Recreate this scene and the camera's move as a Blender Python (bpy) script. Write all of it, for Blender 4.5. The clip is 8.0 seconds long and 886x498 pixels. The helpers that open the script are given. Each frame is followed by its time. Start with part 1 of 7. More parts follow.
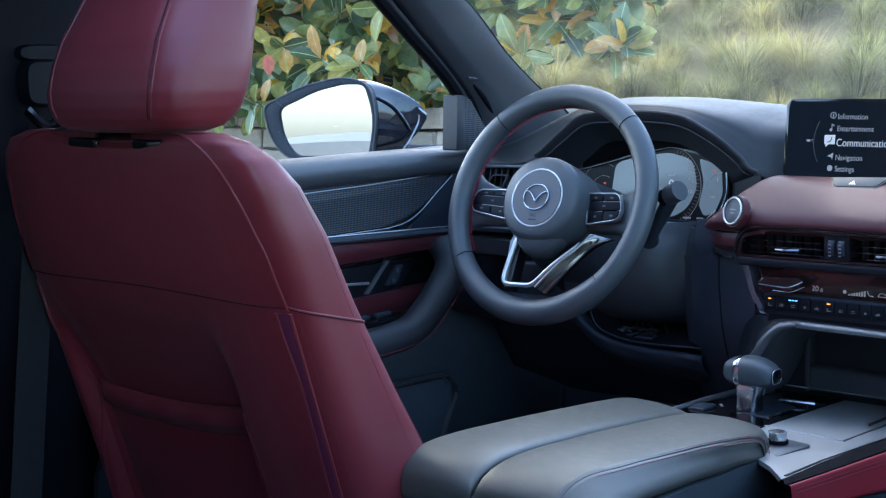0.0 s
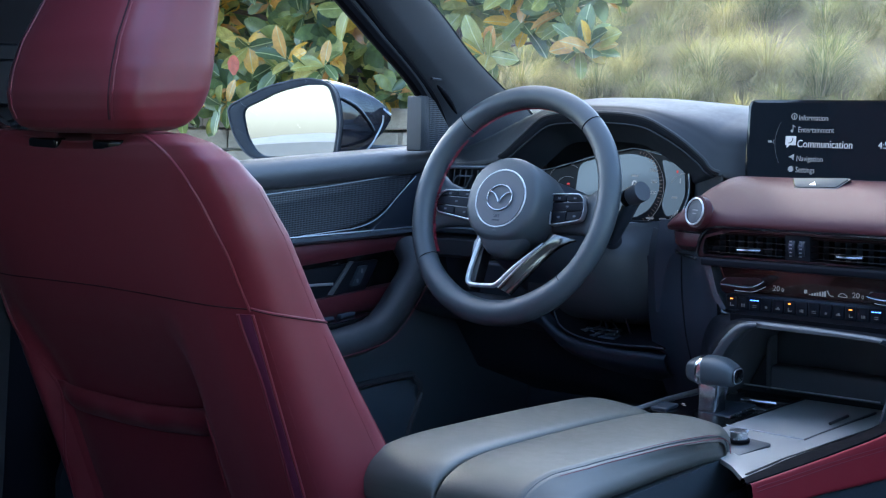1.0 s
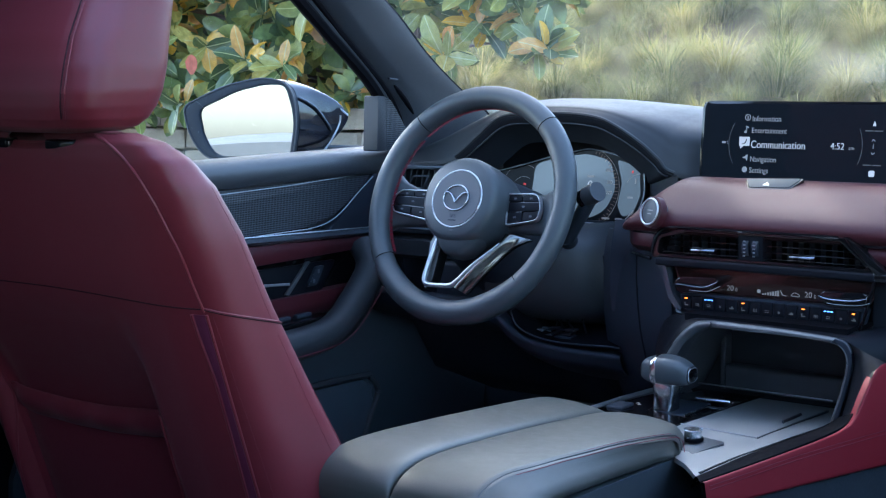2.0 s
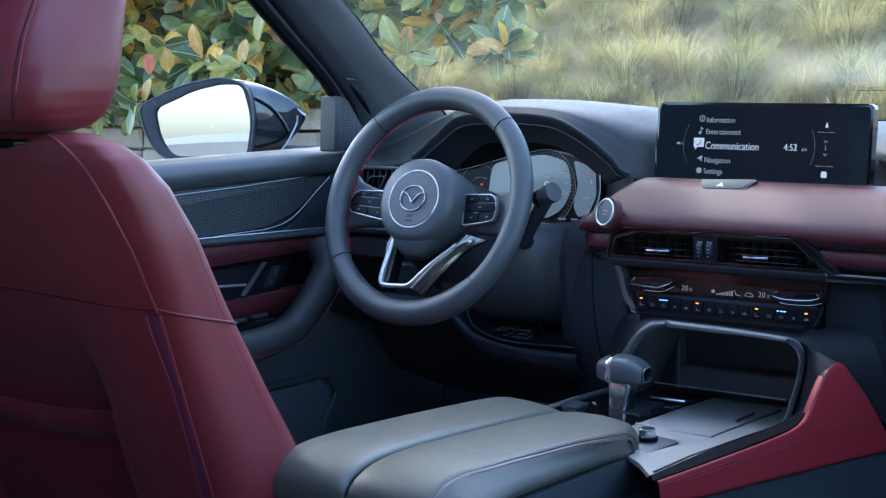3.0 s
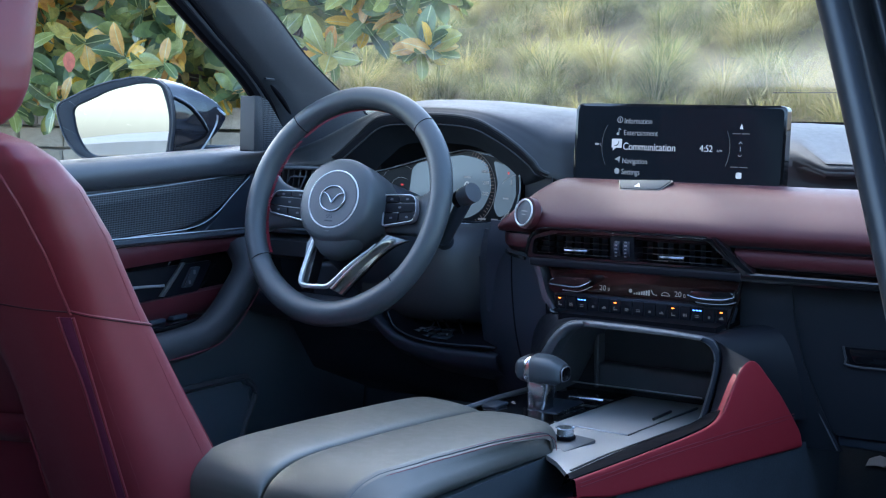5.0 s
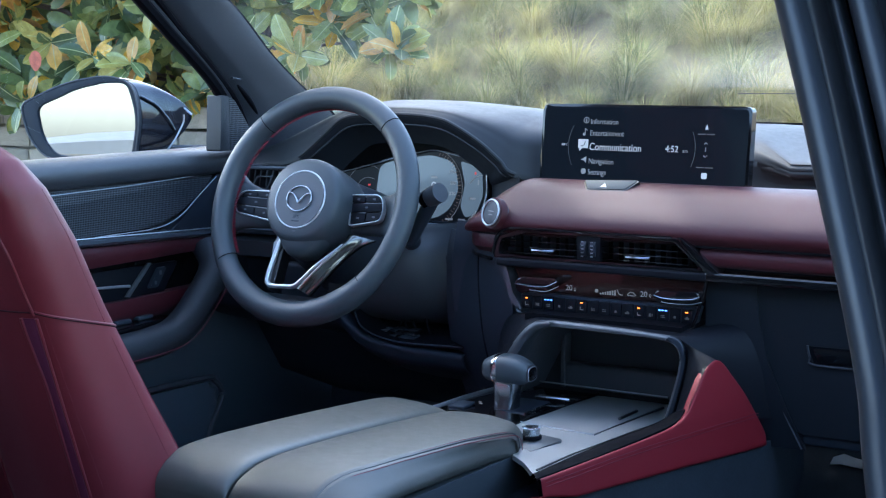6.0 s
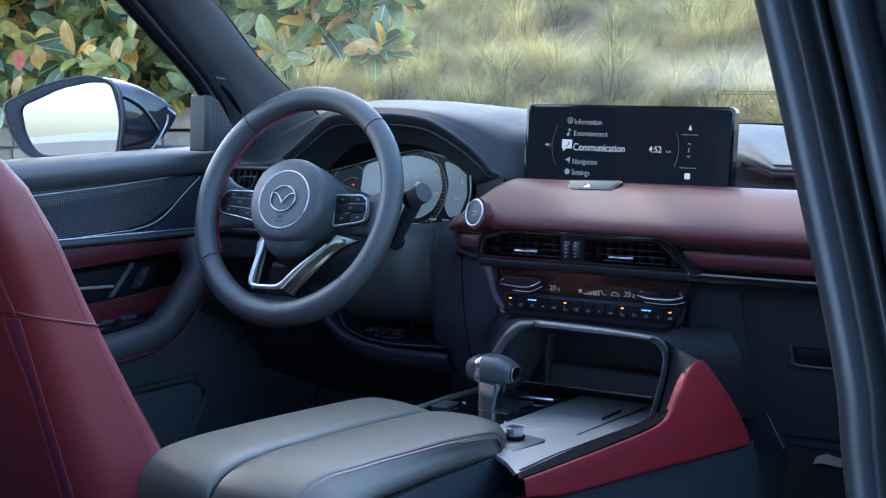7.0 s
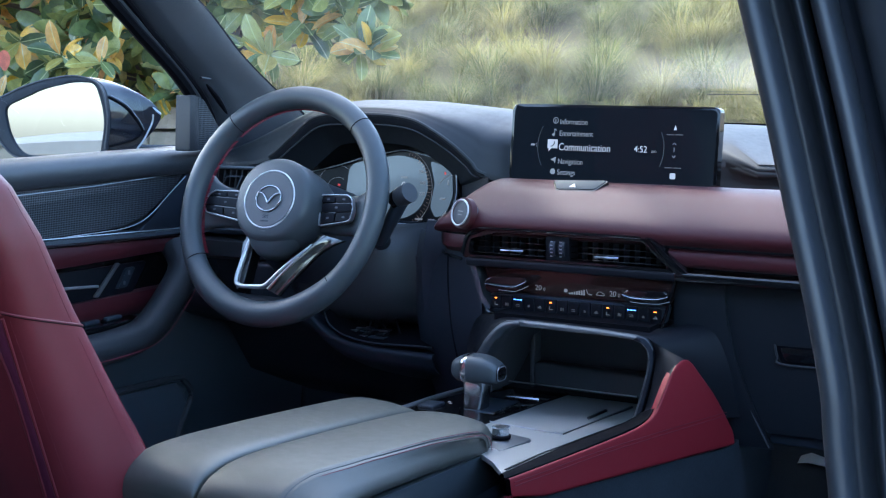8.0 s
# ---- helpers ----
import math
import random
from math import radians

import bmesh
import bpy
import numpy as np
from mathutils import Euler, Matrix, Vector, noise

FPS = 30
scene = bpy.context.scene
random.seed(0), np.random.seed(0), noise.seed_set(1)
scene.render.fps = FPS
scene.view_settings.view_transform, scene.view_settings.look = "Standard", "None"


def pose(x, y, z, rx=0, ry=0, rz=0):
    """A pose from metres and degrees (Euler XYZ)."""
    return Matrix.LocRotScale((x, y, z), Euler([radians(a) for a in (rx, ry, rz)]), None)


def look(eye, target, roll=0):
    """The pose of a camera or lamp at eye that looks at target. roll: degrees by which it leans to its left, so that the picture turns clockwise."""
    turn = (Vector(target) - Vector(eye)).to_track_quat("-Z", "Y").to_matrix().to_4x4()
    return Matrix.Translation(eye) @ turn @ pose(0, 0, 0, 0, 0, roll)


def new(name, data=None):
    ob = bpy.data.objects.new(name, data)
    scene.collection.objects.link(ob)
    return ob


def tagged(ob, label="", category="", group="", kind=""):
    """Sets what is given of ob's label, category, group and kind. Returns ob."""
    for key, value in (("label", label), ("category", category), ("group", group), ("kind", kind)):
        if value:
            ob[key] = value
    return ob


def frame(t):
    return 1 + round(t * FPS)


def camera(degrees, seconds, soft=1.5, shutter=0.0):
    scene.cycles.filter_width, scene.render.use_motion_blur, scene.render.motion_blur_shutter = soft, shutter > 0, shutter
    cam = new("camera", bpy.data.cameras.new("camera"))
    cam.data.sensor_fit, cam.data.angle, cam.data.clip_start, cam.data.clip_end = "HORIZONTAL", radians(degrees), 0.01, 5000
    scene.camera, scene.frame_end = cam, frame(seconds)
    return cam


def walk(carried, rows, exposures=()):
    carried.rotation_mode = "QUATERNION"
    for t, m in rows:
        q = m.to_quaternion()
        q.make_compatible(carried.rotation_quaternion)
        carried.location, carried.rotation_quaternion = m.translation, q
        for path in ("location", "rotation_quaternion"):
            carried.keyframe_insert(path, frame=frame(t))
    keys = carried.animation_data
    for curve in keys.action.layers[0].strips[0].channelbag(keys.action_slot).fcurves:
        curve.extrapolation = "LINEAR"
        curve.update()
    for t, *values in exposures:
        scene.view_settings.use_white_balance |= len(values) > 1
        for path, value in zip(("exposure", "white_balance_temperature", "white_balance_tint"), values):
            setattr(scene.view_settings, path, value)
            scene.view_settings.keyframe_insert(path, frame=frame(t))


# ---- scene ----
cam = camera(35.6, 8.0, soft=1.2)
# seconds, eye x y z, yaw to the left, pitch, roll: one slow pan to the right
ROWS = [
    (0.0, 0.7918, -1.6800, 1.2451, 39.761, -7.505, -1.143),
    (0.5, 0.7930, -1.6793, 1.2447, 39.144, -7.497, -1.095),
    (1.0, 0.7957, -1.6784, 1.2447, 38.359, -7.494, -1.005),
    (1.5, 0.7983, -1.6773, 1.2447, 37.542, -7.505, -0.923),
    (3.0, 0.8068, -1.6745, 1.2453, 35.029, -7.530, -0.638),
    (3.5, 0.8084, -1.6731, 1.2456, 34.260, -7.543, -0.555),
    (4.0, 0.8112, -1.6726, 1.2460, 33.431, -7.552, -0.450),
    (4.5, 0.8133, -1.6713, 1.2457, 32.699, -7.548, -0.374),
    (6.0, 0.8191, -1.6685, 1.2466, 30.676, -7.577, -0.164),
    (6.5, 0.8196, -1.6679, 1.2460, 30.322, -7.557, -0.103),
    (7.0, 0.8210, -1.6675, 1.2462, 30.063, -7.561, -0.073),
    (7.5, 0.8215, -1.6676, 1.2458, 29.762, -7.547, -0.050),
    (8.0, 0.8225, -1.6675, 1.2456, 29.503, -7.548, -0.017),
]
walk(cam, [(t, pose(x, y, z, 0, 0, yaw) @ pose(0, 0, 0, 90 + pitch) @ pose(0, 0, 0, 0, 0, roll)) for t, x, y, z, yaw, pitch, roll in ROWS],
     exposures=[(0.0, 2.98, 5720, 7), (8.0, 2.98, 5720, 7)])

# ---- world and sun ----
SUN_ELEV, SUN_AZ = 40.0, -62.0     # degrees; azimuth from +y towards +x
world = bpy.data.worlds.new("sky")
scene.world = world
world.use_nodes = True
_wn, _wl = world.node_tree.nodes, world.node_tree.links
_sky = _wn.new("ShaderNodeTexSky")
_sky.sky_type = "NISHITA"
_sky.sun_disc = False
_sky.sun_elevation, _sky.sun_rotation = radians(SUN_ELEV), radians(SUN_AZ)
_sky.air_density, _sky.dust_density = 1.0, 2.5
_wl.new(_sky.outputs[0], _wn["Background"].inputs[0])
_wn["Background"].inputs[1].default_value = 0.15
sun = new("sun", bpy.data.lights.new("sun", "SUN"))
sun.data.energy, sun.data.angle, sun.data.color = 3.0, radians(1.0), (1.0, 0.93, 0.82)
_se, _sa = radians(SUN_ELEV), radians(SUN_AZ)
SUN_DIR = Vector((math.sin(_sa) * math.cos(_se), math.cos(_sa) * math.cos(_se), math.sin(_se)))
sun.matrix_world = look((0, 0, 0), (-math.sin(_sa) * math.cos(_se), -math.cos(_sa) * math.cos(_se), -math.sin(_se)))


# ---- materials ----
def material(name, color, rough=0.5, metal=0.0, grain=0.0, grain_scale=400.0, vary=0.0, vary_scale=6.0, bump_kind="noise",
             spec=0.5, coat=0.0, sheen=0.0, emit=None, per_object=0.0, wear=0.0):
    """A procedural surface: base colour varied at two scales, roughness variation and a fine relief."""
    m = bpy.data.materials.new(name)
    m.use_nodes = True
    n, l = m.node_tree.nodes, m.node_tree.links
    b = n["Principled BSDF"]
    b.inputs["Base Color"].default_value = (*color, 1)
    b.inputs["Roughness"].default_value = rough
    b.inputs["Metallic"].default_value = metal
    b.inputs["Specular IOR Level"].default_value = spec
    b.inputs["Coat Weight"].default_value = coat
    b.inputs["Sheen Weight"].default_value = sheen
    tc = n.new("ShaderNodeTexCoord")
    if vary or per_object:
        big = n.new("ShaderNodeTexNoise")
        big.inputs["Scale"].default_value, big.inputs["Detail"].default_value = vary_scale, 5
        l.new(tc.outputs["Object"], big.inputs["Vector"])
        fine = n.new("ShaderNodeTexNoise")
        fine.inputs["Scale"].default_value, fine.inputs["Detail"].default_value = vary_scale * 14, 3
        l.new(tc.outputs["Object"], fine.inputs["Vector"])
        add = n.new("ShaderNodeMath")
        add.operation = "ADD"
        l.new(big.outputs[0], add.inputs[0])
        l.new(fine.outputs[0], add.inputs[1])
        rng = n.new("ShaderNodeMapRange")
        rng.inputs[1].default_value, rng.inputs[2].default_value = 0.6, 1.4
        rng.inputs[3].default_value, rng.inputs[4].default_value = 1 - vary, 1 + vary
        l.new(add.outputs[0], rng.inputs[0])
        value = rng.outputs[0]
        if per_object:
            oi = n.new("ShaderNodeObjectInfo")
            r2 = n.new("ShaderNodeMapRange")
            r2.inputs[3].default_value, r2.inputs[4].default_value = 1 - per_object, 1 + per_object
            l.new(oi.outputs["Random"], r2.inputs[0])
            mul = n.new("ShaderNodeMath")
            mul.operation = "MULTIPLY"
            l.new(value, mul.inputs[0])
            l.new(r2.outputs[0], mul.inputs[1])
            value = mul.outputs[0]
        hsv = n.new("ShaderNodeHueSaturation")
        hsv.inputs["Color"].default_value = (*color, 1)
        l.new(value, hsv.inputs["Value"])
        l.new(hsv.outputs[0], b.inputs["Base Color"])
        rr = n.new("ShaderNodeMapRange")
        rr.inputs[1].default_value, rr.inputs[2].default_value = 0.6, 1.4
        rr.inputs[3].default_value, rr.inputs[4].default_value = max(rough - 0.07, 0.02), min(rough + 0.07, 1)
        l.new(add.outputs[0], rr.inputs[0])
        l.new(rr.outputs[0], b.inputs["Roughness"])
    if grain:
        if bump_kind == "leather":
            g = n.new("ShaderNodeTexVoronoi")
            g.feature = "DISTANCE_TO_EDGE"
            g.inputs["Scale"].default_value = grain_scale
            out = g.outputs[0]
        elif bump_kind == "weave":
            g = n.new("ShaderNodeTexVoronoi")
            g.inputs["Scale"].default_value = grain_scale
            g.inputs["Randomness"].default_value = 0.0
            out = g.outputs[0]
            cr = n.new("ShaderNodeValToRGB")
            cr.color_ramp.elements[0].position, cr.color_ramp.elements[0].color = 0.33, (color[0] * 0.05, color[1] * 0.05, color[2] * 0.05, 1)
            cr.color_ramp.elements[1].position, cr.color_ramp.elements[1].color = 0.52, (color[0] * 5.8, color[1] * 5.8, color[2] * 5.8, 1)
            l.new(out, cr.inputs[0])
            l.new(cr.outputs[0], b.inputs["Base Color"])
        else:
            g = n.new("ShaderNodeTexNoise")
            g.inputs["Scale"].default_value, g.inputs["Detail"].default_value = grain_scale, 6
            out = g.outputs[0]
        l.new(tc.outputs["Object"], g.inputs["Vector"])
        bp = n.new("ShaderNodeBump")
        bp.inputs["Strength"].default_value, bp.inputs["Distance"].default_value = grain, 0.0006
        l.new(out, bp.inputs["Height"])
        l.new(bp.outputs[0], b.inputs["Normal"])
    if emit:
        b.inputs["Emission Color"].default_value = (*emit[:3], 1)
        b.inputs["Emission Strength"].default_value = emit[3]
    return m


# One oxblood leather in three tones, darker or lighter with each part's light.
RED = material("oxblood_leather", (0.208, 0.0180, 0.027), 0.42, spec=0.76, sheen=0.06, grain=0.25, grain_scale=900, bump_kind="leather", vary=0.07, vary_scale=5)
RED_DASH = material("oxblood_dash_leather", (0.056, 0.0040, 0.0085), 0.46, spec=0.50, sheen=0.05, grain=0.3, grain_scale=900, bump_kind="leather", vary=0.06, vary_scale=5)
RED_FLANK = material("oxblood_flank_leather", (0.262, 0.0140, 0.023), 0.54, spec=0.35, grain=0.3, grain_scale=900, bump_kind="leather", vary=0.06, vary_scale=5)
PIPING = material("dark_red_piping", (0.15, 0.020, 0.055), 0.6, grain=0.2, grain_scale=900, bump_kind="leather", vary=0.05)
SEAM_DARK = material("dark_leather_seam", (0.030, 0.005, 0.008), 0.7)
STITCH = material("dark_red_thread", (0.19, 0.016, 0.030), 0.6)
ARM_LEATHER = material("grey_black_leather", (0.078, 0.077, 0.062), 0.46, spec=1.0, grain=0.2, grain_scale=900, bump_kind="leather", vary=0.05, vary_scale=6)
BLACK_LEATHER = material("black_leather", (0.051, 0.062, 0.070), 0.46, spec=0.75, grain=0.25, grain_scale=900, bump_kind="leather", vary=0.06, vary_scale=8)
SOFT_BLACK = material("soft_black_trim", (0.030, 0.033, 0.038), 0.50, spec=0.5, grain=0.35, grain_scale=1100, bump_kind="leather", vary=0.06, vary_scale=7)
HARD_BLACK = material("hard_black_plastic", (0.022, 0.029, 0.041), 0.52, spec=0.4, grain=0.2, grain_scale=1400, vary=0.05, vary_scale=9)
DOOR_BLACK = material("door_lower_plastic", (0.046, 0.060, 0.074), 0.52, spec=0.5, grain=0.3, grain_scale=1200, vary=0.06, vary_scale=8)
SURROUND_BLACK = material("smooth_black_surround", (0.007, 0.008, 0.012), 0.5, spec=0.2, grain=0.1, grain_scale=1400, vary=0.04, vary_scale=9)
GLOVE_BLACK = material("dull_black_glovebox_plastic", (0.011, 0.014, 0.019), 0.55, spec=0.3, grain=0.2, grain_scale=1400, vary=0.05, vary_scale=9)
# Near-black without gloss: recess sheets get their darkness from colour; joints and borders too.
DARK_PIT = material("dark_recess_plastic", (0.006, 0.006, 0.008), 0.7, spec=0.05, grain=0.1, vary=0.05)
BINNACLE = material("dark_binnacle_lining", (0.017, 0.021, 0.027), 0.6, spec=0.35, grain=0.1, grain_scale=1100, vary=0.05, vary_scale=7)
DASH_TOP = material("dash_top_skin", (0.024, 0.026, 0.028), 0.52, spec=0.5, grain=0.12, grain_scale=1100, bump_kind="leather", vary=0.05, vary_scale=7)
DOOR_TOP = material("door_top_skin", (0.042, 0.046, 0.052), 0.42, spec=0.85, grain=0.3, grain_scale=1100, bump_kind="leather", vary=0.05, vary_scale=7)
GLOSS_BLACK = material("piano_black", (0.006, 0.006, 0.007), 0.08, coat=0.5, vary=0.04)
GREY_TRIM = material("grey_trim", (0.09, 0.095, 0.105), 0.5, grain=0.2, grain_scale=1200, vary=0.05, vary_scale=8)
CHROME = material("satin_chrome", (0.62, 0.63, 0.65), 0.24, metal=1.0, vary=0.05, vary_scale=20)
SILVER = material("brushed_silver_trim", (0.60, 0.61, 0.62), 0.34, metal=0.8)
SATIN = material("satin_aluminium", (0.50, 0.51, 0.53), 0.40, metal=0.9, grain=0.15, grain_scale=2500, vary=0.06, vary_scale=25)
DECK = material("silver_deck", (0.50, 0.49, 0.465), 0.42, metal=0.6, grain=0.15, grain_scale=2500, vary=0.05, vary_scale=25)
ARCH_METAL = material("satin_grey_arch_metal", (0.10, 0.108, 0.12), 0.38, metal=0.7, grain=0.1, grain_scale=2500, vary=0.05, vary_scale=25)
KNOB_PLATE = material("grey_metal_plate", (0.15, 0.155, 0.16), 0.42, metal=0.6, grain=0.1, grain_scale=2500, vary=0.05, vary_scale=25)
DARK_CHROME = material("dark_chrome", (0.13, 0.135, 0.145), 0.30, metal=1.0)
STRIP = material("satin_blue_grey_strip", (0.14, 0.16, 0.185), 0.24, metal=0.6)
BADGE_CHROME = material("badge_chrome", (0.30, 0.31, 0.33), 0.25, metal=1.0)
SPOKE_CHROME = material("smoked_chrome", (0.26, 0.25, 0.23), 0.22, metal=1.0)
WHEEL_THREAD = material("wheel_red_thread", (0.28, 0.016, 0.038), 0.7)
BUTTON_GREY = material("grey_button", (0.062, 0.072, 0.080), 0.6, spec=0.22, vary=0.05)
DULL_SCREEN = material("dull_display_glass", (0.006, 0.007, 0.009), 0.35, spec=0.25)
SCREEN = material("screen_glass_black", (0.004, 0.005, 0.007), 0.10, spec=0.28, emit=(0.16, 0.26, 0.42, 0.0035))
BROWN_GLASS = material("smoked_brown_panel", (0.028, 0.010, 0.008), 0.16, coat=0.4, vary=0.05)
CLUSTER_BLUE = material("lit_instrument_display", (0.02, 0.03, 0.045), 0.15, emit=(0.28, 0.38, 0.47, 0.052))
LIT_WHITE = material("lit_white_text", (0.4, 0.4, 0.4), 0.5, emit=(0.9, 0.93, 1.0, 0.043))
LIT_DIM = material("lit_dim_text", (0.25, 0.25, 0.25), 0.5, emit=(0.78, 0.76, 0.74, 0.017))
LIT_FAINT = material("lit_faint_line", (0.08, 0.08, 0.08), 0.5, emit=(0.7, 0.75, 0.8, 0.0075))
LIT_ARC = material("lit_thin_arc", (0.05, 0.05, 0.05), 0.5, emit=(0.6, 0.68, 0.78, 0.0045))
LIT_AMBER = material("lit_amber", (0.4, 0.1, 0.0), 0.5, emit=(1.0, 0.22, 0.03, 0.45))
LIT_BLUE = material("lit_blue", (0.1, 0.2, 0.5), 0.5, emit=(0.12, 0.32, 1.0, 0.45))
LIT_ORANGE = material("lit_dial_ring", (0.2, 0.14, 0.11), 0.5, emit=(0.9, 0.66, 0.5, 0.016))
LIT_RED = material("lit_red", (0.4, 0.0, 0.0), 0.5, emit=(1.0, 0.12, 0.12, 0.07))
SHROUD = material("column_shroud_plastic", (0.042, 0.047, 0.054), 0.5, spec=0.5, grain=0.2, grain_scale=1200, vary=0.05, vary_scale=8)
CARPET = material("dark_carpet", (0.055, 0.065, 0.075), 0.95, grain=0.8, grain_scale=700, vary=0.15, vary_scale=20, spec=0.1)
MESH_GRILLE = material("speaker_mesh", (0.017, 0.019, 0.022), 0.40, grain=1.0, grain_scale=290, bump_kind="weave")
PILLAR_SEAL = material("grey_black_pillar_seal", (0.036, 0.043, 0.056), 0.42, spec=0.5, grain=0.1, grain_scale=300, vary=0.06)
RUBBER = material("black_rubber_seal", (0.026, 0.032, 0.047), 0.40, spec=0.5, grain=0.1, grain_scale=300, vary=0.05)
PAINT = material("black_car_paint", (0.010, 0.013, 0.022), 0.14, coat=1.0, vary=0.03)
MIRROR = material("mirror_glass", (0.52, 0.53, 0.545), 0.01, metal=1.0)
HEADLINER = material("dark_headliner", (0.10, 0.10, 0.105), 0.95, grain=0.5, grain_scale=900, vary=0.05)
BELT_WEB = material("belt_webbing", (0.02, 0.02, 0.022), 0.8, grain=0.5, grain_scale=800, vary=0.05)
PAPER = material("white_paper", (0.88, 0.87, 0.83), 0.8, vary=0.05)
ASPHALT = material("asphalt", (0.055, 0.055, 0.056), 0.9, grain=1.0, grain_scale=180, vary=0.25, vary_scale=2)
STONE = material("grey_stone", (0.36, 0.325, 0.275), 0.9, grain=1.0, grain_scale=60, vary=0.22, vary_scale=7, per_object=0.2)
MORTAR = material("mortar", (0.30, 0.28, 0.25), 0.95, grain=0.8, grain_scale=120, vary=0.15)
SOIL = material("mulch", (0.10, 0.082, 0.056), 0.95, grain=1.0, grain_scale=40, vary=0.35, vary_scale=9)
HILL = material("distant_hills", (0.15, 0.17, 0.19), 1.0, vary=0.15, vary_scale=0.02)
FAR_TREES = material("distant_trees", (0.12, 0.125, 0.09), 1.0, vary=0.3, vary_scale=0.08)
FIELD = material("dry_field", (0.095, 0.080, 0.050), 1.0, vary=0.25, vary_scale=0.3)
BARK = material("bark", (0.11, 0.085, 0.065), 0.9, grain=1.0, grain_scale=90, vary=0.25, vary_scale=14)


def foliage(name, colors, rough, translucent, wax=0.5, single=False):
    """Leaf or blade surface: colour by island from a ramp, with light passing through."""
    m = bpy.data.materials.new(name)
    m.use_nodes = True
    n, l = m.node_tree.nodes, m.node_tree.links
    b = n["Principled BSDF"]
    geo = n.new("ShaderNodeNewGeometry")
    ramp = n.new("ShaderNodeValToRGB")
    ramp.color_ramp.interpolation = "LINEAR"
    while len(ramp.color_ramp.elements) < len(colors):
        ramp.color_ramp.elements.new(0.5)
    for e, (p, c) in zip(ramp.color_ramp.elements, colors):
        e.position, e.color = p, (*c, 1)
    if single:
        l.new(n.new("ShaderNodeObjectInfo").outputs["Random"], ramp.inputs[0])
    else:
        l.new(geo.outputs["Random Per Island"], ramp.inputs[0])
    tc = n.new("ShaderNodeTexCoord")
    nz = n.new("ShaderNodeTexNoise")
    nz.inputs["Scale"].default_value = 25
    l.new(tc.outputs["Object"], nz.inputs["Vector"])
    rng = n.new("ShaderNodeMapRange")
    rng.inputs[1].default_value, rng.inputs[2].default_value = 0.3, 0.7
    rng.inputs[3].default_value, rng.inputs[4].default_value = 0.75, 1.2
    l.new(nz.outputs[0], rng.inputs[0])
    hsv = n.new("ShaderNodeHueSaturation")
    tone = ramp.outputs[0]
    if single:
        # pale midrib along the leaf's own axis, with faint side veins
        sep, ab, lt = n.new("ShaderNodeSeparateXYZ"), n.new("ShaderNodeMath"), n.new("ShaderNodeMapRange")
        l.new(tc.outputs["Object"], sep.inputs[0])
        ab.operation = "ABSOLUTE"
        l.new(sep.outputs[0], ab.inputs[0])
        l.new(ab.outputs[0], lt.inputs[0])
        lt.inputs[1].default_value, lt.inputs[2].default_value = 0.0008, 0.0030
        lt.inputs[3].default_value, lt.inputs[4].default_value = 0.75, 0.0
        rib = n.new("ShaderNodeMix")
        rib.data_type = "RGBA"
        l.new(lt.outputs[0], rib.inputs[0])
        l.new(ramp.outputs[0], rib.inputs[6])
        rib.inputs[7].default_value = (0.55, 0.58, 0.26, 1)
        tone = rib.outputs[2]
    l.new(tone, hsv.inputs["Color"])
    l.new(rng.outputs[0], hsv.inputs["Value"])
    l.new(hsv.outputs[0], b.inputs["Base Color"])
    b.inputs["Roughness"].default_value = rough
    b.inputs["Specular IOR Level"].default_value = wax
    tr = n.new("ShaderNodeBsdfTranslucent")
    l.new(hsv.outputs[0], tr.inputs[0])
    mix = n.new("ShaderNodeMixShader")
    mix.inputs[0].default_value = translucent
    l.new(b.outputs[0], mix.inputs[1])
    l.new(tr.outputs[0], mix.inputs[2])
    l.new(mix.outputs[0], n["Material Output"].inputs[0])
    return m


LEAF_TONES = [(0.0, (0.070, 0.105, 0.042)), (0.40, (0.165, 0.225, 0.080)), (0.64, (0.36, 0.375, 0.110)), (0.75, (0.48, 0.41, 0.11)), (0.82, (0.58, 0.31, 0.11)), (0.92, (0.86, 0.52, 0.05)), (1.0, (0.58, 0.27, 0.10))]
LEAF = foliage("magnolia_leaf", LEAF_TONES, 0.27, 0.28, 0.8)
LEAF_SINGLE = foliage("magnolia_leaf_near", LEAF_TONES, 0.27, 0.28, 0.8, single=True)
RED_LEAF = foliage("red_leaf", [(0.0, (0.5, 0.10, 0.07)), (1.0, (0.55, 0.13, 0.08))], 0.4, 0.25)
BLADE = foliage("green_grass_blade", [(0.0, (0.040, 0.056, 0.022)), (0.5, (0.115, 0.142, 0.052)), (0.8, (0.22, 0.22, 0.095)), (1.0, (0.30, 0.285, 0.16))], 0.6, 0.42, 0.15)
STRAW = foliage("straw_grass_blade", [(0.0, (0.12, 0.130, 0.045)), (0.5, (0.26, 0.245, 0.080)), (1.0, (0.36, 0.32, 0.165))], 0.6, 0.42, 0.15)


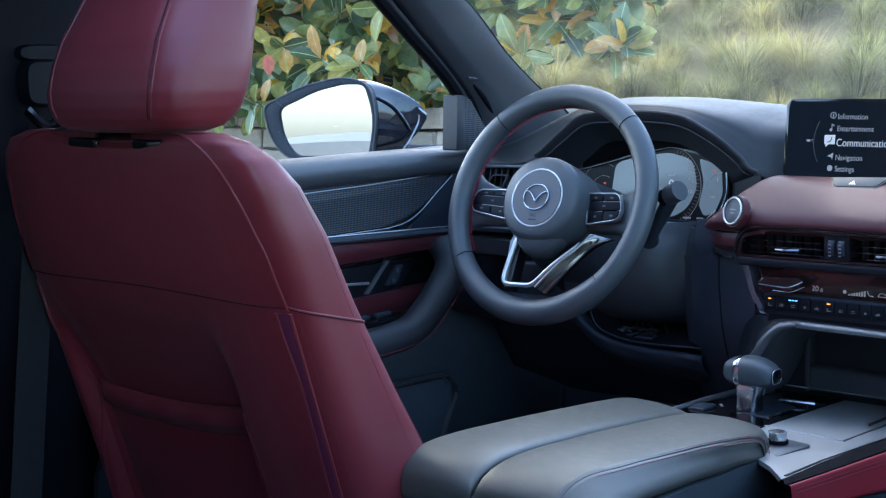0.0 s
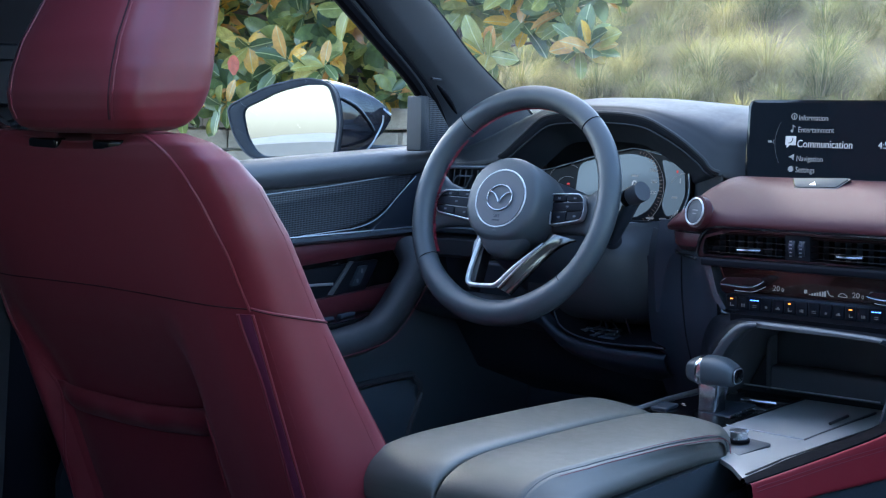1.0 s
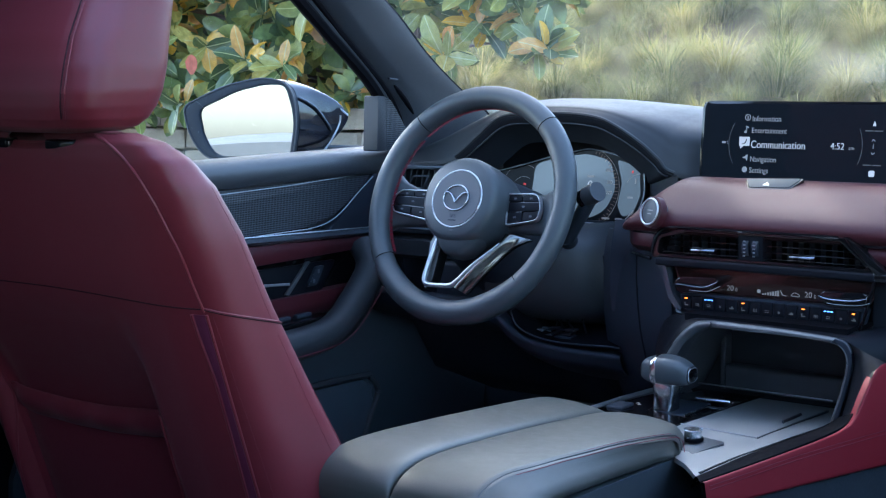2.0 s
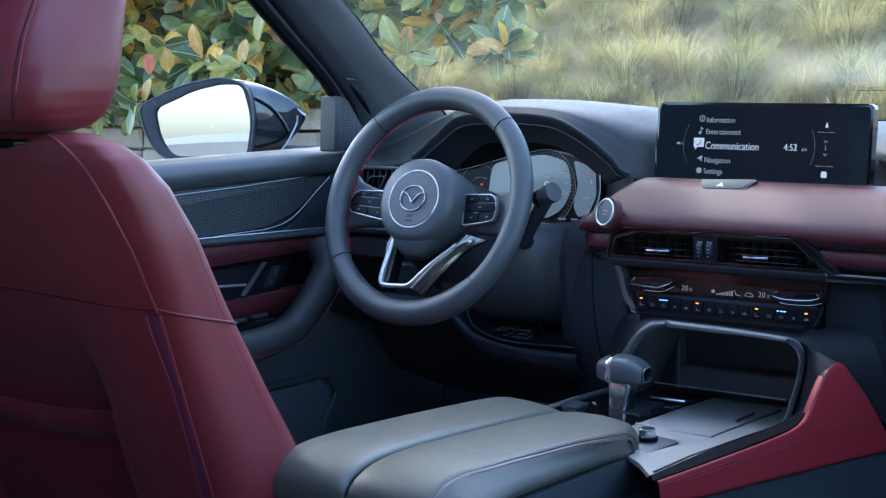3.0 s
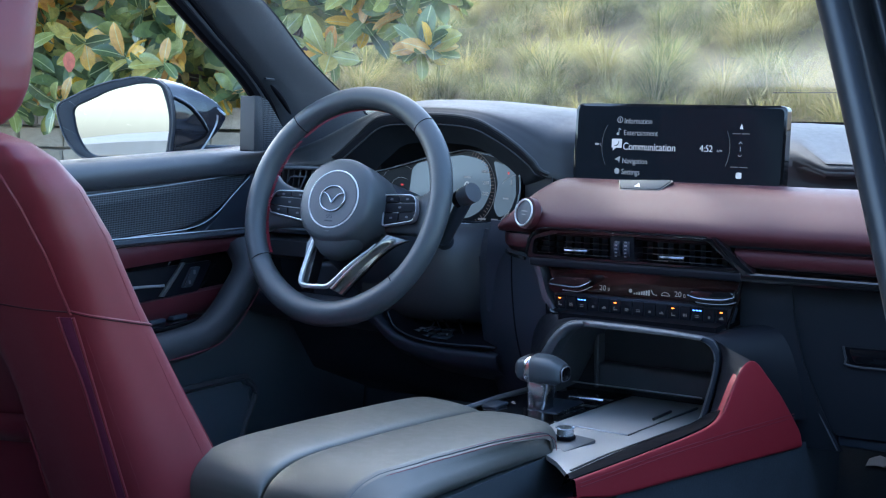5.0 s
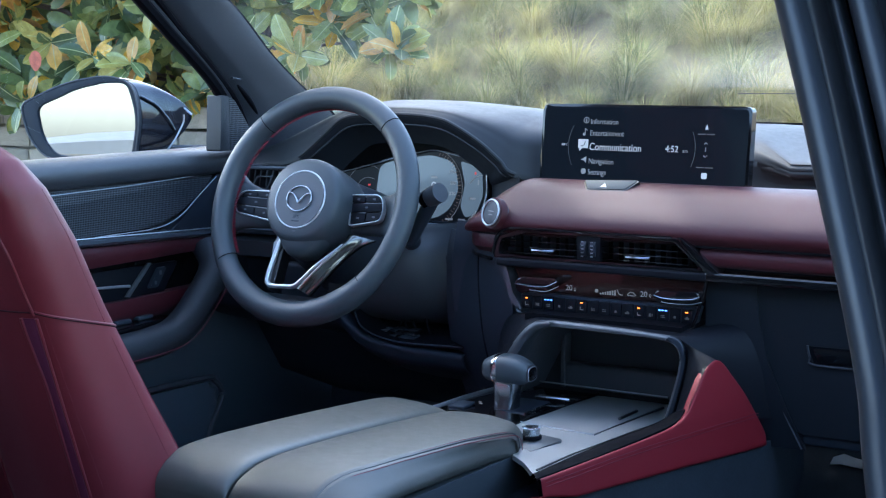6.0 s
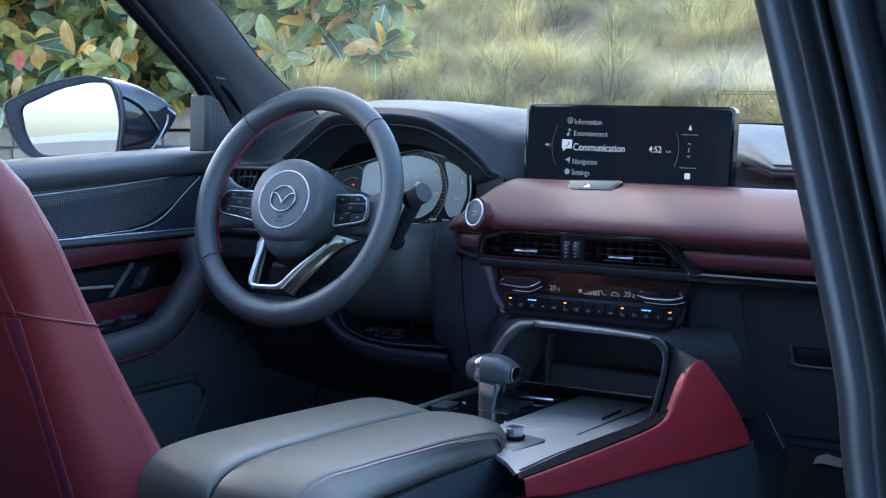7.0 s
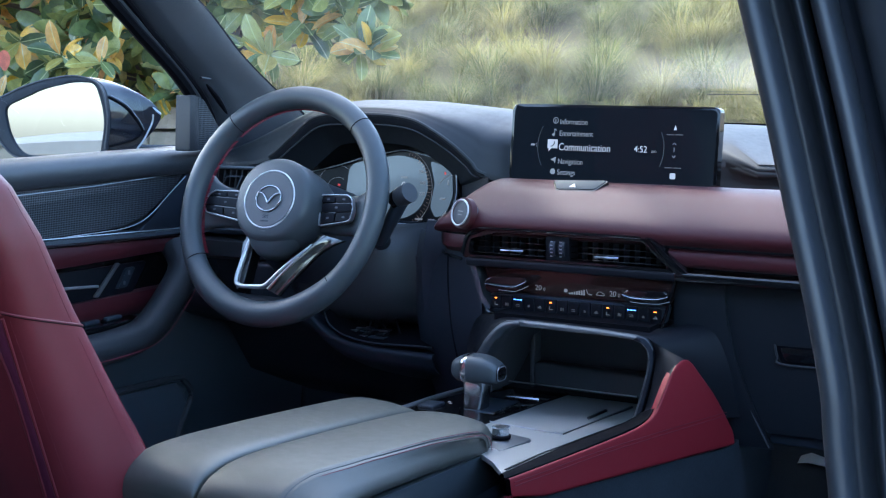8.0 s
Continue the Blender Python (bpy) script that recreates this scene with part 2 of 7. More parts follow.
def glass_material(name, tint, gloss, dust=0.0, glare=None):
    """Thin glazing: mostly clear, with a Fresnel reflection, a film of dust that scatters light and an optional painted
    glare patch.
    """
    m = bpy.data.materials.new(name)
    m.use_nodes = True
    n, l = m.node_tree.nodes, m.node_tree.links
    n.remove(n["Principled BSDF"])
    t, g = n.new("ShaderNodeBsdfTransparent"), n.new("ShaderNodeBsdfGlossy")
    t.inputs[0].default_value = (*tint, 1)
    g.inputs["Roughness"].default_value = 0.02
    lw = n.new("ShaderNodeLayerWeight")
    lw.inputs[0].default_value = 0.5
    pw = n.new("ShaderNodeMath")
    pw.operation = "POWER"
    pw.inputs[1].default_value = 4.0
    l.new(lw.outputs["Facing"], pw.inputs[0])
    fr = n.new("ShaderNodeMath")
    fr.operation = "MULTIPLY_ADD"
    fr.inputs[1].default_value, fr.inputs[2].default_value = gloss, 0.045
    l.new(pw.outputs[0], fr.inputs[0])
    mix = n.new("ShaderNodeMixShader")
    l.new(fr.outputs[0], mix.inputs[0])
    l.new(t.outputs[0], mix.inputs[1])
    l.new(g.outputs[0], mix.inputs[2])
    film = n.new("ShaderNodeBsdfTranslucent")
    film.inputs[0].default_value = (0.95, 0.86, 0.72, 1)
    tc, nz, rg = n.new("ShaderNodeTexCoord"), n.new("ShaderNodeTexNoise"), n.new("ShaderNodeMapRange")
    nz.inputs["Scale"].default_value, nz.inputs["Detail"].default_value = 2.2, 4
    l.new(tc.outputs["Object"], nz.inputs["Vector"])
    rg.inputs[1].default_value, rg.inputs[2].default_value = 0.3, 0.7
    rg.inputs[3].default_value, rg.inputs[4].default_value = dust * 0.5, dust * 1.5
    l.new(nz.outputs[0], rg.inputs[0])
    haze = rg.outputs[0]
    if glare:
        # a painted bright reflection: centre, half sizes, strength and the y where it ends
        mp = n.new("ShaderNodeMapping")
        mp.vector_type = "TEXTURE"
        mp.inputs["Location"].default_value, mp.inputs["Scale"].default_value = glare[0], glare[1]
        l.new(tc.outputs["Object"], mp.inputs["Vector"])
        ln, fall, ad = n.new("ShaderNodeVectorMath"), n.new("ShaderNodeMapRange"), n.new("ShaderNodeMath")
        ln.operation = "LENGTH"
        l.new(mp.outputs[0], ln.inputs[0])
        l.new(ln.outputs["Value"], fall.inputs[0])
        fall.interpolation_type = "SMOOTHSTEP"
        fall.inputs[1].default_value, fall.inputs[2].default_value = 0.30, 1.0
        fall.inputs[3].default_value, fall.inputs[4].default_value = glare[2], 0.0
        # the painted reflection drops to 15 percent past its lower edge
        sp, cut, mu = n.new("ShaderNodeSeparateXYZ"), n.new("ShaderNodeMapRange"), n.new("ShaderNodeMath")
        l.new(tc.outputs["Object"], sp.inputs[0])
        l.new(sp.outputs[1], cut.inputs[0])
        cut.inputs[1].default_value, cut.inputs[2].default_value = glare[3] - 0.003, glare[3] + 0.003
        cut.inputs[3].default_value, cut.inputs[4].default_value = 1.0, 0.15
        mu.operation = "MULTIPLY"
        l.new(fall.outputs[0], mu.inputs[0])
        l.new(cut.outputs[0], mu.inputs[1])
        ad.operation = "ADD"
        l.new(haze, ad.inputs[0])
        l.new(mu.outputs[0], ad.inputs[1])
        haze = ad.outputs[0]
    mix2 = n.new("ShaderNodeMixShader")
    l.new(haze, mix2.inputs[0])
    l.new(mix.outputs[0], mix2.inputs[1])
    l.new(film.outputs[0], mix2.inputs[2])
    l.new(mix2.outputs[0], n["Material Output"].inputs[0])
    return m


PRIVACY = glass_material("tinted_rear_glass", (0.09, 0.10, 0.105), 0.55)
# the patch on the right puts a pale reflection into the glass
WINDSCREEN = glass_material("dusty_glare_windscreen_glass", (0.90, 0.93, 0.92), 0.55, 0.020, ((0.22, 0.50, 1.20), (0.36, 0.20, 0.20), 0.10, 0.521))
GLASS = glass_material("clear_glass", (0.90, 0.93, 0.92), 0.55)


# ---- mesh helpers ----
def thing(name, label, category, at=(0, 0, 0), group="", kind=""):
    ob = new(name)
    ob.empty_display_size = 0.05
    ob.location = at
    return tagged(ob, label, category, group, kind)


def link(name, bm, mat, parent=None, label="", smooth=True, angle=40):
    """One mesh object from a bmesh in world places; under a parent it keeps its place."""
    me = bpy.data.meshes.new(name)
    bmesh.ops.recalc_face_normals(bm, faces=bm.faces)
    if smooth:
        lim = radians(angle)
        for f in bm.faces:
            f.smooth = True
        for e in bm.edges:
            e.smooth = len(e.link_faces) == 2 and e.calc_face_angle(0) < lim
    bm.to_mesh(me)
    bm.free()
    me.materials.append(mat)
    ob = new(name, me)
    if parent is not None:
        ob.parent = parent
        off = Vector((0, 0, 0))
        p = parent
        while p is not None:
            off += p.location
            p = p.parent
        me.transform(Matrix.Translation(-off))
    if label:
        ob["label"] = label
    return ob


part = link


def structure(name, bm, mat, label="", category="", **kw):
    ob = link(name, bm, mat, None, **kw)
    return tagged(ob, label, category, kind="structure")


def box(x0, y0, z0, x1, y1, z1, bevel=0.0, seg=3, m=None):
    bm = bmesh.new()
    bmesh.ops.create_cube(bm, size=1)
    for v in bm.verts:
        v.co = Vector(((x0 + x1) / 2 + v.co.x * (x1 - x0), (y0 + y1) / 2 + v.co.y * (y1 - y0), (z0 + z1) / 2 + v.co.z * (z1 - z0)))
    if bevel:
        bmesh.ops.bevel(bm, geom=bm.edges[:], offset=bevel, segments=seg, affect="EDGES", profile=0.6)
    if m is not None:
        bm.transform(m)
    return bm


def join(*bms):
    out = bmesh.new()
    for b in bms:
        me = bpy.data.meshes.new("tmp")
        b.to_mesh(me)
        b.free()
        out.from_mesh(me)
        bpy.data.meshes.remove(me)
    return out


def frame_of(plane, at):
    """A pose whose local x, y lie in the named plane (xz: faces -y, yz: faces +x, xy: faces up) at a place."""
    cols = {"xz": ((1, 0, 0), (0, 0, 1), (0, -1, 0)), "yz": ((0, 1, 0), (0, 0, 1), (1, 0, 0)), "xy": ((1, 0, 0), (0, 1, 0), (0, 0, 1))}[plane]
    m = Matrix(cols).transposed().to_4x4()
    m.translation = at
    return m


def slab(outline, depth, m, bevel=0.0, seg=2, both=False):
    """A closed outline in local x, y, pushed depth along -local z (the face stays at z = 0), its front rim bevelled, at the pose m."""
    bm = bmesh.new()
    top = [bm.verts.new((x, y, 0)) for x, y in outline]
    bot = [bm.verts.new((x, y, -depth)) for x, y in outline]
    f = bm.faces.new(top)
    g = bm.faces.new(bot[::-1])
    n = len(outline)
    for i in range(n):
        bm.faces.new((top[i], bot[i], bot[(i + 1) % n], top[(i + 1) % n]))
    if bevel:
        edges = [e for e in bm.edges if all(v.co.z > -1e-6 for v in e.verts)]
        if both:
            edges += [e for e in bm.edges if all(v.co.z < -depth + 1e-6 for v in e.verts)]
        bmesh.ops.bevel(bm, geom=edges, offset=bevel, segments=seg, affect="EDGES", profile=0.6)
    bm.transform(m)
    return bm


def rounded(points, r, n=4):
    """An outline with its corners rounded by r (one number, or one for each corner)."""
    out, k = [], len(points)
    rs = r if isinstance(r, (list, tuple)) else [r] * k
    for i, p in enumerate(points):
        p, a, b = Vector(p), Vector(points[i - 1]), Vector(points[(i + 1) % k])
        q = min(rs[i], (a - p).length * 0.48, (b - p).length * 0.48)
        s, e = p + (a - p).normalized() * q, p + (b - p).normalized() * q
        for j in range(n + 1):
            u = j / n
            out.append(tuple((1 - u) ** 2 * s + 2 * u * (1 - u) * p + u * u * e))
    return out


def rect(w, h, r=0.0, cx=0.0, cy=0.0, n=4):
    pts = [(cx - w / 2, cy - h / 2), (cx + w / 2, cy - h / 2), (cx + w / 2, cy + h / 2), (cx - w / 2, cy + h / 2)]
    return rounded(pts, r, n) if r else pts


def ring_frame(outer, inner, depth, m, bevel=0.0):
    """A flat frame between two outlines of equal count."""
    bm = bmesh.new()
    n = len(outer)
    rows = [[bm.verts.new((x, y, z)) for x, y in o] for o, z in ((outer, 0), (inner, 0), (inner, -depth), (outer, -depth))]
    for a in range(4):
        r, s = rows[a], rows[(a + 1) % 4]
        for i in range(n):
            bm.faces.new((r[i], r[(i + 1) % n], s[(i + 1) % n], s[i]))
    if bevel:
        edges = [e for e in bm.edges if all(v.co.z > -1e-6 for v in e.verts) and len({v in rows[0] for v in e.verts}) == 1]
        bmesh.ops.bevel(bm, geom=edges, offset=bevel, segments=2, affect="EDGES", profile=0.6)
    bm.transform(m)
    return bm


def smooth_path(points, n=8, closed=False):
    """Points of a Catmull-Rom curve through the given ones."""
    p = [Vector(q) for q in points]
    k = len(p)
    out = []
    for i in range(k if closed else k - 1):
        a, b, c, d = (p[(i + j) % k] if closed else p[min(max(i + j, 0), k - 1)] for j in (-1, 0, 1, 2))
        for s in range(n):
            u = s / n
            out.append(0.5 * ((2 * b) + (c - a) * u + (2 * a - 5 * b + 4 * c - d) * u * u + (3 * b - a - 3 * c + d) * u ** 3))
    if not closed:
        out.append(p[-1])
    return out


def tube(points, radius, sides=8, closed=False, squash=1.0, up=(0, 0, 1)):
    """A round bar along points; radius may be a number or one for each point."""
    bm = bmesh.new()
    pts = [Vector(q) for q in points]
    k = len(pts)
    rings = []
    ref = Vector(up)
    for i, p in enumerate(pts):
        a, b = (pts[i - 1] if i or closed else p), (pts[(i + 1) % k] if i < k - 1 or closed else p)
        t = (b - a).normalized()
        s = t.cross(ref)
        if s.length < 1e-4:
            s = t.cross(Vector((1, 0.3, 0.2)))
        s.normalize()
        u = s.cross(t)
        r = radius[i] if isinstance(radius, (list, tuple)) else radius
        rings.append([bm.verts.new(p + (s * math.cos(j * math.tau / sides) + u * math.sin(j * math.tau / sides) * squash) * r) for j in range(sides)])
    for i in range(k if closed else k - 1):
        a, b = rings[i], rings[(i + 1) % k]
        for j in range(sides):
            bm.faces.new((a[j], a[(j + 1) % sides], b[(j + 1) % sides], b[j]))
    if not closed:
        bm.faces.new(rings[0][::-1])
        bm.faces.new(rings[-1])
    return bm


def loft(sections, caps=True):
    """Closed loops of equal count joined into one skin."""
    bm = bmesh.new()
    rows = [[bm.verts.new(p) for p in s] for s in sections]
    n = len(rows[0])
    for a, b in zip(rows, rows[1:]):
        for i in range(n):
            bm.faces.new((a[i], a[(i + 1) % n], b[(i + 1) % n], b[i]))
    if caps:
        bm.faces.new(rows[0][::-1])
        bm.faces.new(rows[-1])
    return bm


def sheet(rows, thick=0.0, up=(0, 0, 1)):
    """An open skin over a grid of points, with a thickness against up."""
    bm = bmesh.new()
    g = [[bm.verts.new(p) for p in r] for r in rows]
    for a, b in zip(g, g[1:]):
        for i in range(len(a) - 1):
            bm.faces.new((a[i], a[i + 1], b[i + 1], b[i]))
    if thick:
        off = Vector(up) * -thick
        h = [[bm.verts.new(v.co + off) for v in r] for r in g]
        for a, b in zip(h, h[1:]):
            for i in range(len(a) - 1):
                bm.faces.new((a[i], b[i], b[i + 1], a[i + 1]))
        m, n = len(g), len(g[0])
        rim = [(0, i) for i in range(n)] + [(j, n - 1) for j in range(1, m)] + [(m - 1, i) for i in range(n - 2, -1, -1)] + [(j, 0) for j in range(m - 2, 0, -1)]
        for (a, b), (c, d) in zip(rim, rim[1:] + rim[:1]):
            bm.faces.new((g[a][b], g[c][d], h[c][d], h[a][b]))
    return bm


def bulge(cx, cy, w, h, n=28, power=3.2):
    """A rounded-rectangle loop (superellipse) in two coordinates."""
    out = []
    for i in range(n):
        a = math.tau * i / n
        c, s = math.cos(a), math.sin(a)
        out.append((cx + w * math.copysign(abs(c) ** (2 / power), c), cy + h * math.copysign(abs(s) ** (2 / power), s)))
    return out


def step(u):
    u = min(1.0, max(0.0, u))
    return u * u * (3 - 2 * u)


def disc(r, depth, m, n=40, bevel=0.0):
    return slab([(r * math.cos(math.tau * i / n), r * math.sin(math.tau * i / n)) for i in range(n)], depth, m, bevel)


def smooth_path_n(rows, n):
    p = [np.array(r, float) for r in rows]
    k, out = len(p), []
    for i in range(k - 1):
        a, b, c, d = (p[min(max(i + j, 0), k - 1)] for j in (-1, 0, 1, 2))
        for s in range(n):
            u = s / n
            out.append(0.5 * ((2 * b) + (c - a) * u + (2 * a - 5 * b + 4 * c - d) * u * u + (3 * b - a - 3 * c + d) * u ** 3))
    out.append(p[-1])
    return out


def words(text, size, m, mat, name, parent, align="LEFT", label=""):
    """Writing as a thin mesh of its own, with the built-in font."""
    cu = bpy.data.curves.new("writing", "FONT")
    cu.body, cu.size, cu.align_x, cu.align_y, cu.extrude, cu.offset = text, size, align, "CENTER", 0.0002, -0.003 * size
    tmp = bpy.data.objects.new("writing", cu)
    scene.collection.objects.link(tmp)
    dg = bpy.context.evaluated_depsgraph_get()
    me = bpy.data.meshes.new_from_object(tmp.evaluated_get(dg))
    bpy.data.objects.remove(tmp)
    bpy.data.curves.remove(cu)
    bm = bmesh.new()
    bm.from_mesh(me)
    bpy.data.meshes.remove(me)
    bm.transform(m)
    return link(name, bm, mat, parent, label, smooth=False)


# ---- outside: ground, bank, wall, distance ----
def ground_sheet():
    rows = []
    for i in range(25):
        a = math.tau * i / 24
        rows.append([(r * math.cos(a), r * math.sin(a), 0.0) for r in (0.01, 6, 30, 150, 700, 2500)])
    return sheet(rows)


structure("ground", ground_sheet(), FIELD, "dry grass field reaching to the horizon", "ground")
structure("road", box(-9, -9, 0.0, 14, 3.9, 0.02), ASPHALT, "grey asphalt parking surface", "road")


def bank_height(x, y):
    t = max(0.0, y - 4.35)
    h = 0.86 + 0.30 * t - 0.0045 * t * t if t < 30 else 0.86 + 9 - 4.05
    return h + 0.05 * noise.noise((x * 0.7, y * 0.7, 0.3))


structure("bank", sheet([[(x, y, bank_height(x, y)) for x in np.linspace(-26, 20, 47)] for y in np.linspace(4.3, 30, 40)], 0.8),
          SOIL, "mulched planted bank rising behind the stone wall", "bank")


def hills():
    rows = []
    for i in range(121):
        a = math.pi * (0.95 + 1.1 * i / 120)
        r = 900
        h = 12 + 7 * noise.noise((i * 0.21, 0.2, 3.1)) + 3 * noise.noise((i * 0.67, 1.2, 3.1))
        x, y = r * math.cos(a), r * math.sin(a)
        rows.append([(x, y, 0), (x, y, h * 0.6), (x * 1.05, y * 1.05, h), (x * 1.3, y * 1.3, h * 1.1)])
    return sheet(rows)


structure("backdrop", hills(), HILL, "low hazy hills on the horizon", "hills")


def tree_line():
    rows = []
    for i in range(721):
        a = math.pi * (0.95 + 1.1 * i / 720)
        h = max(0.15, 1.1 + 2.6 * noise.noise((i * 0.031, 4.2, 0.4)) + 1.1 * noise.noise((i * 0.23, 7.2, 1.1)) + 0.5 * noise.noise((i * 0.9, 1.2, 2.1)))
        x, y = math.cos(a), math.sin(a)
        rows.append([(x * 260, y * 260, 0), (x * 262, y * 262, h * 0.7), (x * 266, y * 266, h), (x * 280, y * 280, 0)])
    return sheet(rows)


structure("backdrop", tree_line(), FAR_TREES, "far line of low olive trees", "trees")


# ---- car shell ----
def a_pillar(side):
    left = [(-0.690, 0.245, 1.08), (-0.672, 0.163, 1.192), (-0.668, 0.118, 1.231), (-0.66, 0.062, 1.27), (-0.64, -0.053, 1.346), (-0.59, -0.26, 1.46), (-0.57, -0.43, 1.50)]
    right = [(-0.668, 0.52, 1.09), (-0.665, 0.439, 1.16), (-0.660, 0.358, 1.199), (-0.650, 0.241, 1.265), (-0.635, 0.108, 1.353), (-0.585, -0.17, 1.465), (-0.565, -0.39, 1.505)]
    l, r = smooth_path(left, 8), smooth_path(right, 8)
    rows = []
    for a, b in zip(l, r):
        d = b - a
        n = Vector((1, -0.35, 0.3)).normalized()
        rows.append([a + d * u + n * (0.014 * min(1.0, u / 0.22) ** 0.7 * (1 - u ** 4)) for u in np.linspace(0, 1, 21)])
    if side > 0:
        rows = [[Vector((-p.x, p.y, p.z)) for p in r] for r in rows]
    return rows


for side in (-1, 1):
    skin = a_pillar(side)
    structure("trim_a_pillar", sheet([r[:20] for r in skin], 0.012, (-side * 1.0, -0.2, 0.2)), SOFT_BLACK, "dark grey soft windscreen pillar trim", "pillar trim")
    structure("trim_glass_border", sheet([r[19:] for r in skin], 0.008, (-side * 1.0, -0.2, 0.2)), DARK_PIT, "black border of the windscreen glass", "glass border")
    for du, rad, mat in ((0.25, 0.0105, DARK_PIT), (0.62, 0.0060, SOFT_BLACK), (0.90, 0.0060, DARK_PIT)):
        outer = [(-0.708, 0.205, 1.08), (-0.68, 0.122, 1.202), (-0.66, -0.029, 1.304), (-0.65, -0.096, 1.344), (-0.60, -0.30, 1.46)]
        inner = [(-0.690, 0.245, 1.08), (-0.672, 0.163, 1.192), (-0.655, 0.015, 1.302), (-0.64, -0.053, 1.346), (-0.59, -0.26, 1.46)]
        pts = [Vector(a) * (1 - du) + Vector(b) * du for a, b in zip(outer, inner)]
        pts = [Vector((-side * q.x if side > 0 else q.x, q.y, q.z)) for q in pts]
        structure("trim_door_seal", tube(smooth_path(pts, 8), rad, 8), mat, "black rubber door seal along the pillar", "door seal")

# clip cap and the dark finger groove on the driver's pillar trim
structure("trim_pillar_cap", tube([(-0.652, 0.1289, 1.2268), (-0.652, 0.1516, 1.2245)], 0.0028, 8, squash=0.7), SHROUD, "small grey clip cap on the pillar trim", "clip cap")
structure("trim_pillar_groove", tube(smooth_path([(-0.654, 0.1462, 1.2152), (-0.654, 0.1719, 1.1938), (-0.654, 0.1978, 1.1661)], 5), [0.0015 + 0.0035 * math.sin(math.pi * i / 10) for i in range(11)], 8), DARK_PIT, "dark groove in the pillar trim", "groove")

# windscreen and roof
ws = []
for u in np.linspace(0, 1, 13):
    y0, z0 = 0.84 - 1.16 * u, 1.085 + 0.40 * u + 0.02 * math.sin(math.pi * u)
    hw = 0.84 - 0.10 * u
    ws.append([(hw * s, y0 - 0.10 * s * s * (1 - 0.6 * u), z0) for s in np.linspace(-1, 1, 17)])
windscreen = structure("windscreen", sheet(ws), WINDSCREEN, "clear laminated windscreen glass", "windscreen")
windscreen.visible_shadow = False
structure("trim_glass_border", sheet([[(x, y, 1.085 + (0.84 - y) * 0.4 / 1.16 - 0.004) for x in np.linspace(-0.74, 0.74, 9)] for y in (0.643, 0.74, 0.82)], 0.004), DARK_PIT, "black lower border of the windscreen glass", "glass border")


# Thin dark line at the pale patch's lower edge, built as a blade.
def wiper():
    th = thing("windscreen_dark_line", "thin dark line across the windscreen, built as a blade", "wiper", (0.2, 0.53, 1.2))
    ends = [(-0.035, 0.5245, 1.1985), (0.08, 0.521, 1.2000), (0.20, 0.5176, 1.2012), (0.45, 0.505, 1.2055), (0.66, 0.48, 1.214)]
    part("blade", tube(smooth_path(ends[1:], 6), 0.0007, 6), RUBBER, th, "thin dark line")
    part("spine", tube(smooth_path([(x, y + 0.004, z + 0.004) for x, y, z in ends[1:]], 6), 0.0004, 6), HARD_BLACK, th)


wiper()


def roof_strips(lift, thick):
    """Four strips round the glass panel."""
    return join(*[sheet([[(x, y, 1.50 + lift + 0.03 * (1 - (x / 0.7) ** 2)) for x in np.linspace(x0, x1, 7)] for y in np.linspace(y0, y1, 8)], thick)
                  for x0, x1, y0, y1 in ((-0.66, -0.42, -0.30, -2.9), (0.42, 0.66, -0.30, -2.9), (-0.42, 0.42, -0.30, -0.40), (-0.42, 0.42, -1.22, -2.9))])


structure("roof", roof_strips(0.0, 0.04), HEADLINER, "unseen dark roof lining round the added glazed opening", "roof lining")
structure("roof_panel", roof_strips(0.046, 0.006), PAINT, "black painted roof skin round a glass panel", "car roof")
# Unseen glazed opening, sized to let light down on seat back and armrest.
roof_glass = structure("roof_light_pane", sheet([[(x, y, 1.535 - 0.03 * (x / 0.7) ** 2) for x in np.linspace(-0.44, 0.44, 9)] for y in np.linspace(-0.38, -1.24, 8)]), GLASS, "unseen glazed roof opening added to light the seat from above", "roof window")
roof_glass.visible_shadow = False
structure("floor", box(-0.78, -2.9, 0.40, 0.78, 0.95, 0.44), CARPET, "dark carpeted car floor", "car floor")
structure("firewall", sheet([[(x, y, z) for x in np.linspace(-0.78, 0.78, 9)] for y, z in ((0.62, 0.43), (0.78, 0.52), (0.90, 0.66), (0.94, 1.06))], 0.02, (0, -1, 0.3)),
          CARPET, "dark carpeted toe board", "bulkhead")
structure("floor_mat", sheet([[(x, y, z) for y, z in smooth_path_n([(-0.60, 0.452), (-0.30, 0.50), (0.0, 0.56), (0.40, 0.651), (0.60, 0.74), (0.68, 0.95)], 4)] for x in np.linspace(0.17, 0.72, 8)], 0.01), CARPET, "dark carpeted passenger footwell", "footwell carpet")
structure("tailgate", box(-0.72, -2.98, 0.44, 0.72, -2.9, 1.00, 0.02), HARD_BLACK, "dark tailgate trim", "tailgate")
back_glass = structure("window_rear", sheet([[(x, -2.96 + 0.10 * u, 1.0 + 0.50 * u) for u in np.linspace(0, 1, 4)] for x in np.linspace(-0.68, 0.68, 6)]), PRIVACY, "dark tinted tailgate window", "rear window")
back_glass.visible_shadow = False
structure("wall_rear_left", join(box(-0.80, -2.9, 0.44, -0.68, -1.06, 1.10, 0.02), box(-0.80, -2.9, 1.10, -0.68, -1.98, 1.50, 0.02)), HARD_BLACK, "unseen dark rear side panel", "side trim")
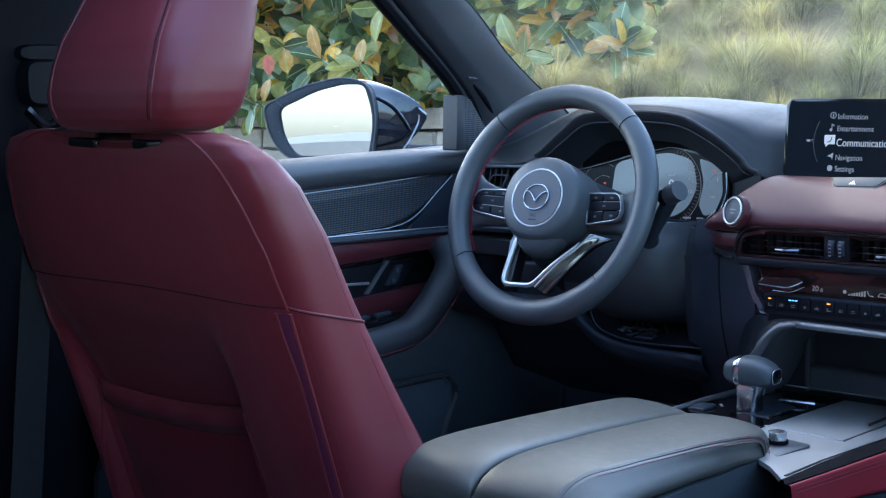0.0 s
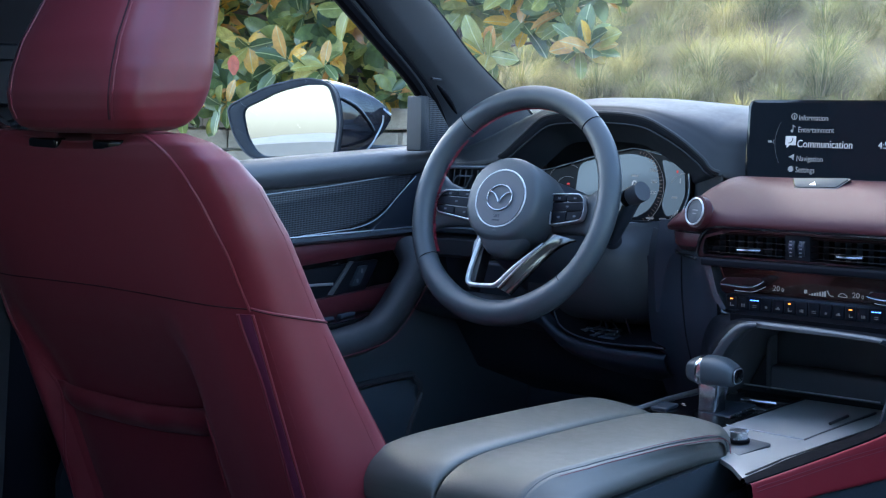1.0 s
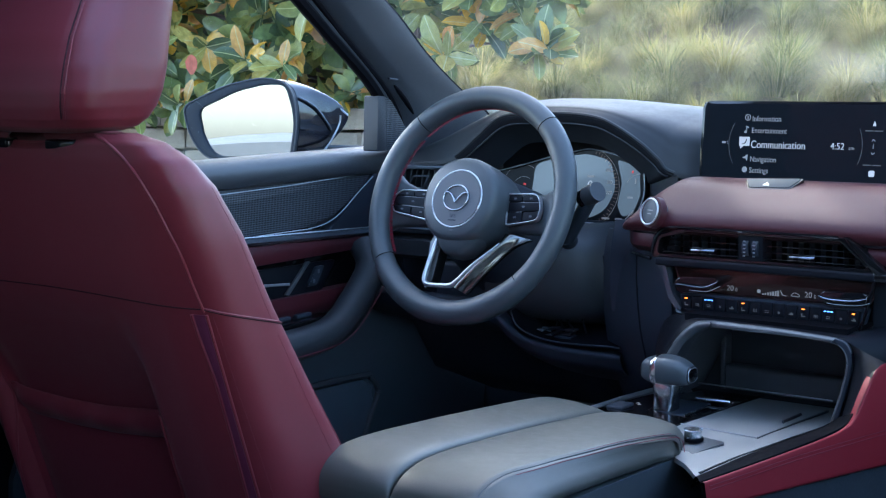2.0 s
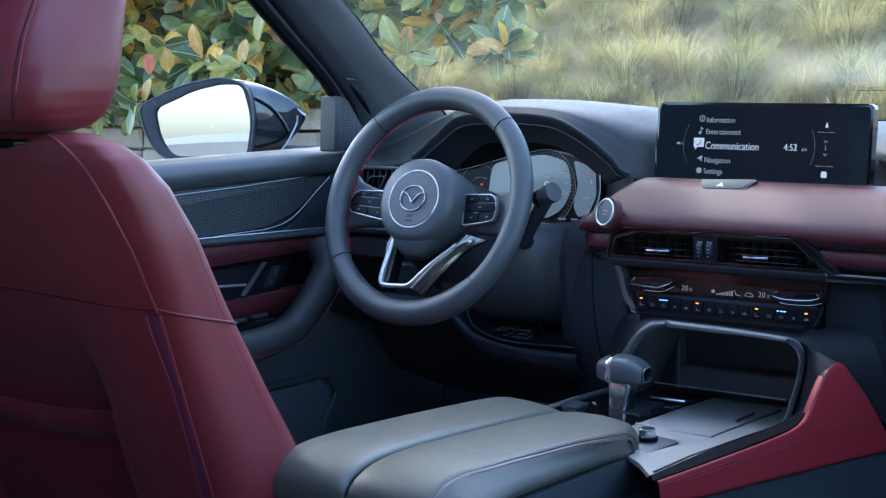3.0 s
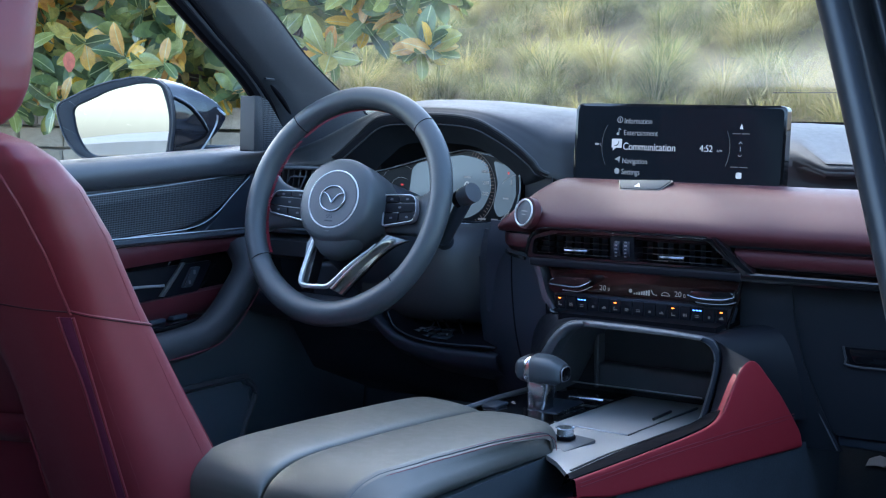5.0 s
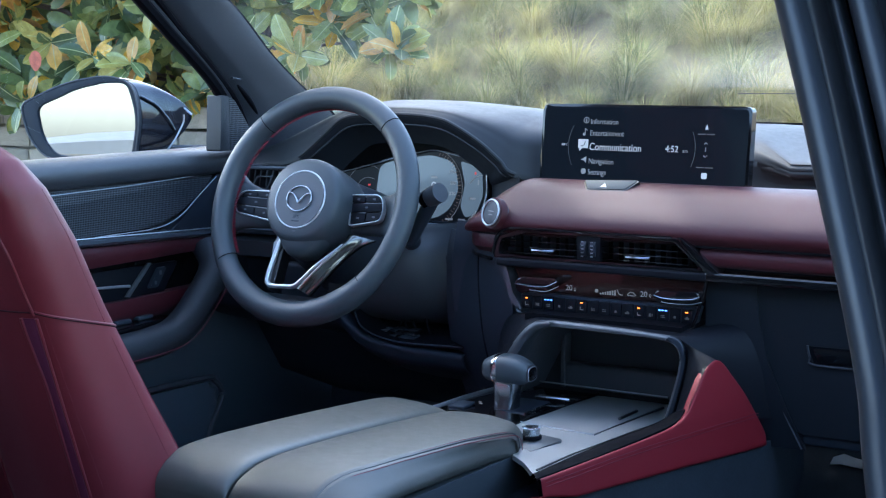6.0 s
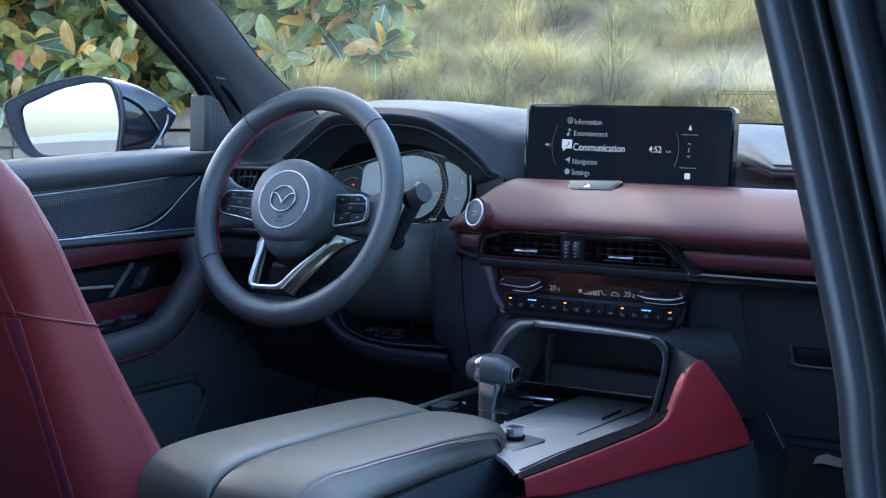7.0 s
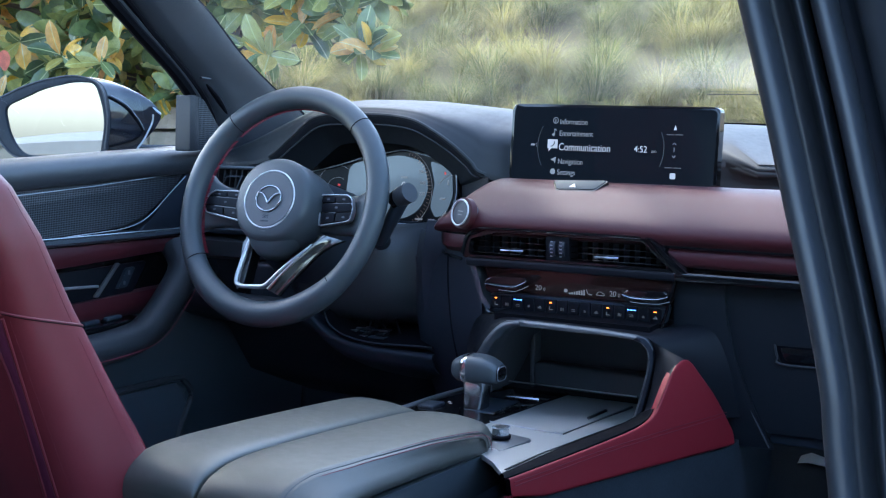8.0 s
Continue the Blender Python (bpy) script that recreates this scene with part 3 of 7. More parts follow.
# Unseen window; its tint is kept very dark to cut light from the left.
rear_glass = structure("window_rear_left", sheet([[(-0.765 + 0.10 * u, y, 1.09 + 0.42 * u) for u in np.linspace(0, 1, 5)] for y in np.linspace(-2.0, -1.06, 8)]), PRIVACY, "unseen dark window, tint set to cut light", "side window")
rear_glass.visible_shadow = False
# Unseen dark blockers behind and beside the camera, placed to shade the seat back.
structure("wall_rear_right", box(0.66, -2.9, 0.44, 0.80, -1.76, 1.50, 0.02), HARD_BLACK, "unseen dark rear side panel", "side trim")
structure("wall_opening_top", box(0.62, -1.80, 1.42, 0.72, -0.95, 1.50, 0.02), HARD_BLACK, "unseen dark bar added to cut light over the rear opening", "roof rail")
structure("wall_rear", box(-0.68, -1.96, 0.44, 0.62, -1.86, 1.49, 0.02), HARD_BLACK, "unseen dark wall added to cut light from behind", "rear trim")
structure("wall_opening_right", box(0.70, -2.15, 0.30, 0.78, -1.0, 1.01, 0.02), HARD_BLACK, "unseen dark low wall added to cut side light", "sill trim")
structure("wall_low_block", box(-0.66, -1.86, 0.44, 0.60, -1.28, 0.94, 0.04), HARD_BLACK, "unseen dark block added to shade the lower seat back", "rear seat")
# Unseen panel; its top edge sets how much side light reaches the console.
structure("door_passenger", box(0.71, -0.94, 0.44, 0.80, 0.55, 0.98, 0.02), HARD_BLACK, "unseen front passenger side panel, height set for side light", "car door")
door_glass = structure("window_passenger", sheet([[(0.775 - 0.12 * u, y, 0.97 + 0.51 * u) for u in np.linspace(0, 1, 5)] for y in np.linspace(-0.92, 0.25, 8)]), GLASS, "clear passenger side window", "side window")
door_glass.visible_shadow = False
for side in (-1, 1):
    structure("wall_kick_panel", box(side * 0.76 - 0.04, 0.50, 0.43, side * 0.76 + 0.04, 0.98, 1.06, 0.01), HARD_BLACK, "dark footwell side panel", "kick panel")
# body sides below the windows and cowl ahead of the glass
structure("wall_body_left", box(-0.93, -2.95, 0.30, -0.80, 1.0, 1.04, 0.03), PAINT, "black painted outer body side", "car body")
structure("wall_body_right", box(0.72, -0.90, 0.30, 0.86, 1.0, 0.52, 0.03), PAINT, "black painted sill below the open passenger door", "car body")
structure("bonnet", sheet([[(x, y, 1.07 - 0.03 * (y - 0.9) ** 2 - 0.05 * x * x) for x in np.linspace(-0.85, 0.85, 15)] for y in np.linspace(0.86, 2.1, 12)], 0.03),
          PAINT, "black painted bonnet ahead of the windscreen", "bonnet")


def b_pillar_right():
    th = thing("trim_b_pillar", "dark door pillar with ribbed rubber seals", "door pillar", kind="structure")

    line = smooth_path([(0.735, 0, 0.45), (0.697, 0, 0.78), (0.660, 0, 1.031), (0.652, 0, 1.093), (0.631, 0, 1.182), (0.606, 0, 1.278), (0.545, 0, 1.49)], 6)

    def strip(section, mat, name, label=""):
        sec = smooth_path_n(section, 4)
        part(name, sheet([[(p.x + dx, y, p.z) for dx, y in sec] for p in line], 0.002, (0, 1, 0)), mat, th, label)

    strip([(0.002, -0.955), (0.0, -0.975), (0.0002, -0.9845), (0.0022, -0.9885), (0.0055, -0.990), (0.0090, -0.9885), (0.0112, -0.9840), (0.0118, -0.972)], PILLAR_SEAL, "seal")
    strip([(0.0112, -0.970), (0.0135, -0.968), (0.018, -0.969), (0.0222, -0.9725), (0.0248, -0.9775), (0.0272, -0.9805), (0.0297, -0.9795), (0.0310, -0.970)], PILLAR_SEAL, "inner_trim", "dark satin pillar panel with a raised edge")
    strip([(0.0306, -0.968), (0.0325, -0.9665), (0.0346, -0.968)], DARK_PIT, "groove")
    strip([(0.0343, -0.968), (0.0350, -0.980), (0.0378, -0.9848), (0.0415, -0.9850), (0.0444, -0.9805), (0.0455, -0.966)], PILLAR_SEAL, "pillar_panel")
    strip([(0.0452, -0.9655), (0.050, -0.967), (0.0545, -0.970)], RUBBER, "groove")
    strip([(0.0542, -0.9665), (0.0570, -0.978), (0.075, -0.984), (0.12, -0.985), (0.16, -0.96)], PILLAR_SEAL, "outer_panel", "black outer pillar panel")
    part("core", loft([[(x, y, z) for x, y in ((0.612 + k, -0.955), (0.76 + k, -0.955), (0.76 + k, -0.70), (0.62 + k, -0.70))] for z, k in ((0.45, 0.13), (1.03, 0.055), (1.182, 0.026), (1.278, 0.001), (1.49, -0.06))]), HARD_BLACK, th)


b_pillar_right()


def b_pillar_left():
    th = thing("trim_b_pillar", "dark door pillar with a belt height adjuster", "door pillar", kind="structure")
    part("core", loft([[(x - k, y, z) for x, y in ((-0.74, -1.05), (-0.685, -1.05), (-0.675, -0.68), (-0.70, -0.56), (-0.74, -0.56))] for z, k in ((0.45, 0.07), (1.0, 0.01), (1.285, -0.02), (1.5, -0.08))]), SURROUND_BLACK, th)
    part("belt_adjuster", loft([[(x, -0.690 + a, 1.236 + b) for a, b in bulge(0, 0, w, h, 24, 4)] for x, w, h in ((-0.69, 0.034, 0.030), (-0.652, 0.033, 0.029), (-0.645, 0.029, 0.025))]), SURROUND_BLACK, th, "black belt height adjuster")
    part("adjuster_cap", loft([[(x, -0.690 + a, 1.272 + b) for a, b in bulge(0, 0, w, h, 24, 3)] for x, w, h in ((-0.69, 0.040, 0.012), (-0.656, 0.038, 0.011), (-0.650, 0.034, 0.008))]), SURROUND_BLACK, th)
    part("belt_guide", tube(smooth_path([(-0.648, -0.722, 1.205), (-0.640, -0.700, 1.184), (-0.642, -0.672, 1.196)], 5), 0.007), GLOSS_BLACK, th)
    belt = [[(-0.648 + 0.02 * t, -0.698 + s - 0.10 * t, 1.19 - 0.7 * t) for s in (-0.022, 0.0, 0.022)] for t in np.linspace(0, 1, 8)]
    part("belt", sheet(belt, 0.0015, (1, 0, 0)), BELT_WEB, th, "black belt webbing")


b_pillar_left()


# ---- driver's door ----
def door_panel():
    th = thing("door_driver", "closed driver door with black and dark red lined panel", "car door", (-0.72, -0.2, 0.45), kind="structure")
    ys = np.linspace(-1.0, 0.46, 30)

    def skin(profile, y0=-1.0, y1=0.46, n=30):
        return [[(x, y, z) for x, z in profile] for y in np.linspace(y0, y1, n)]

    upper = [(-0.775, 1.096), (-0.750, 1.109), (-0.722, 1.1095), (-0.708, 1.105), (-0.700, 1.095), (-0.698, 1.083), (-0.701, 1.072), (-0.706, 1.066), (-0.714, 1.064), (-0.735, 1.03), (-0.735, 0.985)]
    part("upper_panel", sheet(skin(upper), 0.01, (1, 0, 0)), DOOR_TOP, th, "soft black upper door panel")
    # speaker mesh insert, tapering forward
    gr = rounded([(-0.95, 1.058), (0.145, 1.066), (0.150, 1.058), (0.060, 1.004), (-0.015, 0.988), (-0.95, 0.992)], [0.004, 0.01, 0.01, 0.03, 0.03, 0.004])
    part("speaker_mesh", slab(gr, 0.012, frame_of("yz", (-0.7135, 0, 0)), 0.002), MESH_GRILLE, th, "fine black speaker mesh insert")
    part("mesh_edge", tube([(-0.7085, y, z) for y, z in [(-0.95, 1.0520), (-0.21, 1.0580), (-0.07, 1.0600), (0.06, 1.0640), (0.160, 1.0680)]], 0.0008), SATIN, th, "thin bright edge of the mesh")
    part("mesh_edge", tube(smooth_path([(-0.7095, y, z) for y, z in ((-0.95, 0.990), (-0.10, 0.9865), (-0.015, 0.9865), (0.030, 0.9915), (0.066, 1.0055), (0.110, 1.0340), (0.152, 1.0600))], 5), 0.0008, 6), SATIN, th, "thin bright edge of the mesh")
    part("forward_panel", slab([(0.153, 1.068), (0.46, 1.072), (0.46, 0.975), (0.02, 0.975), (0.075, 0.998)], 0.02, frame_of("yz", (-0.711, 0, 0)), 0.004), HARD_BLACK, th)
    al, rb = [], []
    for y in np.linspace(-0.6, 0.14, 20):
        zc = 0.9815 - 0.043 * (y + 0.171)
        al.append([(-0.722, y, zc + 0.0085), (-0.706, y, zc + 0.0070), (-0.700, y, zc + 0.003), (-0.699, y, zc - 0.002), (-0.703, y, zc - 0.006), (-0.722, y, zc - 0.007)])
        rb.append([(-0.722, y, zc - 0.007), (-0.707, y, zc - 0.009), (-0.703, y, zc - 0.016), (-0.703, y, 0.949), (-0.707, y, 0.940), (-0.725, y, 0.937)])
    part("trim_strip", sheet(al, 0.003, (1, 0, 0)), STRIP, th, "dark satin metal trim strip")
    part("strip_edge", tube([(p[1][0] + 0.003, p[1][1], p[1][2] - 0.0005) for p in al], 0.0010, 6), SILVER, th, "thin bright metal edge")
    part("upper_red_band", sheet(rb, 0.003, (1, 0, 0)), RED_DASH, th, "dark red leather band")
    part("recess", box(-0.76, -0.98, 0.85, -0.728, 0.18, 0.938), GLOSS_BLACK, th, "gloss black handle recess")
    part("handle_bezel", slab(rounded([(-0.14, 0.880), (0.025, 0.876), (0.065, 0.926), (-0.14, 0.930)], 0.006), 0.006, frame_of("yz", (-0.722, 0, 0)), 0.002), SURROUND_BLACK, th)
    part("door_handle", tube(smooth_path([(-0.713, -0.20, 0.9105), (-0.710, -0.13, 0.907), (-0.712, -0.062, 0.901)], 6), 0.0019, squash=1.2), SILVER, th, "chrome inner door handle")
    part("handle_blade", slab([(-0.069, 0.884), (-0.060, 0.882), (-0.007, 0.931), (-0.016, 0.932)], 0.004, frame_of("yz", (-0.714, 0, 0)), 0.001), KNOB_PLATE, th, "slanted dark metal blade")
    lock = part("lock_switch", slab(rounded([(-0.016, 0.890), (0.006, 0.890), (0.028, 0.921), (0.008, 0.921)], 0.004), 0.006, frame_of("yz", (-0.714, 0, 0)), 0.002), HARD_BLACK, th, "black lock switch")
    part("lock_mark", slab(rect(0.005, 0.007, 0.001, 0.012, 0.913), 0.001, frame_of("yz", (-0.7135, 0, 0))), GREY_TRIM, lock)
    part("lock_mark", slab(rect(0.005, 0.006, 0.001, 0.000, 0.898), 0.001, frame_of("yz", (-0.7135, 0, 0))), GREY_TRIM, lock)
    rp = [(-0.74, 0.884), (-0.716, 0.878), (-0.711, 0.863), (-0.716, 0.846), (-0.728, 0.838)]
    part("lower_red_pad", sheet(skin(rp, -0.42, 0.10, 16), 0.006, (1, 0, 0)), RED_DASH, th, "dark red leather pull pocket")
    # armrest ledge and the pull that sweeps up at its front
    arm_path = smooth_path([(-0.665, -0.42, 0.815), (-0.662, -0.25, 0.815), (-0.662, -0.08, 0.815), (-0.663, -0.005, 0.828), (-0.668, 0.06, 0.872), (-0.672, 0.10, 0.915), (-0.70, 0.115, 0.945)], 8)
    part("armrest", tube(arm_path, 0.028, 16, squash=0.9), SOFT_BLACK, th, "black leather wrapped armrest and pull")
    part("armrest_stitch", tube([p + Vector((0.029, 0.006, -0.012)) for p in arm_path], 0.0006, 4), STITCH, th, "red stitching")
    sw = part("window_switch_panel", box(-0.735, -0.6, 0.832, -0.69, 0.02, 0.842, 0.003), GLOSS_BLACK, th, "gloss black window switch panel")
    for i in range(2):
        part("window_switch", box(-0.728, -0.10 + i * 0.05, 0.842, -0.706, -0.065 + i * 0.05, 0.849, 0.003), HARD_BLACK, sw)
    lower = [(-0.735, 0.85), (-0.705, 0.80), (-0.70, 0.74), (-0.715, 0.71), (-0.725, 0.60), (-0.735, 0.47)]
    part("lower_panel", sheet(skin(lower, -0.60, 0.55), 0.01, (1, 0, 0)), DOOR_BLACK, th, "hard black lower door panel")
    # stowage bin with its raised rim
    part("bin", slab(rounded([(-0.45, 0.50), (0.02, 0.50), (0.105, 0.695), (0.09, 0.722), (-0.45, 0.742)], [0.01, 0.03, 0.03, 0.02, 0.01]), 0.05, frame_of("yz", (-0.675, 0, 0)), 0.012, 3), DOOR_BLACK, th, "black door bin")
    part("bin_rim", tube(smooth_path([(-0.674, -0.2, 0.742), (-0.672, 0.055, 0.732), (-0.672, 0.09, 0.722), (-0.672, 0.108, 0.694), (-0.674, 0.08, 0.642), (-0.675, 0.03, 0.53)], 7), 0.005), SOFT_BLACK, th)
    part("sail_trim", slab(rounded([(0.139, 1.106), (0.223, 1.106), (0.155, 1.190), (0.139, 1.196)], 0.003), 0.012, frame_of("yz", (-0.668, 0, 0)), 0.002), MESH_GRILLE, th, "small triangular tweeter mesh")
    part("sail_edge", slab(rounded([(0.112, 1.106), (0.1385, 1.106), (0.1385, 1.197), (0.118, 1.199)], 0.004), 0.03, frame_of("yz", (-0.666, 0, 0)), 0.003), SOFT_BLACK, th, "dark grey tweeter housing edge")
    gl = [[(-0.765 + 0.10 * u, y, 1.10 + 0.38 * u) for u in np.linspace(0, 1, 6)] for y in np.linspace(-0.95, 0.16, 8)]
    pane = part("window_pane", sheet(gl), GLASS, th, "clear side window glass")
    pane.visible_shadow = False
    return th


door_panel()


# ---- outside mirror ----
def side_mirror():
    c = Vector((-1.0625, 0.19, 1.1513))
    th = thing("door_mirror", "gloss black door mirror reflecting bright sky", "door mirror", tuple(c))
    yaw = radians(20)
    right = Vector((math.cos(yaw), math.sin(yaw), 0))
    out = Vector((math.sin(yaw), -math.cos(yaw), 0.0330)).normalized()
    up = out.cross(right).normalized()
    m = Matrix((right, up, out)).transposed().to_4x4()
    m.translation = c
    outline = rounded([(-0.118, 0.026), (-0.106, -0.03), (-0.070, -0.076), (0.106, -0.076), (0.118, 0.006), (0.104, 0.066), (0.054, 0.080), (-0.030, 0.066)], [0.016, 0.03, 0.03, 0.02, 0.06, 0.03, 0.04, 0.06], 5)
    inner = rounded([(-0.086, 0.020), (-0.076, -0.034), (-0.052, -0.068), (0.098, -0.070), (0.1105, 0.002), (0.092, 0.064), (0.050, 0.066), (-0.008, 0.054)], [0.016, 0.03, 0.025, 0.014, 0.06, 0.014, 0.04, 0.05], 5)
    part("bezel", ring_frame(outline, inner, 0.025, m, 0.004), HARD_BLACK, th, "dark grey mirror surround")
    part("mirror_glass", slab([(x * 1.01, y * 1.01) for x, y in inner], 0.003, m @ Matrix.Translation((0, 0, -0.006))), MIRROR, th, "mirror glass")
    secs = []
    for d, s, dx, dy in smooth_path_n(((-0.014, 1.0, 0.001, 0), (-0.03, 1.0, 0.008, 0), (-0.05, 0.95, 0.024, 0.0), (-0.068, 0.82, 0.054, 0.0), (-0.082, 0.62, 0.090, 0.003), (-0.091, 0.38, 0.130, 0.005), (-0.095, 0.12, 0.168, 0.006)), 3):
        secs.append([m @ Vector((x * s + dx, y * s + dy, d)) for x, y in outline])
    part("housing", loft(secs), PAINT, th, "gloss black mirror housing")
    part("lamp_strip", tube(smooth_path([m @ Vector((0.130, 0.046, -0.075)), m @ Vector((0.160, 0.026, -0.088)), m @ Vector((0.182, 0.008, -0.094))], 6), 0.0022, 6), SILVER, th)
    part("bezel_edge", tube([m @ Vector((x, y, 0.0005)) for x, y in outline], 0.0016, 6, True), GREY_TRIM, th, "thin grey edge of the surround")
    ridge = [(-0.9626, 0.2440, 1.1890), (-0.9560, 0.2770, 1.1725), (-0.9485, 0.2970, 1.1490), (-0.9445, 0.3070, 1.1330), (-0.9430, 0.3110, 1.1235), (-0.9515, 0.2910, 1.1085), (-0.9600, 0.2590, 1.1020), (-0.9620, 0.2420, 1.1000)]
    part("cover_joint", tube(smooth_path(ridge, 6), 0.0020, 6), DARK_PIT, th, "dark joint of the mirror cover")
    part("cover_lip", tube(smooth_path([(x + 0.001, y + 0.002, z + 0.004) for x, y, z in ridge[:5]], 6), 0.0011, 6), BADGE_CHROME, th)
    part("lower_edge", tube(smooth_path([(-0.9335, 0.3300, 1.1560), (-0.9350, 0.3285, 1.1400), (-0.9440, 0.3160, 1.1110), (-0.9530, 0.3050, 1.0920)], 6), 0.0018, 6), SILVER, th, "bright lower edge")
    part("foot", loft([[m @ Vector((x, y, z)) for x, y in bulge(cx, -0.062, 0.03, h, 14)] for z, cx, h in ((-0.055, 0.06, 0.018), (-0.075, 0.12, 0.014), (-0.09, 0.24, 0.012))]), PAINT, th, "mirror foot")
    return th


side_mirror()


# ---- driver's seat ----
SEAT_X = -0.415
# height, half width, rear y, front y of the backrest
SEAT_ROWS = [(0.50, 0.260, -0.590, -0.34), (0.66, 0.251, -0.636, -0.425), (0.80, 0.244, -0.680, -0.508), (0.90, 0.240, -0.711, -0.570), (1.00, 0.236, -0.742, -0.628),
             (1.08, 0.233, -0.768, -0.668), (1.13, 0.225, -0.782, -0.698), (1.158, 0.211, -0.787, -0.720), (1.175, 0.191, -0.787, -0.738), (1.184, 0.160, -0.781, -0.750), (1.187, 0.115, -0.775, -0.757)]


def seat_row(z):
    zs = [r[0] for r in SEAT_ROWS]
    return (float(np.interp(z, zs, [r[k] for r in SEAT_ROWS])) for k in (1, 2, 3))


def hollow(x, z):
    """How far the middle of the rear face lies in, between the side frames and under the shoulder seam."""
    d = x - SEAT_X
    soft = (0.012 if z < 1.0 else 0.006) * max(0.0, 1 - (d / 0.165) ** 2)
    inset = 0.036 * step((1.004 - z) / 0.15) * step((d + 0.212) / 0.022) * step((0.104 - d) / 0.032)
    return soft + inset


def seat_skin(z, a, out=0.0):
    """A point of the backrest's skin at height z and angle a (0: +x side, -90: rear)."""
    w, yr, yf = seat_row(z)
    c, s = math.cos(radians(a)), math.sin(radians(a))
    ex = 0.34 + (0.20 * step((z - 1.04) / 0.13) if s < 0 and c < 0 else 0.0)
    px = w * math.copysign(abs(c) ** ex, c)
    py = (yr + yf) / 2 + (yf - yr) / 2 * math.copysign(abs(s) ** 0.5, s)
    if s < 0:
        py += hollow(SEAT_X + px, z)
    return Vector((SEAT_X + px + out * c, py + out * s, z))


def back_point(x, z, out=0.0):
    """A point on the rear face by its x and height."""
    w, yr, yf = seat_row(z)
    ex = 0.34 + (0.20 * step((z - 1.04) / 0.13) if x < SEAT_X else 0.0)
    u = min(0.999, abs(x - SEAT_X) / w) ** (1 / ex)
    a = -math.degrees(math.acos(u)) if x > SEAT_X else -180 + math.degrees(math.acos(u))
    return seat_skin(z, a, out)


def even_loop(points, n):
    """n points at even distances along a closed line."""
    p = np.array([tuple(q) for q in points])
    q = np.vstack([p, p[:1]])
    run = np.concatenate([[0], np.cumsum(np.linalg.norm(np.diff(q, axis=0), axis=1))])
    at = np.linspace(0, run[-1], n, endpoint=False)
    return [tuple(float(np.interp(s, run, q[:, k])) for k in range(3)) for s in at]


def sink(p):
    """The top of the backrest dips under the headrest."""
    d = (p[0] + 0.42) / 0.105
    lower = 0.0095 * max(0.0, 1 - d * d) ** 0.7 + (0.003 * step((p[1] + 0.781) / 0.012) * step((0.13 - abs(p[0] + 0.42)) / 0.03))
    return (p[0], p[1], p[2] - lower * step((p[2] - 1.155) / 0.025))


def driver_seat():
    th = thing("driver_seat", "dark red leather driver seat with matching piping and back pocket", "car seat", (-0.42, -0.55, 0.44))
    angles = sorted({round(a, 3) for a in np.linspace(-180, 179.75, 720)} | {round(s * math.degrees(math.acos(u ** 2.94)), 4) for u in np.linspace(0.01, 1, 80) for s in (-1, 1)}
                    | {round(-180 + math.degrees(math.acos(u ** 2.94)), 4) for u in np.linspace(0.01, 1, 80)})
    secs = []
    for row in smooth_path_n(SEAT_ROWS, 5):
        z = float(row[0])
        loop = even_loop([seat_skin(z, a) for a in angles], 150)
        first = min(range(150), key=lambda i: (loop[i][0] - SEAT_X) ** 2 + (100 if loop[i][1] < -0.7 + (1.0 - z) * 0.4 else 0))
        secs.append([sink(p) for p in loop[first:] + loop[:first]])
    part("backrest", loft(secs), RED, th, "dark red leather backrest", angle=60)
    return th


seat = driver_seat()


HEAD_X = -0.394
HEAD_ROWS = [(1.183, 0.060, -0.775, -0.735), (1.185, 0.085, -0.790, -0.718), (1.190, 0.1000, -0.7995, -0.706), (1.198, 0.1085, -0.805, -0.697), (1.210, 0.1135, -0.8085, -0.688), (1.226, 0.1162, -0.8090, -0.680), (1.25, 0.1155, -0.8035, -0.672), (1.28, 0.1110, -0.7920, -0.664), (1.32, 0.102, -0.768, -0.650), (1.38, 0.086, -0.732, -0.640), (1.43, 0.068, -0.704, -0.640), (1.45, 0.05, -0.692, -0.650)]


def head_skin(z, a):
    w, yr, yf = (float(np.interp(z, [r[0] for r in HEAD_ROWS], [r[k] for r in HEAD_ROWS])) for k in (1, 2, 3))
    c, s = math.cos(radians(a)), math.sin(radians(a))
    groove = 0.0022 * math.exp(-((c - 0.455) / 0.035) ** 2) if s < 0 else 0.0
    return Vector((HEAD_X + w * math.copysign(abs(c) ** 0.45, c), (yr + yf) / 2 + (yf - yr) / 2 * math.copysign(abs(s) ** 0.5, s) + groove, z))


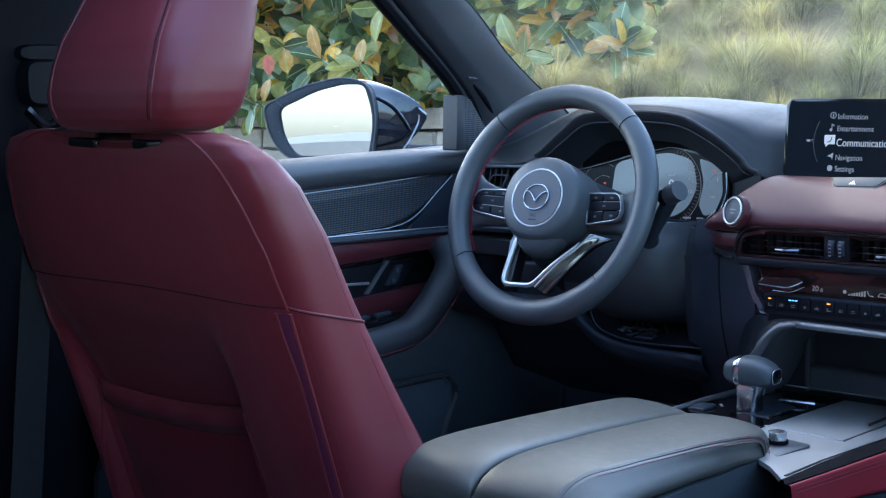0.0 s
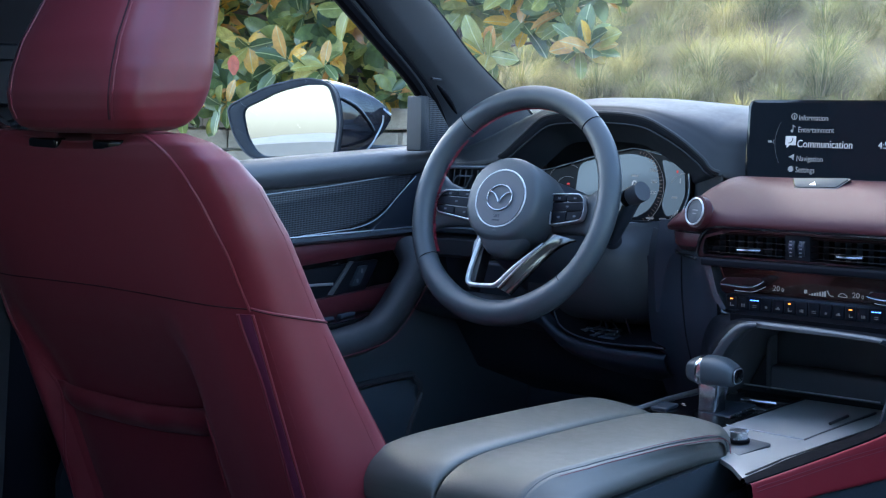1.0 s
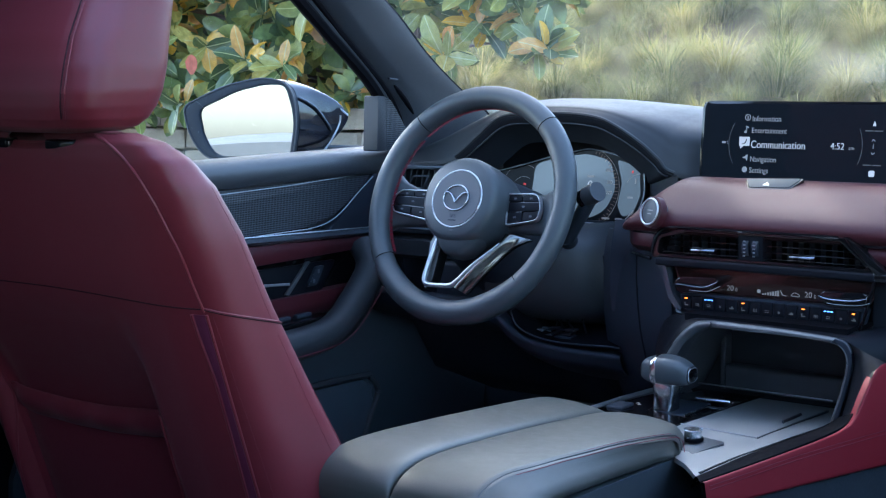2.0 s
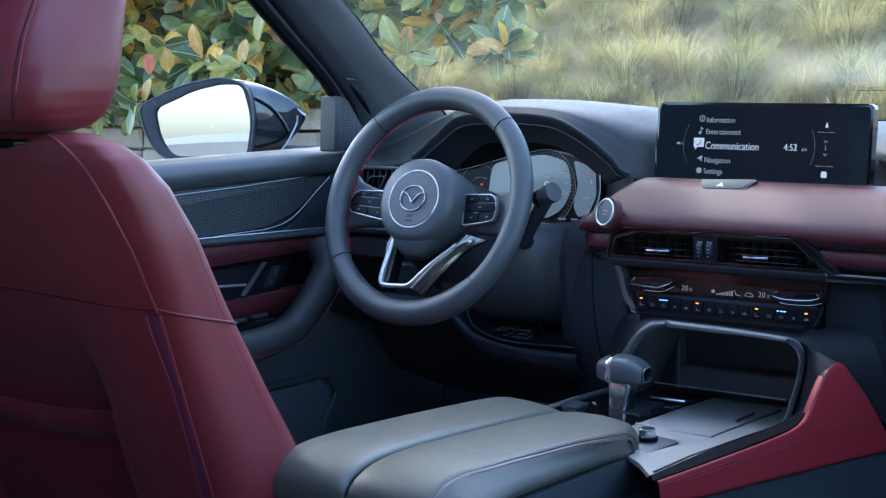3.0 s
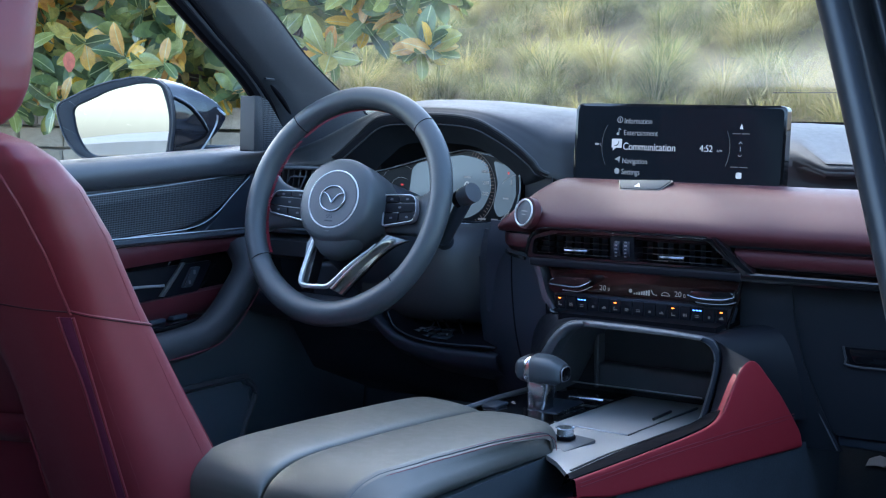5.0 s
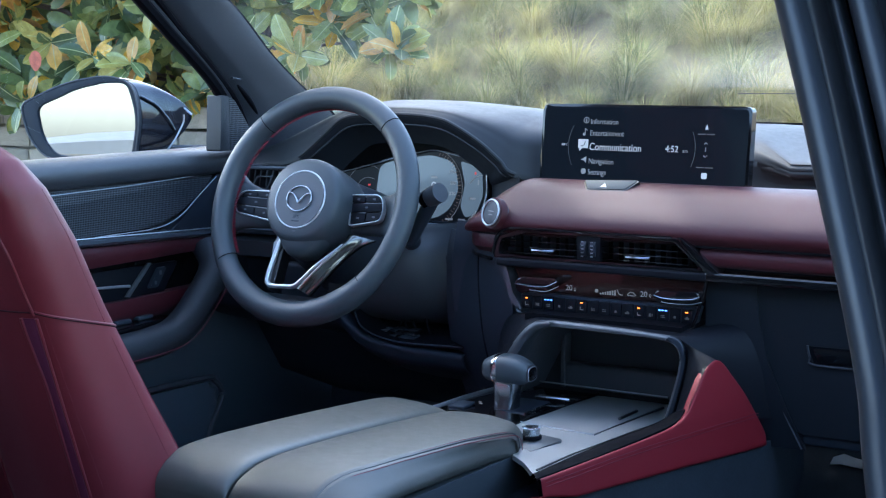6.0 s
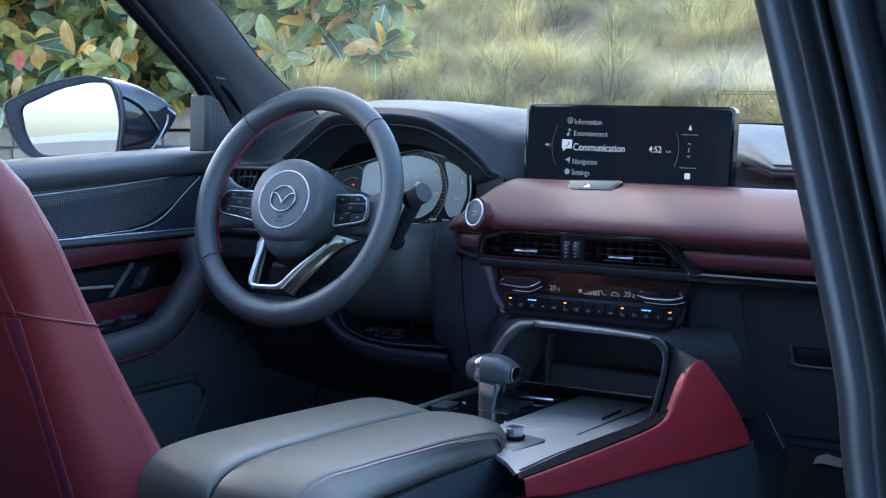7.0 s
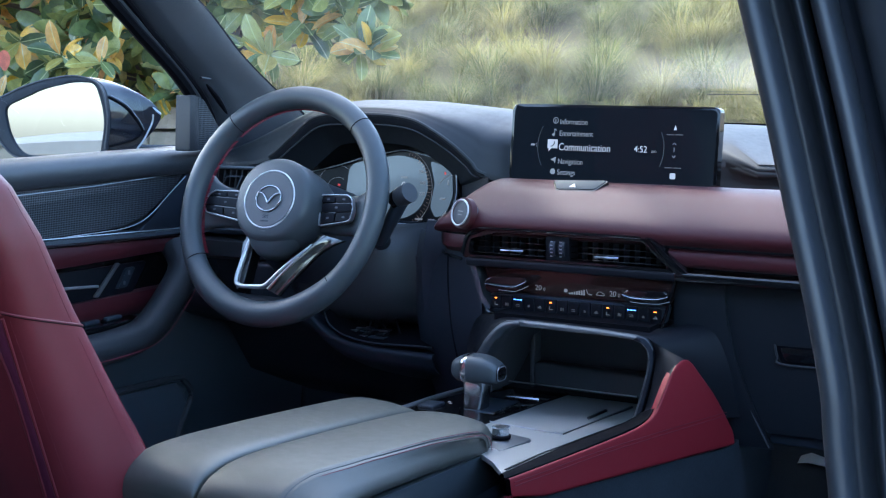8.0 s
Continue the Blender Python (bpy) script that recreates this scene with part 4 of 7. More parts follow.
def headrest():
    th = seat
    cx = HEAD_X
    angles = sorted({round(a, 3) for a in np.linspace(-180, 179.75, 720)} | {round(-90 + d, 4) for d in np.linspace(-20, 20, 160)})
    secs = []
    for row in smooth_path_n(HEAD_ROWS, 5):
        z = float(row[0])
        secs.append(even_loop([head_skin(z, a) for a in angles], 110))
    part("headrest", loft(secs), RED, th, "dark red leather headrest", angle=60)
    for s in (-1, 1):
        part("headrest_post", tube([(cx + s * 0.055, -0.765, 1.15), (cx + s * 0.055, -0.76, 1.21)], 0.006), CHROME, th, "steel headrest post")
    part("cushion", box(cx - 0.25, -0.55, 0.52, cx + 0.10, -0.02, 0.64, 0.05, 4), RED, th, "dark red leather seat cushion")
    part("seat_base", box(cx - 0.21, -0.55, 0.44, cx + 0.21, -0.06, 0.52, 0.02), HARD_BLACK, th)


headrest()


# ---- steering wheel ----
TILT = radians(21.5)
WHEEL = Matrix(((1, 0, 0), (0, math.sin(TILT), math.cos(TILT)), (0, -math.cos(TILT), math.sin(TILT)))).transposed().to_4x4()
WHEEL.translation = (-0.42, 0.0, 1.05)


def on_wheel(a, b, c=0.0):
    return WHEEL @ Vector((a, b, c))


def steering_wheel():
    th = thing("steering_wheel", "black leather steering wheel with silver trim and red stitching", "steering wheel", (-0.42, 0.0, 1.05))
    R, r = 0.1682, 0.0172
    pts, rad = [], []
    for i in range(96):
        a = math.tau * i / 96
        low = step((-math.sin(a) - 0.55) / 0.35)
        y = R * math.sin(a) * (1.045 - 0.012 * low if math.sin(a) < 0 else 1.0)
        pts.append(on_wheel(0.0055 + R * math.cos(a), y, -0.024))
        rad.append(r * (1 + 0.15 * low))
    part("rim", tube(pts, rad, 16, True, 1.0, WHEEL.to_3x3() @ Vector((0, 0, 1))), BLACK_LEATHER, th, "black leather rim")
    hub = [[on_wheel(x, y, c) for x, y in bulge(0, -0.001 - dy, w, h, 40, 2.2)] for c, w, h, dy in ((-0.090, 0.060, 0.056, 0.006), (-0.082, 0.070, 0.062, 0.005), (-0.066, 0.074, 0.066, 0.004), (-0.040, 0.072, 0.067, 0.002), (-0.018, 0.0680, 0.0665, 0.001), (-0.009, 0.0660, 0.0652, 0.0), (-0.004, 0.0630, 0.0628, 0.0), (-0.0010, 0.0575, 0.0575, 0.0), (0.0, 0.03, 0.03, 0.0))]
    part("hub", loft(hub), BLACK_LEATHER, th, "dark grey airbag cover")
    chin = [[on_wheel(x, b, c) for x, c in bulge(0.0, -0.035, w, d, 24, 2.6)] for b, w, d in ((-0.030, 0.055, 0.030), (-0.055, 0.046, 0.029), (-0.072, 0.033, 0.026), (-0.082, 0.022, 0.021), (-0.087, 0.010, 0.012))]
    part("chin", loft(chin), BLACK_LEATHER, th)
    circle = [on_wheel(0.0445 * math.cos(math.tau * i / 60), -0.002 + 0.0445 * math.sin(math.tau * i / 60), -0.0002) for i in range(60)]
    part("ring", tube(circle, 0.0012, 8, True), SILVER, th, "bright metal ring")
    part("hub_face", disc(0.0425, 0.002, WHEEL @ Matrix.Translation((0, -0.002, 0.0012)), 48, 0.0006), GREY_TRIM, th, "grey hub face")
    # plain winged oval badge
    oval = [on_wheel(0.0225 * math.cos(math.tau * i / 40), -0.0015 + 0.0195 * math.sin(math.tau * i / 40), 0.0025) for i in range(40)]
    badge = part("badge", tube(oval, 0.0013, 8, True), BADGE_CHROME, th, "bright metal badge")
    for s in (-1, 1):
        wing = smooth_path([on_wheel(s * 0.0225, 0.0075, 0.0028), on_wheel(s * 0.012, 0.0055, 0.003), on_wheel(s * 0.005, -0.001, 0.003), on_wheel(0, -0.0085, 0.003)], 5)
        part("badge_wing", tube(wing, [0.0009 + 0.0007 * i / 15 for i in range(16)], 6), BADGE_CHROME, badge)
    words("SRS", 0.0075, WHEEL @ Matrix.Translation((0.0, -0.030, 0.0014)), HARD_BLACK, "airbag_lettering", th, "CENTER")
    part("lettering_bar", slab(rect(0.014, 0.002, 0.0, 0.0, -0.0365), 0.0004, WHEEL @ Matrix.Translation((0, 0, 0.0014))), HARD_BLACK, th)
    part("lettering_bar", slab(rect(0.006, 0.0020, 0.0, 0.0, -0.0515), 0.0004, WHEEL @ Matrix.Translation((0, 0, -0.0005))), GREY_TRIM, th)
    for s in (-1, 1):
        # side spoke widening into the rim, with the button pod in it
        secs = []
        for a, top, bot, d in ((0.045, 0.026, -0.036, 0.016), (0.085, 0.025, -0.036, 0.013), (0.12, 0.026, -0.036, 0.012), (0.142, 0.034, -0.042, 0.012), (0.158, 0.050, -0.056, 0.010)):
            secs.append([on_wheel(s * a, b, c) for b, c in bulge((top + bot) / 2, -0.062 + 0.45 * max(0.0, a - 0.12), (top - bot) / 2, d, 20, 3.2)])
        part("side_spoke", loft(secs), BLACK_LEATHER, th, "black side spoke")
        PM = WHEEL @ Matrix.Translation((0, 0, -0.036))
        if s < 0:
            edge = [(-0.072, 0.0180), (-0.1350, 0.0172), (-0.1465, 0.0095), (-0.1510, -0.0075), (-0.1435, -0.0200), (-0.066, -0.0318)]
            keys = [((-0.074, 0.0150), (-0.108, 0.0148), (-0.1085, 0.0070), (-0.074, 0.0062)), ((-0.1100, 0.0148), (-0.1335, 0.0142), (-0.1435, 0.0078), (-0.1105, 0.0070)),
                    ((-0.074, 0.0045), (-0.1445, 0.0062), (-0.1480, -0.0062), (-0.072, -0.0100)), ((-0.072, -0.0120), (-0.110, -0.0098), (-0.108, -0.0225), (-0.070, -0.0285)), ((-0.1120, -0.0095), (-0.1480, -0.0080), (-0.1425, -0.0178), (-0.1100, -0.0222))]
        else:
            edge = [(0.066, 0.0190), (0.1145, 0.0214), (0.1220, 0.0160), (0.1278, -0.0020), (0.1262, -0.0170), (0.1200, -0.0212), (0.072, -0.0305)]
            keys = [((0.070, 0.0160), (0.092, 0.0172), (0.0925, 0.0080), (0.070, 0.0070)), ((0.0940, 0.0172), (0.1135, 0.0182), (0.1195, 0.0135), (0.1215, 0.0095), (0.0945, 0.0082)),
                    ((0.071, 0.0052), (0.1220, 0.0078), (0.1250, -0.0042), (0.073, -0.0085)), ((0.073, -0.0103), (0.097, -0.0082), (0.098, -0.0220), (0.075, -0.0268)), ((0.0990, -0.0080), (0.1248, -0.0060), (0.1235, -0.0165), (0.1185, -0.0182), (0.1000, -0.0218))]
        mid = Vector((sum(p[0] for p in edge) / len(edge), sum(p[1] for p in edge) / len(edge)))
        pod_o = rounded(edge, 0.004)
        pod_i = [(mid.x + (x - mid.x) * 0.965, mid.y + (y - mid.y) * 0.93) for x, y in pod_o]
        pod = part("button_pod", slab(pod_i, 0.004, PM @ Matrix.Translation((0, 0, -0.0015)), 0.0005), GLOSS_BLACK, th, "gloss black button pod")
        part("pod_trim", ring_frame(pod_o, pod_i, 0.010, PM @ Matrix.Translation((0, 0, 0.0015)), 0.0006), SILVER, th, "bright metal pod trim")
        for q in keys:
            bt = part("button", slab(rounded(q, 0.0016, 2), 0.004, PM @ Matrix.Translation((0, 0, 0.0008)), 0.0010), SURROUND_BLACK, pod)
            c = Vector((sum(p[0] for p in q) / len(q), sum(p[1] for p in q) / len(q)))
            part("button_mark", slab(rect(0.0050, 0.0030, 0.0012, c.x, c.y), 0.0003, PM @ Matrix.Translation((0, 0, 0.0011))), GREY_TRIM, bt)
    # lower open spoke: bright loop along its edge and dark chrome arms behind it
    loop = smooth_path([on_wheel(x, y, c) for x, y, c in ((-0.032, -0.052, -0.026), (-0.036, -0.066, -0.022), (-0.0400, -0.092, -0.020), (-0.0425, -0.120, -0.018), (-0.0400, -0.131, -0.018), (-0.030, -0.1345, -0.018), (-0.008, -0.1340, -0.018),
                                                          (0.008, -0.1325, -0.018), (0.018, -0.1250, -0.0185), (0.034, -0.1050, -0.020), (0.048, -0.0885, -0.023), (0.0635, -0.0715, -0.027), (0.072, -0.060, -0.031))], 7)
    n = len(loop)
    part("lower_trim", tube(loop, [0.0037 - 0.0018 * step((i / n - 0.62) / 0.38) for i in range(n)], 12, squash=1.3, up=WHEEL.to_3x3() @ Vector((0, 0, 1))), SILVER, th, "bright metal lower spoke trim")
    part("lower_spoke", slab(rounded(((-0.036, -0.045), (-0.030, -0.062), (-0.034, -0.132), (-0.046, -0.142), (-0.052, -0.06)), 0.006), 0.022, WHEEL @ Matrix.Translation((0, 0, -0.026)), 0.004, 3), DARK_CHROME, th, "dark chrome lower spoke")
    # twisting smoked chrome arm between the bright trim and its own outer edge
    inner_edge = smooth_path([(0.014, -0.1340, -0.019), (0.030, -0.1130, -0.020), (0.047, -0.0900, -0.024), (0.062, -0.0720, -0.029), (0.071, -0.0560, -0.034), (0.072, -0.0420, -0.040)], 6)
    outer_edge = smooth_path([(0.032, -0.1420, -0.030), (0.050, -0.1180, -0.031), (0.064, -0.0980, -0.034), (0.080, -0.0740, -0.040), (0.098, -0.0570, -0.044), (0.116, -0.0470, -0.048)], 6)
    band = []
    for a, b in zip(inner_edge, outer_edge):
        band.append([on_wheel(*(a * (1 - u) + b * u + Vector((0, 0, 0.0055 * math.sin(math.pi * u) + 0.0025 * math.sin(2.2 * math.pi * u))))) for u in np.linspace(0, 1, 11)])
    part("lower_spoke", sheet(band, 0.006, WHEEL.to_3x3() @ Vector((0, 0, 1))), SPOKE_CHROME, th, "smoked chrome lower spoke", angle=70)
    # rim seams and stitching along the inside
    for ang in (47, 133, 216, 316):
        a = radians(ang)
        c = Vector((0.0055 + R * math.cos(a), R * math.sin(a), -0.024))
        e1, e2 = Vector((math.cos(a), math.sin(a), 0)), Vector((0, 0, 1))
        part("rim_seam", tube([WHEEL @ (c + (e1 * math.cos(k * math.tau / 20) + e2 * math.sin(k * math.tau / 20)) * (r * 1.012)) for k in range(20)], 0.0007, 5, True), DARK_PIT, th)
    for a0, a1 in ((48, 137), (140, 214)):
        n = int((a1 - a0) * 1.1)
        segs = []
        for i in range(n):
            pp = []
            for q, cc in ((radians(a0 + (a1 - a0) * i / n), -0.005), (radians(a0 + (a1 - a0) * (i + 0.72) / n), 0.002)):
                rr = R - r * 1.01 * math.cos(0.45)
                pp.append(on_wheel(0.0055 + rr * math.cos(q), rr * math.sin(q), -0.024 - r * 0.43 + cc))
            segs.append(tube(pp, 0.0008, 4))
        part("stitching", join(*segs), WHEEL_THREAD, th, "red thread stitching")
    return th


wheel_thing = steering_wheel()


# ---- dashboard ----
def dash_columns():
    """x, rear rim y z, crest y z of the upper dash."""
    return [(-0.74, 0.22, 1.06, 0.42, 1.095), (-0.66, 0.19, 1.081, 0.40, 1.117), (-0.60, 0.18, 1.087, 0.38, 1.142), (-0.548, 0.172, 1.098, 0.36, 1.166), (-0.50, 0.17, 1.132, 0.355, 1.18), (-0.455, 0.17, 1.163, 0.35, 1.187),
            (-0.40, 0.17, 1.169, 0.35, 1.188), (-0.33, 0.17, 1.170, 0.35, 1.187), (-0.275, 0.17, 1.164, 0.35, 1.183), (-0.24, 0.172, 1.149, 0.35, 1.179), (-0.205, 0.178, 1.126, 0.35, 1.175), (-0.178, 0.184, 1.102, 0.35, 1.170), (-0.155, 0.19, 1.082, 0.35, 1.166),
            (-0.08, 0.235, 1.072, 0.37, 1.158), (0.05, 0.26, 1.06, 0.38, 1.153), (0.25, 0.265, 1.06, 0.38, 1.152), (0.50, 0.265, 1.06, 0.38, 1.150), (0.74, 0.27, 1.055, 0.40, 1.14)]


dash = thing("dashboard", "black and dark red leather lined dashboard", "dashboard", (0.0, 0.3, 0.9))


def upper_dash():
    rows = []
    for x, yr, zr, yc, zc in smooth_path_n(dash_columns(), 4):
        k = step((x - 0.165) / 0.075)
        dz = zc - zr
        prof = [(yr, zr), (yr + 0.006, zr + 0.20 * dz), (yr + 0.013, zr + 0.42 * dz), (yr + 0.025, zr + 0.66 * dz), (yr * 0.6 + yc * 0.4, zr + 0.84 * dz), (yc, zc), (0.56, zc * 0.4 + 1.145 * 0.6), (0.80, 1.10)]
        ledge = [(0.262, 1.050), (0.268, 1.078), (0.262, 1.090), (0.249, 1.096), (0.251, 1.105), (0.285, 1.1135), (0.56, 1.148), (0.80, 1.10)]
        prof = [(a[0] + (b[0] - a[0]) * k, a[1] + (b[1] - a[1]) * k) for a, b in zip(prof, ledge)]
        rows.append([(x, p[0], p[1]) for p in smooth_path_n(prof, 5)])
    part("upper_dash", sheet(rows, 0.006), DASH_TOP, dash, "soft dark grey upper dash")
    # binnacle lip and its dark inside
    rim = [(x, yr, zr) for x, yr, zr, yc, zc in smooth_path_n(dash_columns(), 6) if -0.556 < x < -0.15]
    part("binnacle_edge", tube(rim, 0.0035, 8), DASH_TOP, dash)
    lip = []
    for q in rim:
        q = Vector(q)
        inn = Vector((-0.37 + (q.x + 0.37) * 0.945, q.y + 0.006, 1.03 + (q.z - 1.03) * 0.89))
        lip.append([q + Vector((0, -0.002, -0.001)), q * 0.5 + inn * 0.5 + Vector((0, -0.004, 0)), inn])
    part("binnacle_line", tube([r[2] + Vector((0, -0.003, 0)) for r in lip], 0.0013, 6), SHROUD, dash)
    # grey cheek between the instruments and the leather pad
    cheek = [[(-0.216 + 0.068 * u, 0.228 - 0.040 * u, z0 + (z1 - z0) * k) for k in np.linspace(0, 1, 5)] for u, z0, z1 in ((0.0, 0.99, 1.066), (0.33, 0.99, 1.072), (0.66, 0.99, 1.076), (1.0, 0.99, 1.078))]
    part("binnacle_cheek", sheet(cheek, 0.003, (0, -1, 0)), SOFT_BLACK, dash, "dark grey panel beside the instruments")
    part("binnacle_lip", sheet(lip), BINNACLE, dash, "black binnacle lip")
    mid = Vector((-0.37, 0.27, 1.03))
    ins = []
    for p in rim:
        p = Vector(p)
        ins.append([p + Vector((0, 0.0, -0.003)), p * 0.75 + Vector((mid.x, 0.27, mid.z)) * 0.25 + Vector((0, 0.02, -0.012)), Vector((mid.x + (p.x - mid.x) * 0.86, 0.275, mid.z + (p.z - mid.z) * 0.80)), Vector((mid.x + (p.x - mid.x) * 0.8, 0.28, 0.98))])
    part("binnacle_inside", sheet(ins), BINNACLE, dash, "dark binnacle recess")


upper_dash()


def red_pad():
    prof = [(0.30, 1.050), (0.22, 1.066), (0.165, 1.0795), (0.135, 1.0820), (0.106, 1.0745), (0.079, 1.0575), (0.059, 1.0410), (0.0505, 1.0290), (0.0500, 1.0190), (0.058, 1.0110), (0.075, 1.0085)]
    secs = []
    fine = smooth_path_n(prof, 5)
    c = Vector((0.17, 1.035))
    # the driver's end is cut slantwise, its foot reaching further out
    for d, sc in ((0.0, 0.45), (0.0008, 0.72), (0.003, 0.86), (0.007, 0.945), (0.013, 0.985), (0.022, 1.0), (0.06, 1.0), (0.25, 1.0), (0.55, 1.0), (0.93, 1.0)):
        row = []
        for y, z in fine:
            end = float(np.interp(z, [1.005, 1.015, 1.035, 1.050, 1.063, 1.085], [-0.184, -0.174, -0.154, -0.143, -0.133, -0.110]))
            k = step(d / 0.25)
            row.append(((end + d) * (1 - k) + (-0.15 + d) * k, c.x + (y - c.x) * (0.3 + 0.7 * sc), c.y + (z - c.y) * (0.35 + 0.65 * sc)))
        secs.append(row)
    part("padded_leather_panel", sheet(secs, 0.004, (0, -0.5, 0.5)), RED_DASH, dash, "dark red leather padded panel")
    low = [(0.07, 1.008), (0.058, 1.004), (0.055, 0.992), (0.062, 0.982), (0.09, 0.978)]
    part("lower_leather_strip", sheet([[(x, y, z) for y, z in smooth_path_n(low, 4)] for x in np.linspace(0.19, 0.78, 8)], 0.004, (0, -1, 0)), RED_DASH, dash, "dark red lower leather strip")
    part("dark_trim_strip", box(0.20, 0.045, 0.964, 0.78, 0.09, 0.977, 0.004), GLOSS_BLACK, dash, "gloss black trim strip")


red_pad()


def fascia():
    vent = thing("air_vent_unit", "black centre air vents with dark frame", "air vent", (0.05, 0.06, 0.99))
    fm = frame_of("xz", (0, 0.05, 0))
    outer = rounded([(-0.118, 0.974), (0.208, 0.974), (0.160, 1.019), (-0.066, 1.019), (-0.112, 1.006)], 0.006)
    inner = rounded([(-0.108, 0.980), (0.192, 0.980), (0.155, 1.013), (-0.064, 1.013), (-0.104, 1.002)], 0.005)
    part("frame", ring_frame(outer, inner, 0.03, fm, 0.002), GLOSS_BLACK, vent)
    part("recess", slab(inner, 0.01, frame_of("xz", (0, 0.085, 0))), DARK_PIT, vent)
    part("trim_corner", slab([(0.160, 1.020), (0.168, 1.020), (0.222, 0.976), (0.205, 0.972)], 0.03, frame_of("xz", (0, 0.044, 0)), 0.004), GLOSS_BLACK, vent, "gloss black corner trim")
    clim = thing("climate_panel", "smoked climate control panel with lit buttons", "climate control", (0.05, 0.07, 0.94))
    part("panel", slab(rounded([(-0.075, 0.928), (0.192, 0.928), (0.200, 0.968), (-0.090, 0.968)], 0.004), 0.02, frame_of("xz", (0, 0.062, 0)), 0.002), BROWN_GLASS, clim, "smoked brown display panel")
    part("button_bar", slab(rounded([(-0.070, 0.902), (0.184, 0.902), (0.191, 0.927), (-0.076, 0.927)], 0.005), 0.02, frame_of("xz", (0, 0.056, 0)), 0.003), HARD_BLACK, clim)
    for x0, y0, x1, drop in ((-0.7, 0.21, -0.23, 5), (-0.14, 0.075, 0.25, 2), (0.25, 0.085, 0.76, 3)):
        part("lower_dash", sheet([[(x, y, z) for y, z in ((y0, 1.0 if x1 < 0.0 else 0.972), (y0 + 0.01, 0.905), (y0 + 0.03, 0.80), (y0 + 0.10, 0.70), (0.5, 0.62))[:drop]] for x in np.linspace(x0, x1, 6)], 0.005, (0, -1, 0)), GLOVE_BLACK if x1 > 0 else HARD_BLACK, dash, "hard black lower dash")



fascia()


def screen():
    th = thing("infotainment_screen", "wide black centre display showing a menu", "display screen", (0.055, 0.18, 1.13))
    m = Matrix.Translation((0.053, 0.180, 1.132)) @ pose(0, 0, 0, 0, 0, -4.0) @ frame_of("xz", (0, 0, 0)) @ pose(0, 0, 0, -6, 0, 0)
    part("housing", slab(rect(0.330, 0.116, 0.010), 0.016, m, 0.0022, 3), GLOSS_BLACK, th, "gloss black housing")
    part("glass", slab(rect(0.322, 0.108, 0.008), 0.001, m @ Matrix.Translation((0, 0, 0.0008))), SCREEN, th, "black display glass")
    return th, m


screen_thing, SCREEN_M = screen()


# ---- centre console ----
def console():
    th = thing("center_console", "black centre console with dark red sides and metal deck", "centre console", (0.0, -0.2, 0.5))
    part("body", loft([[(x, y, z) for x, y in ((-0.14, -0.75), (0.11, -0.75), (0.12, -0.3), (0.15, 0.15), (-0.15, 0.15), (-0.14, -0.3))] for z in (0.45, 0.74)]), HARD_BLACK, th, "black console sides")
    deck = []
    for y, z, xr in ((-0.285, 0.788, 0.134), (-0.16, 0.7825, 0.139), (-0.07, 0.779, 0.148), (0.04, 0.772, 0.156), (0.16, 0.763, 0.158)):
        deck.append([(x, (-0.249 - 1.158 * max(0.0, x - 0.077)) if y < -0.25 else y, z) for x in [-0.135 + (xr + 0.135) * u for u in (0, 0.25, 0.5, 0.75, 0.88, 1)]])
    part("deck", sheet(deck, 0.006), DECK, th, "satin metal deck")
    return th


console_thing = console()


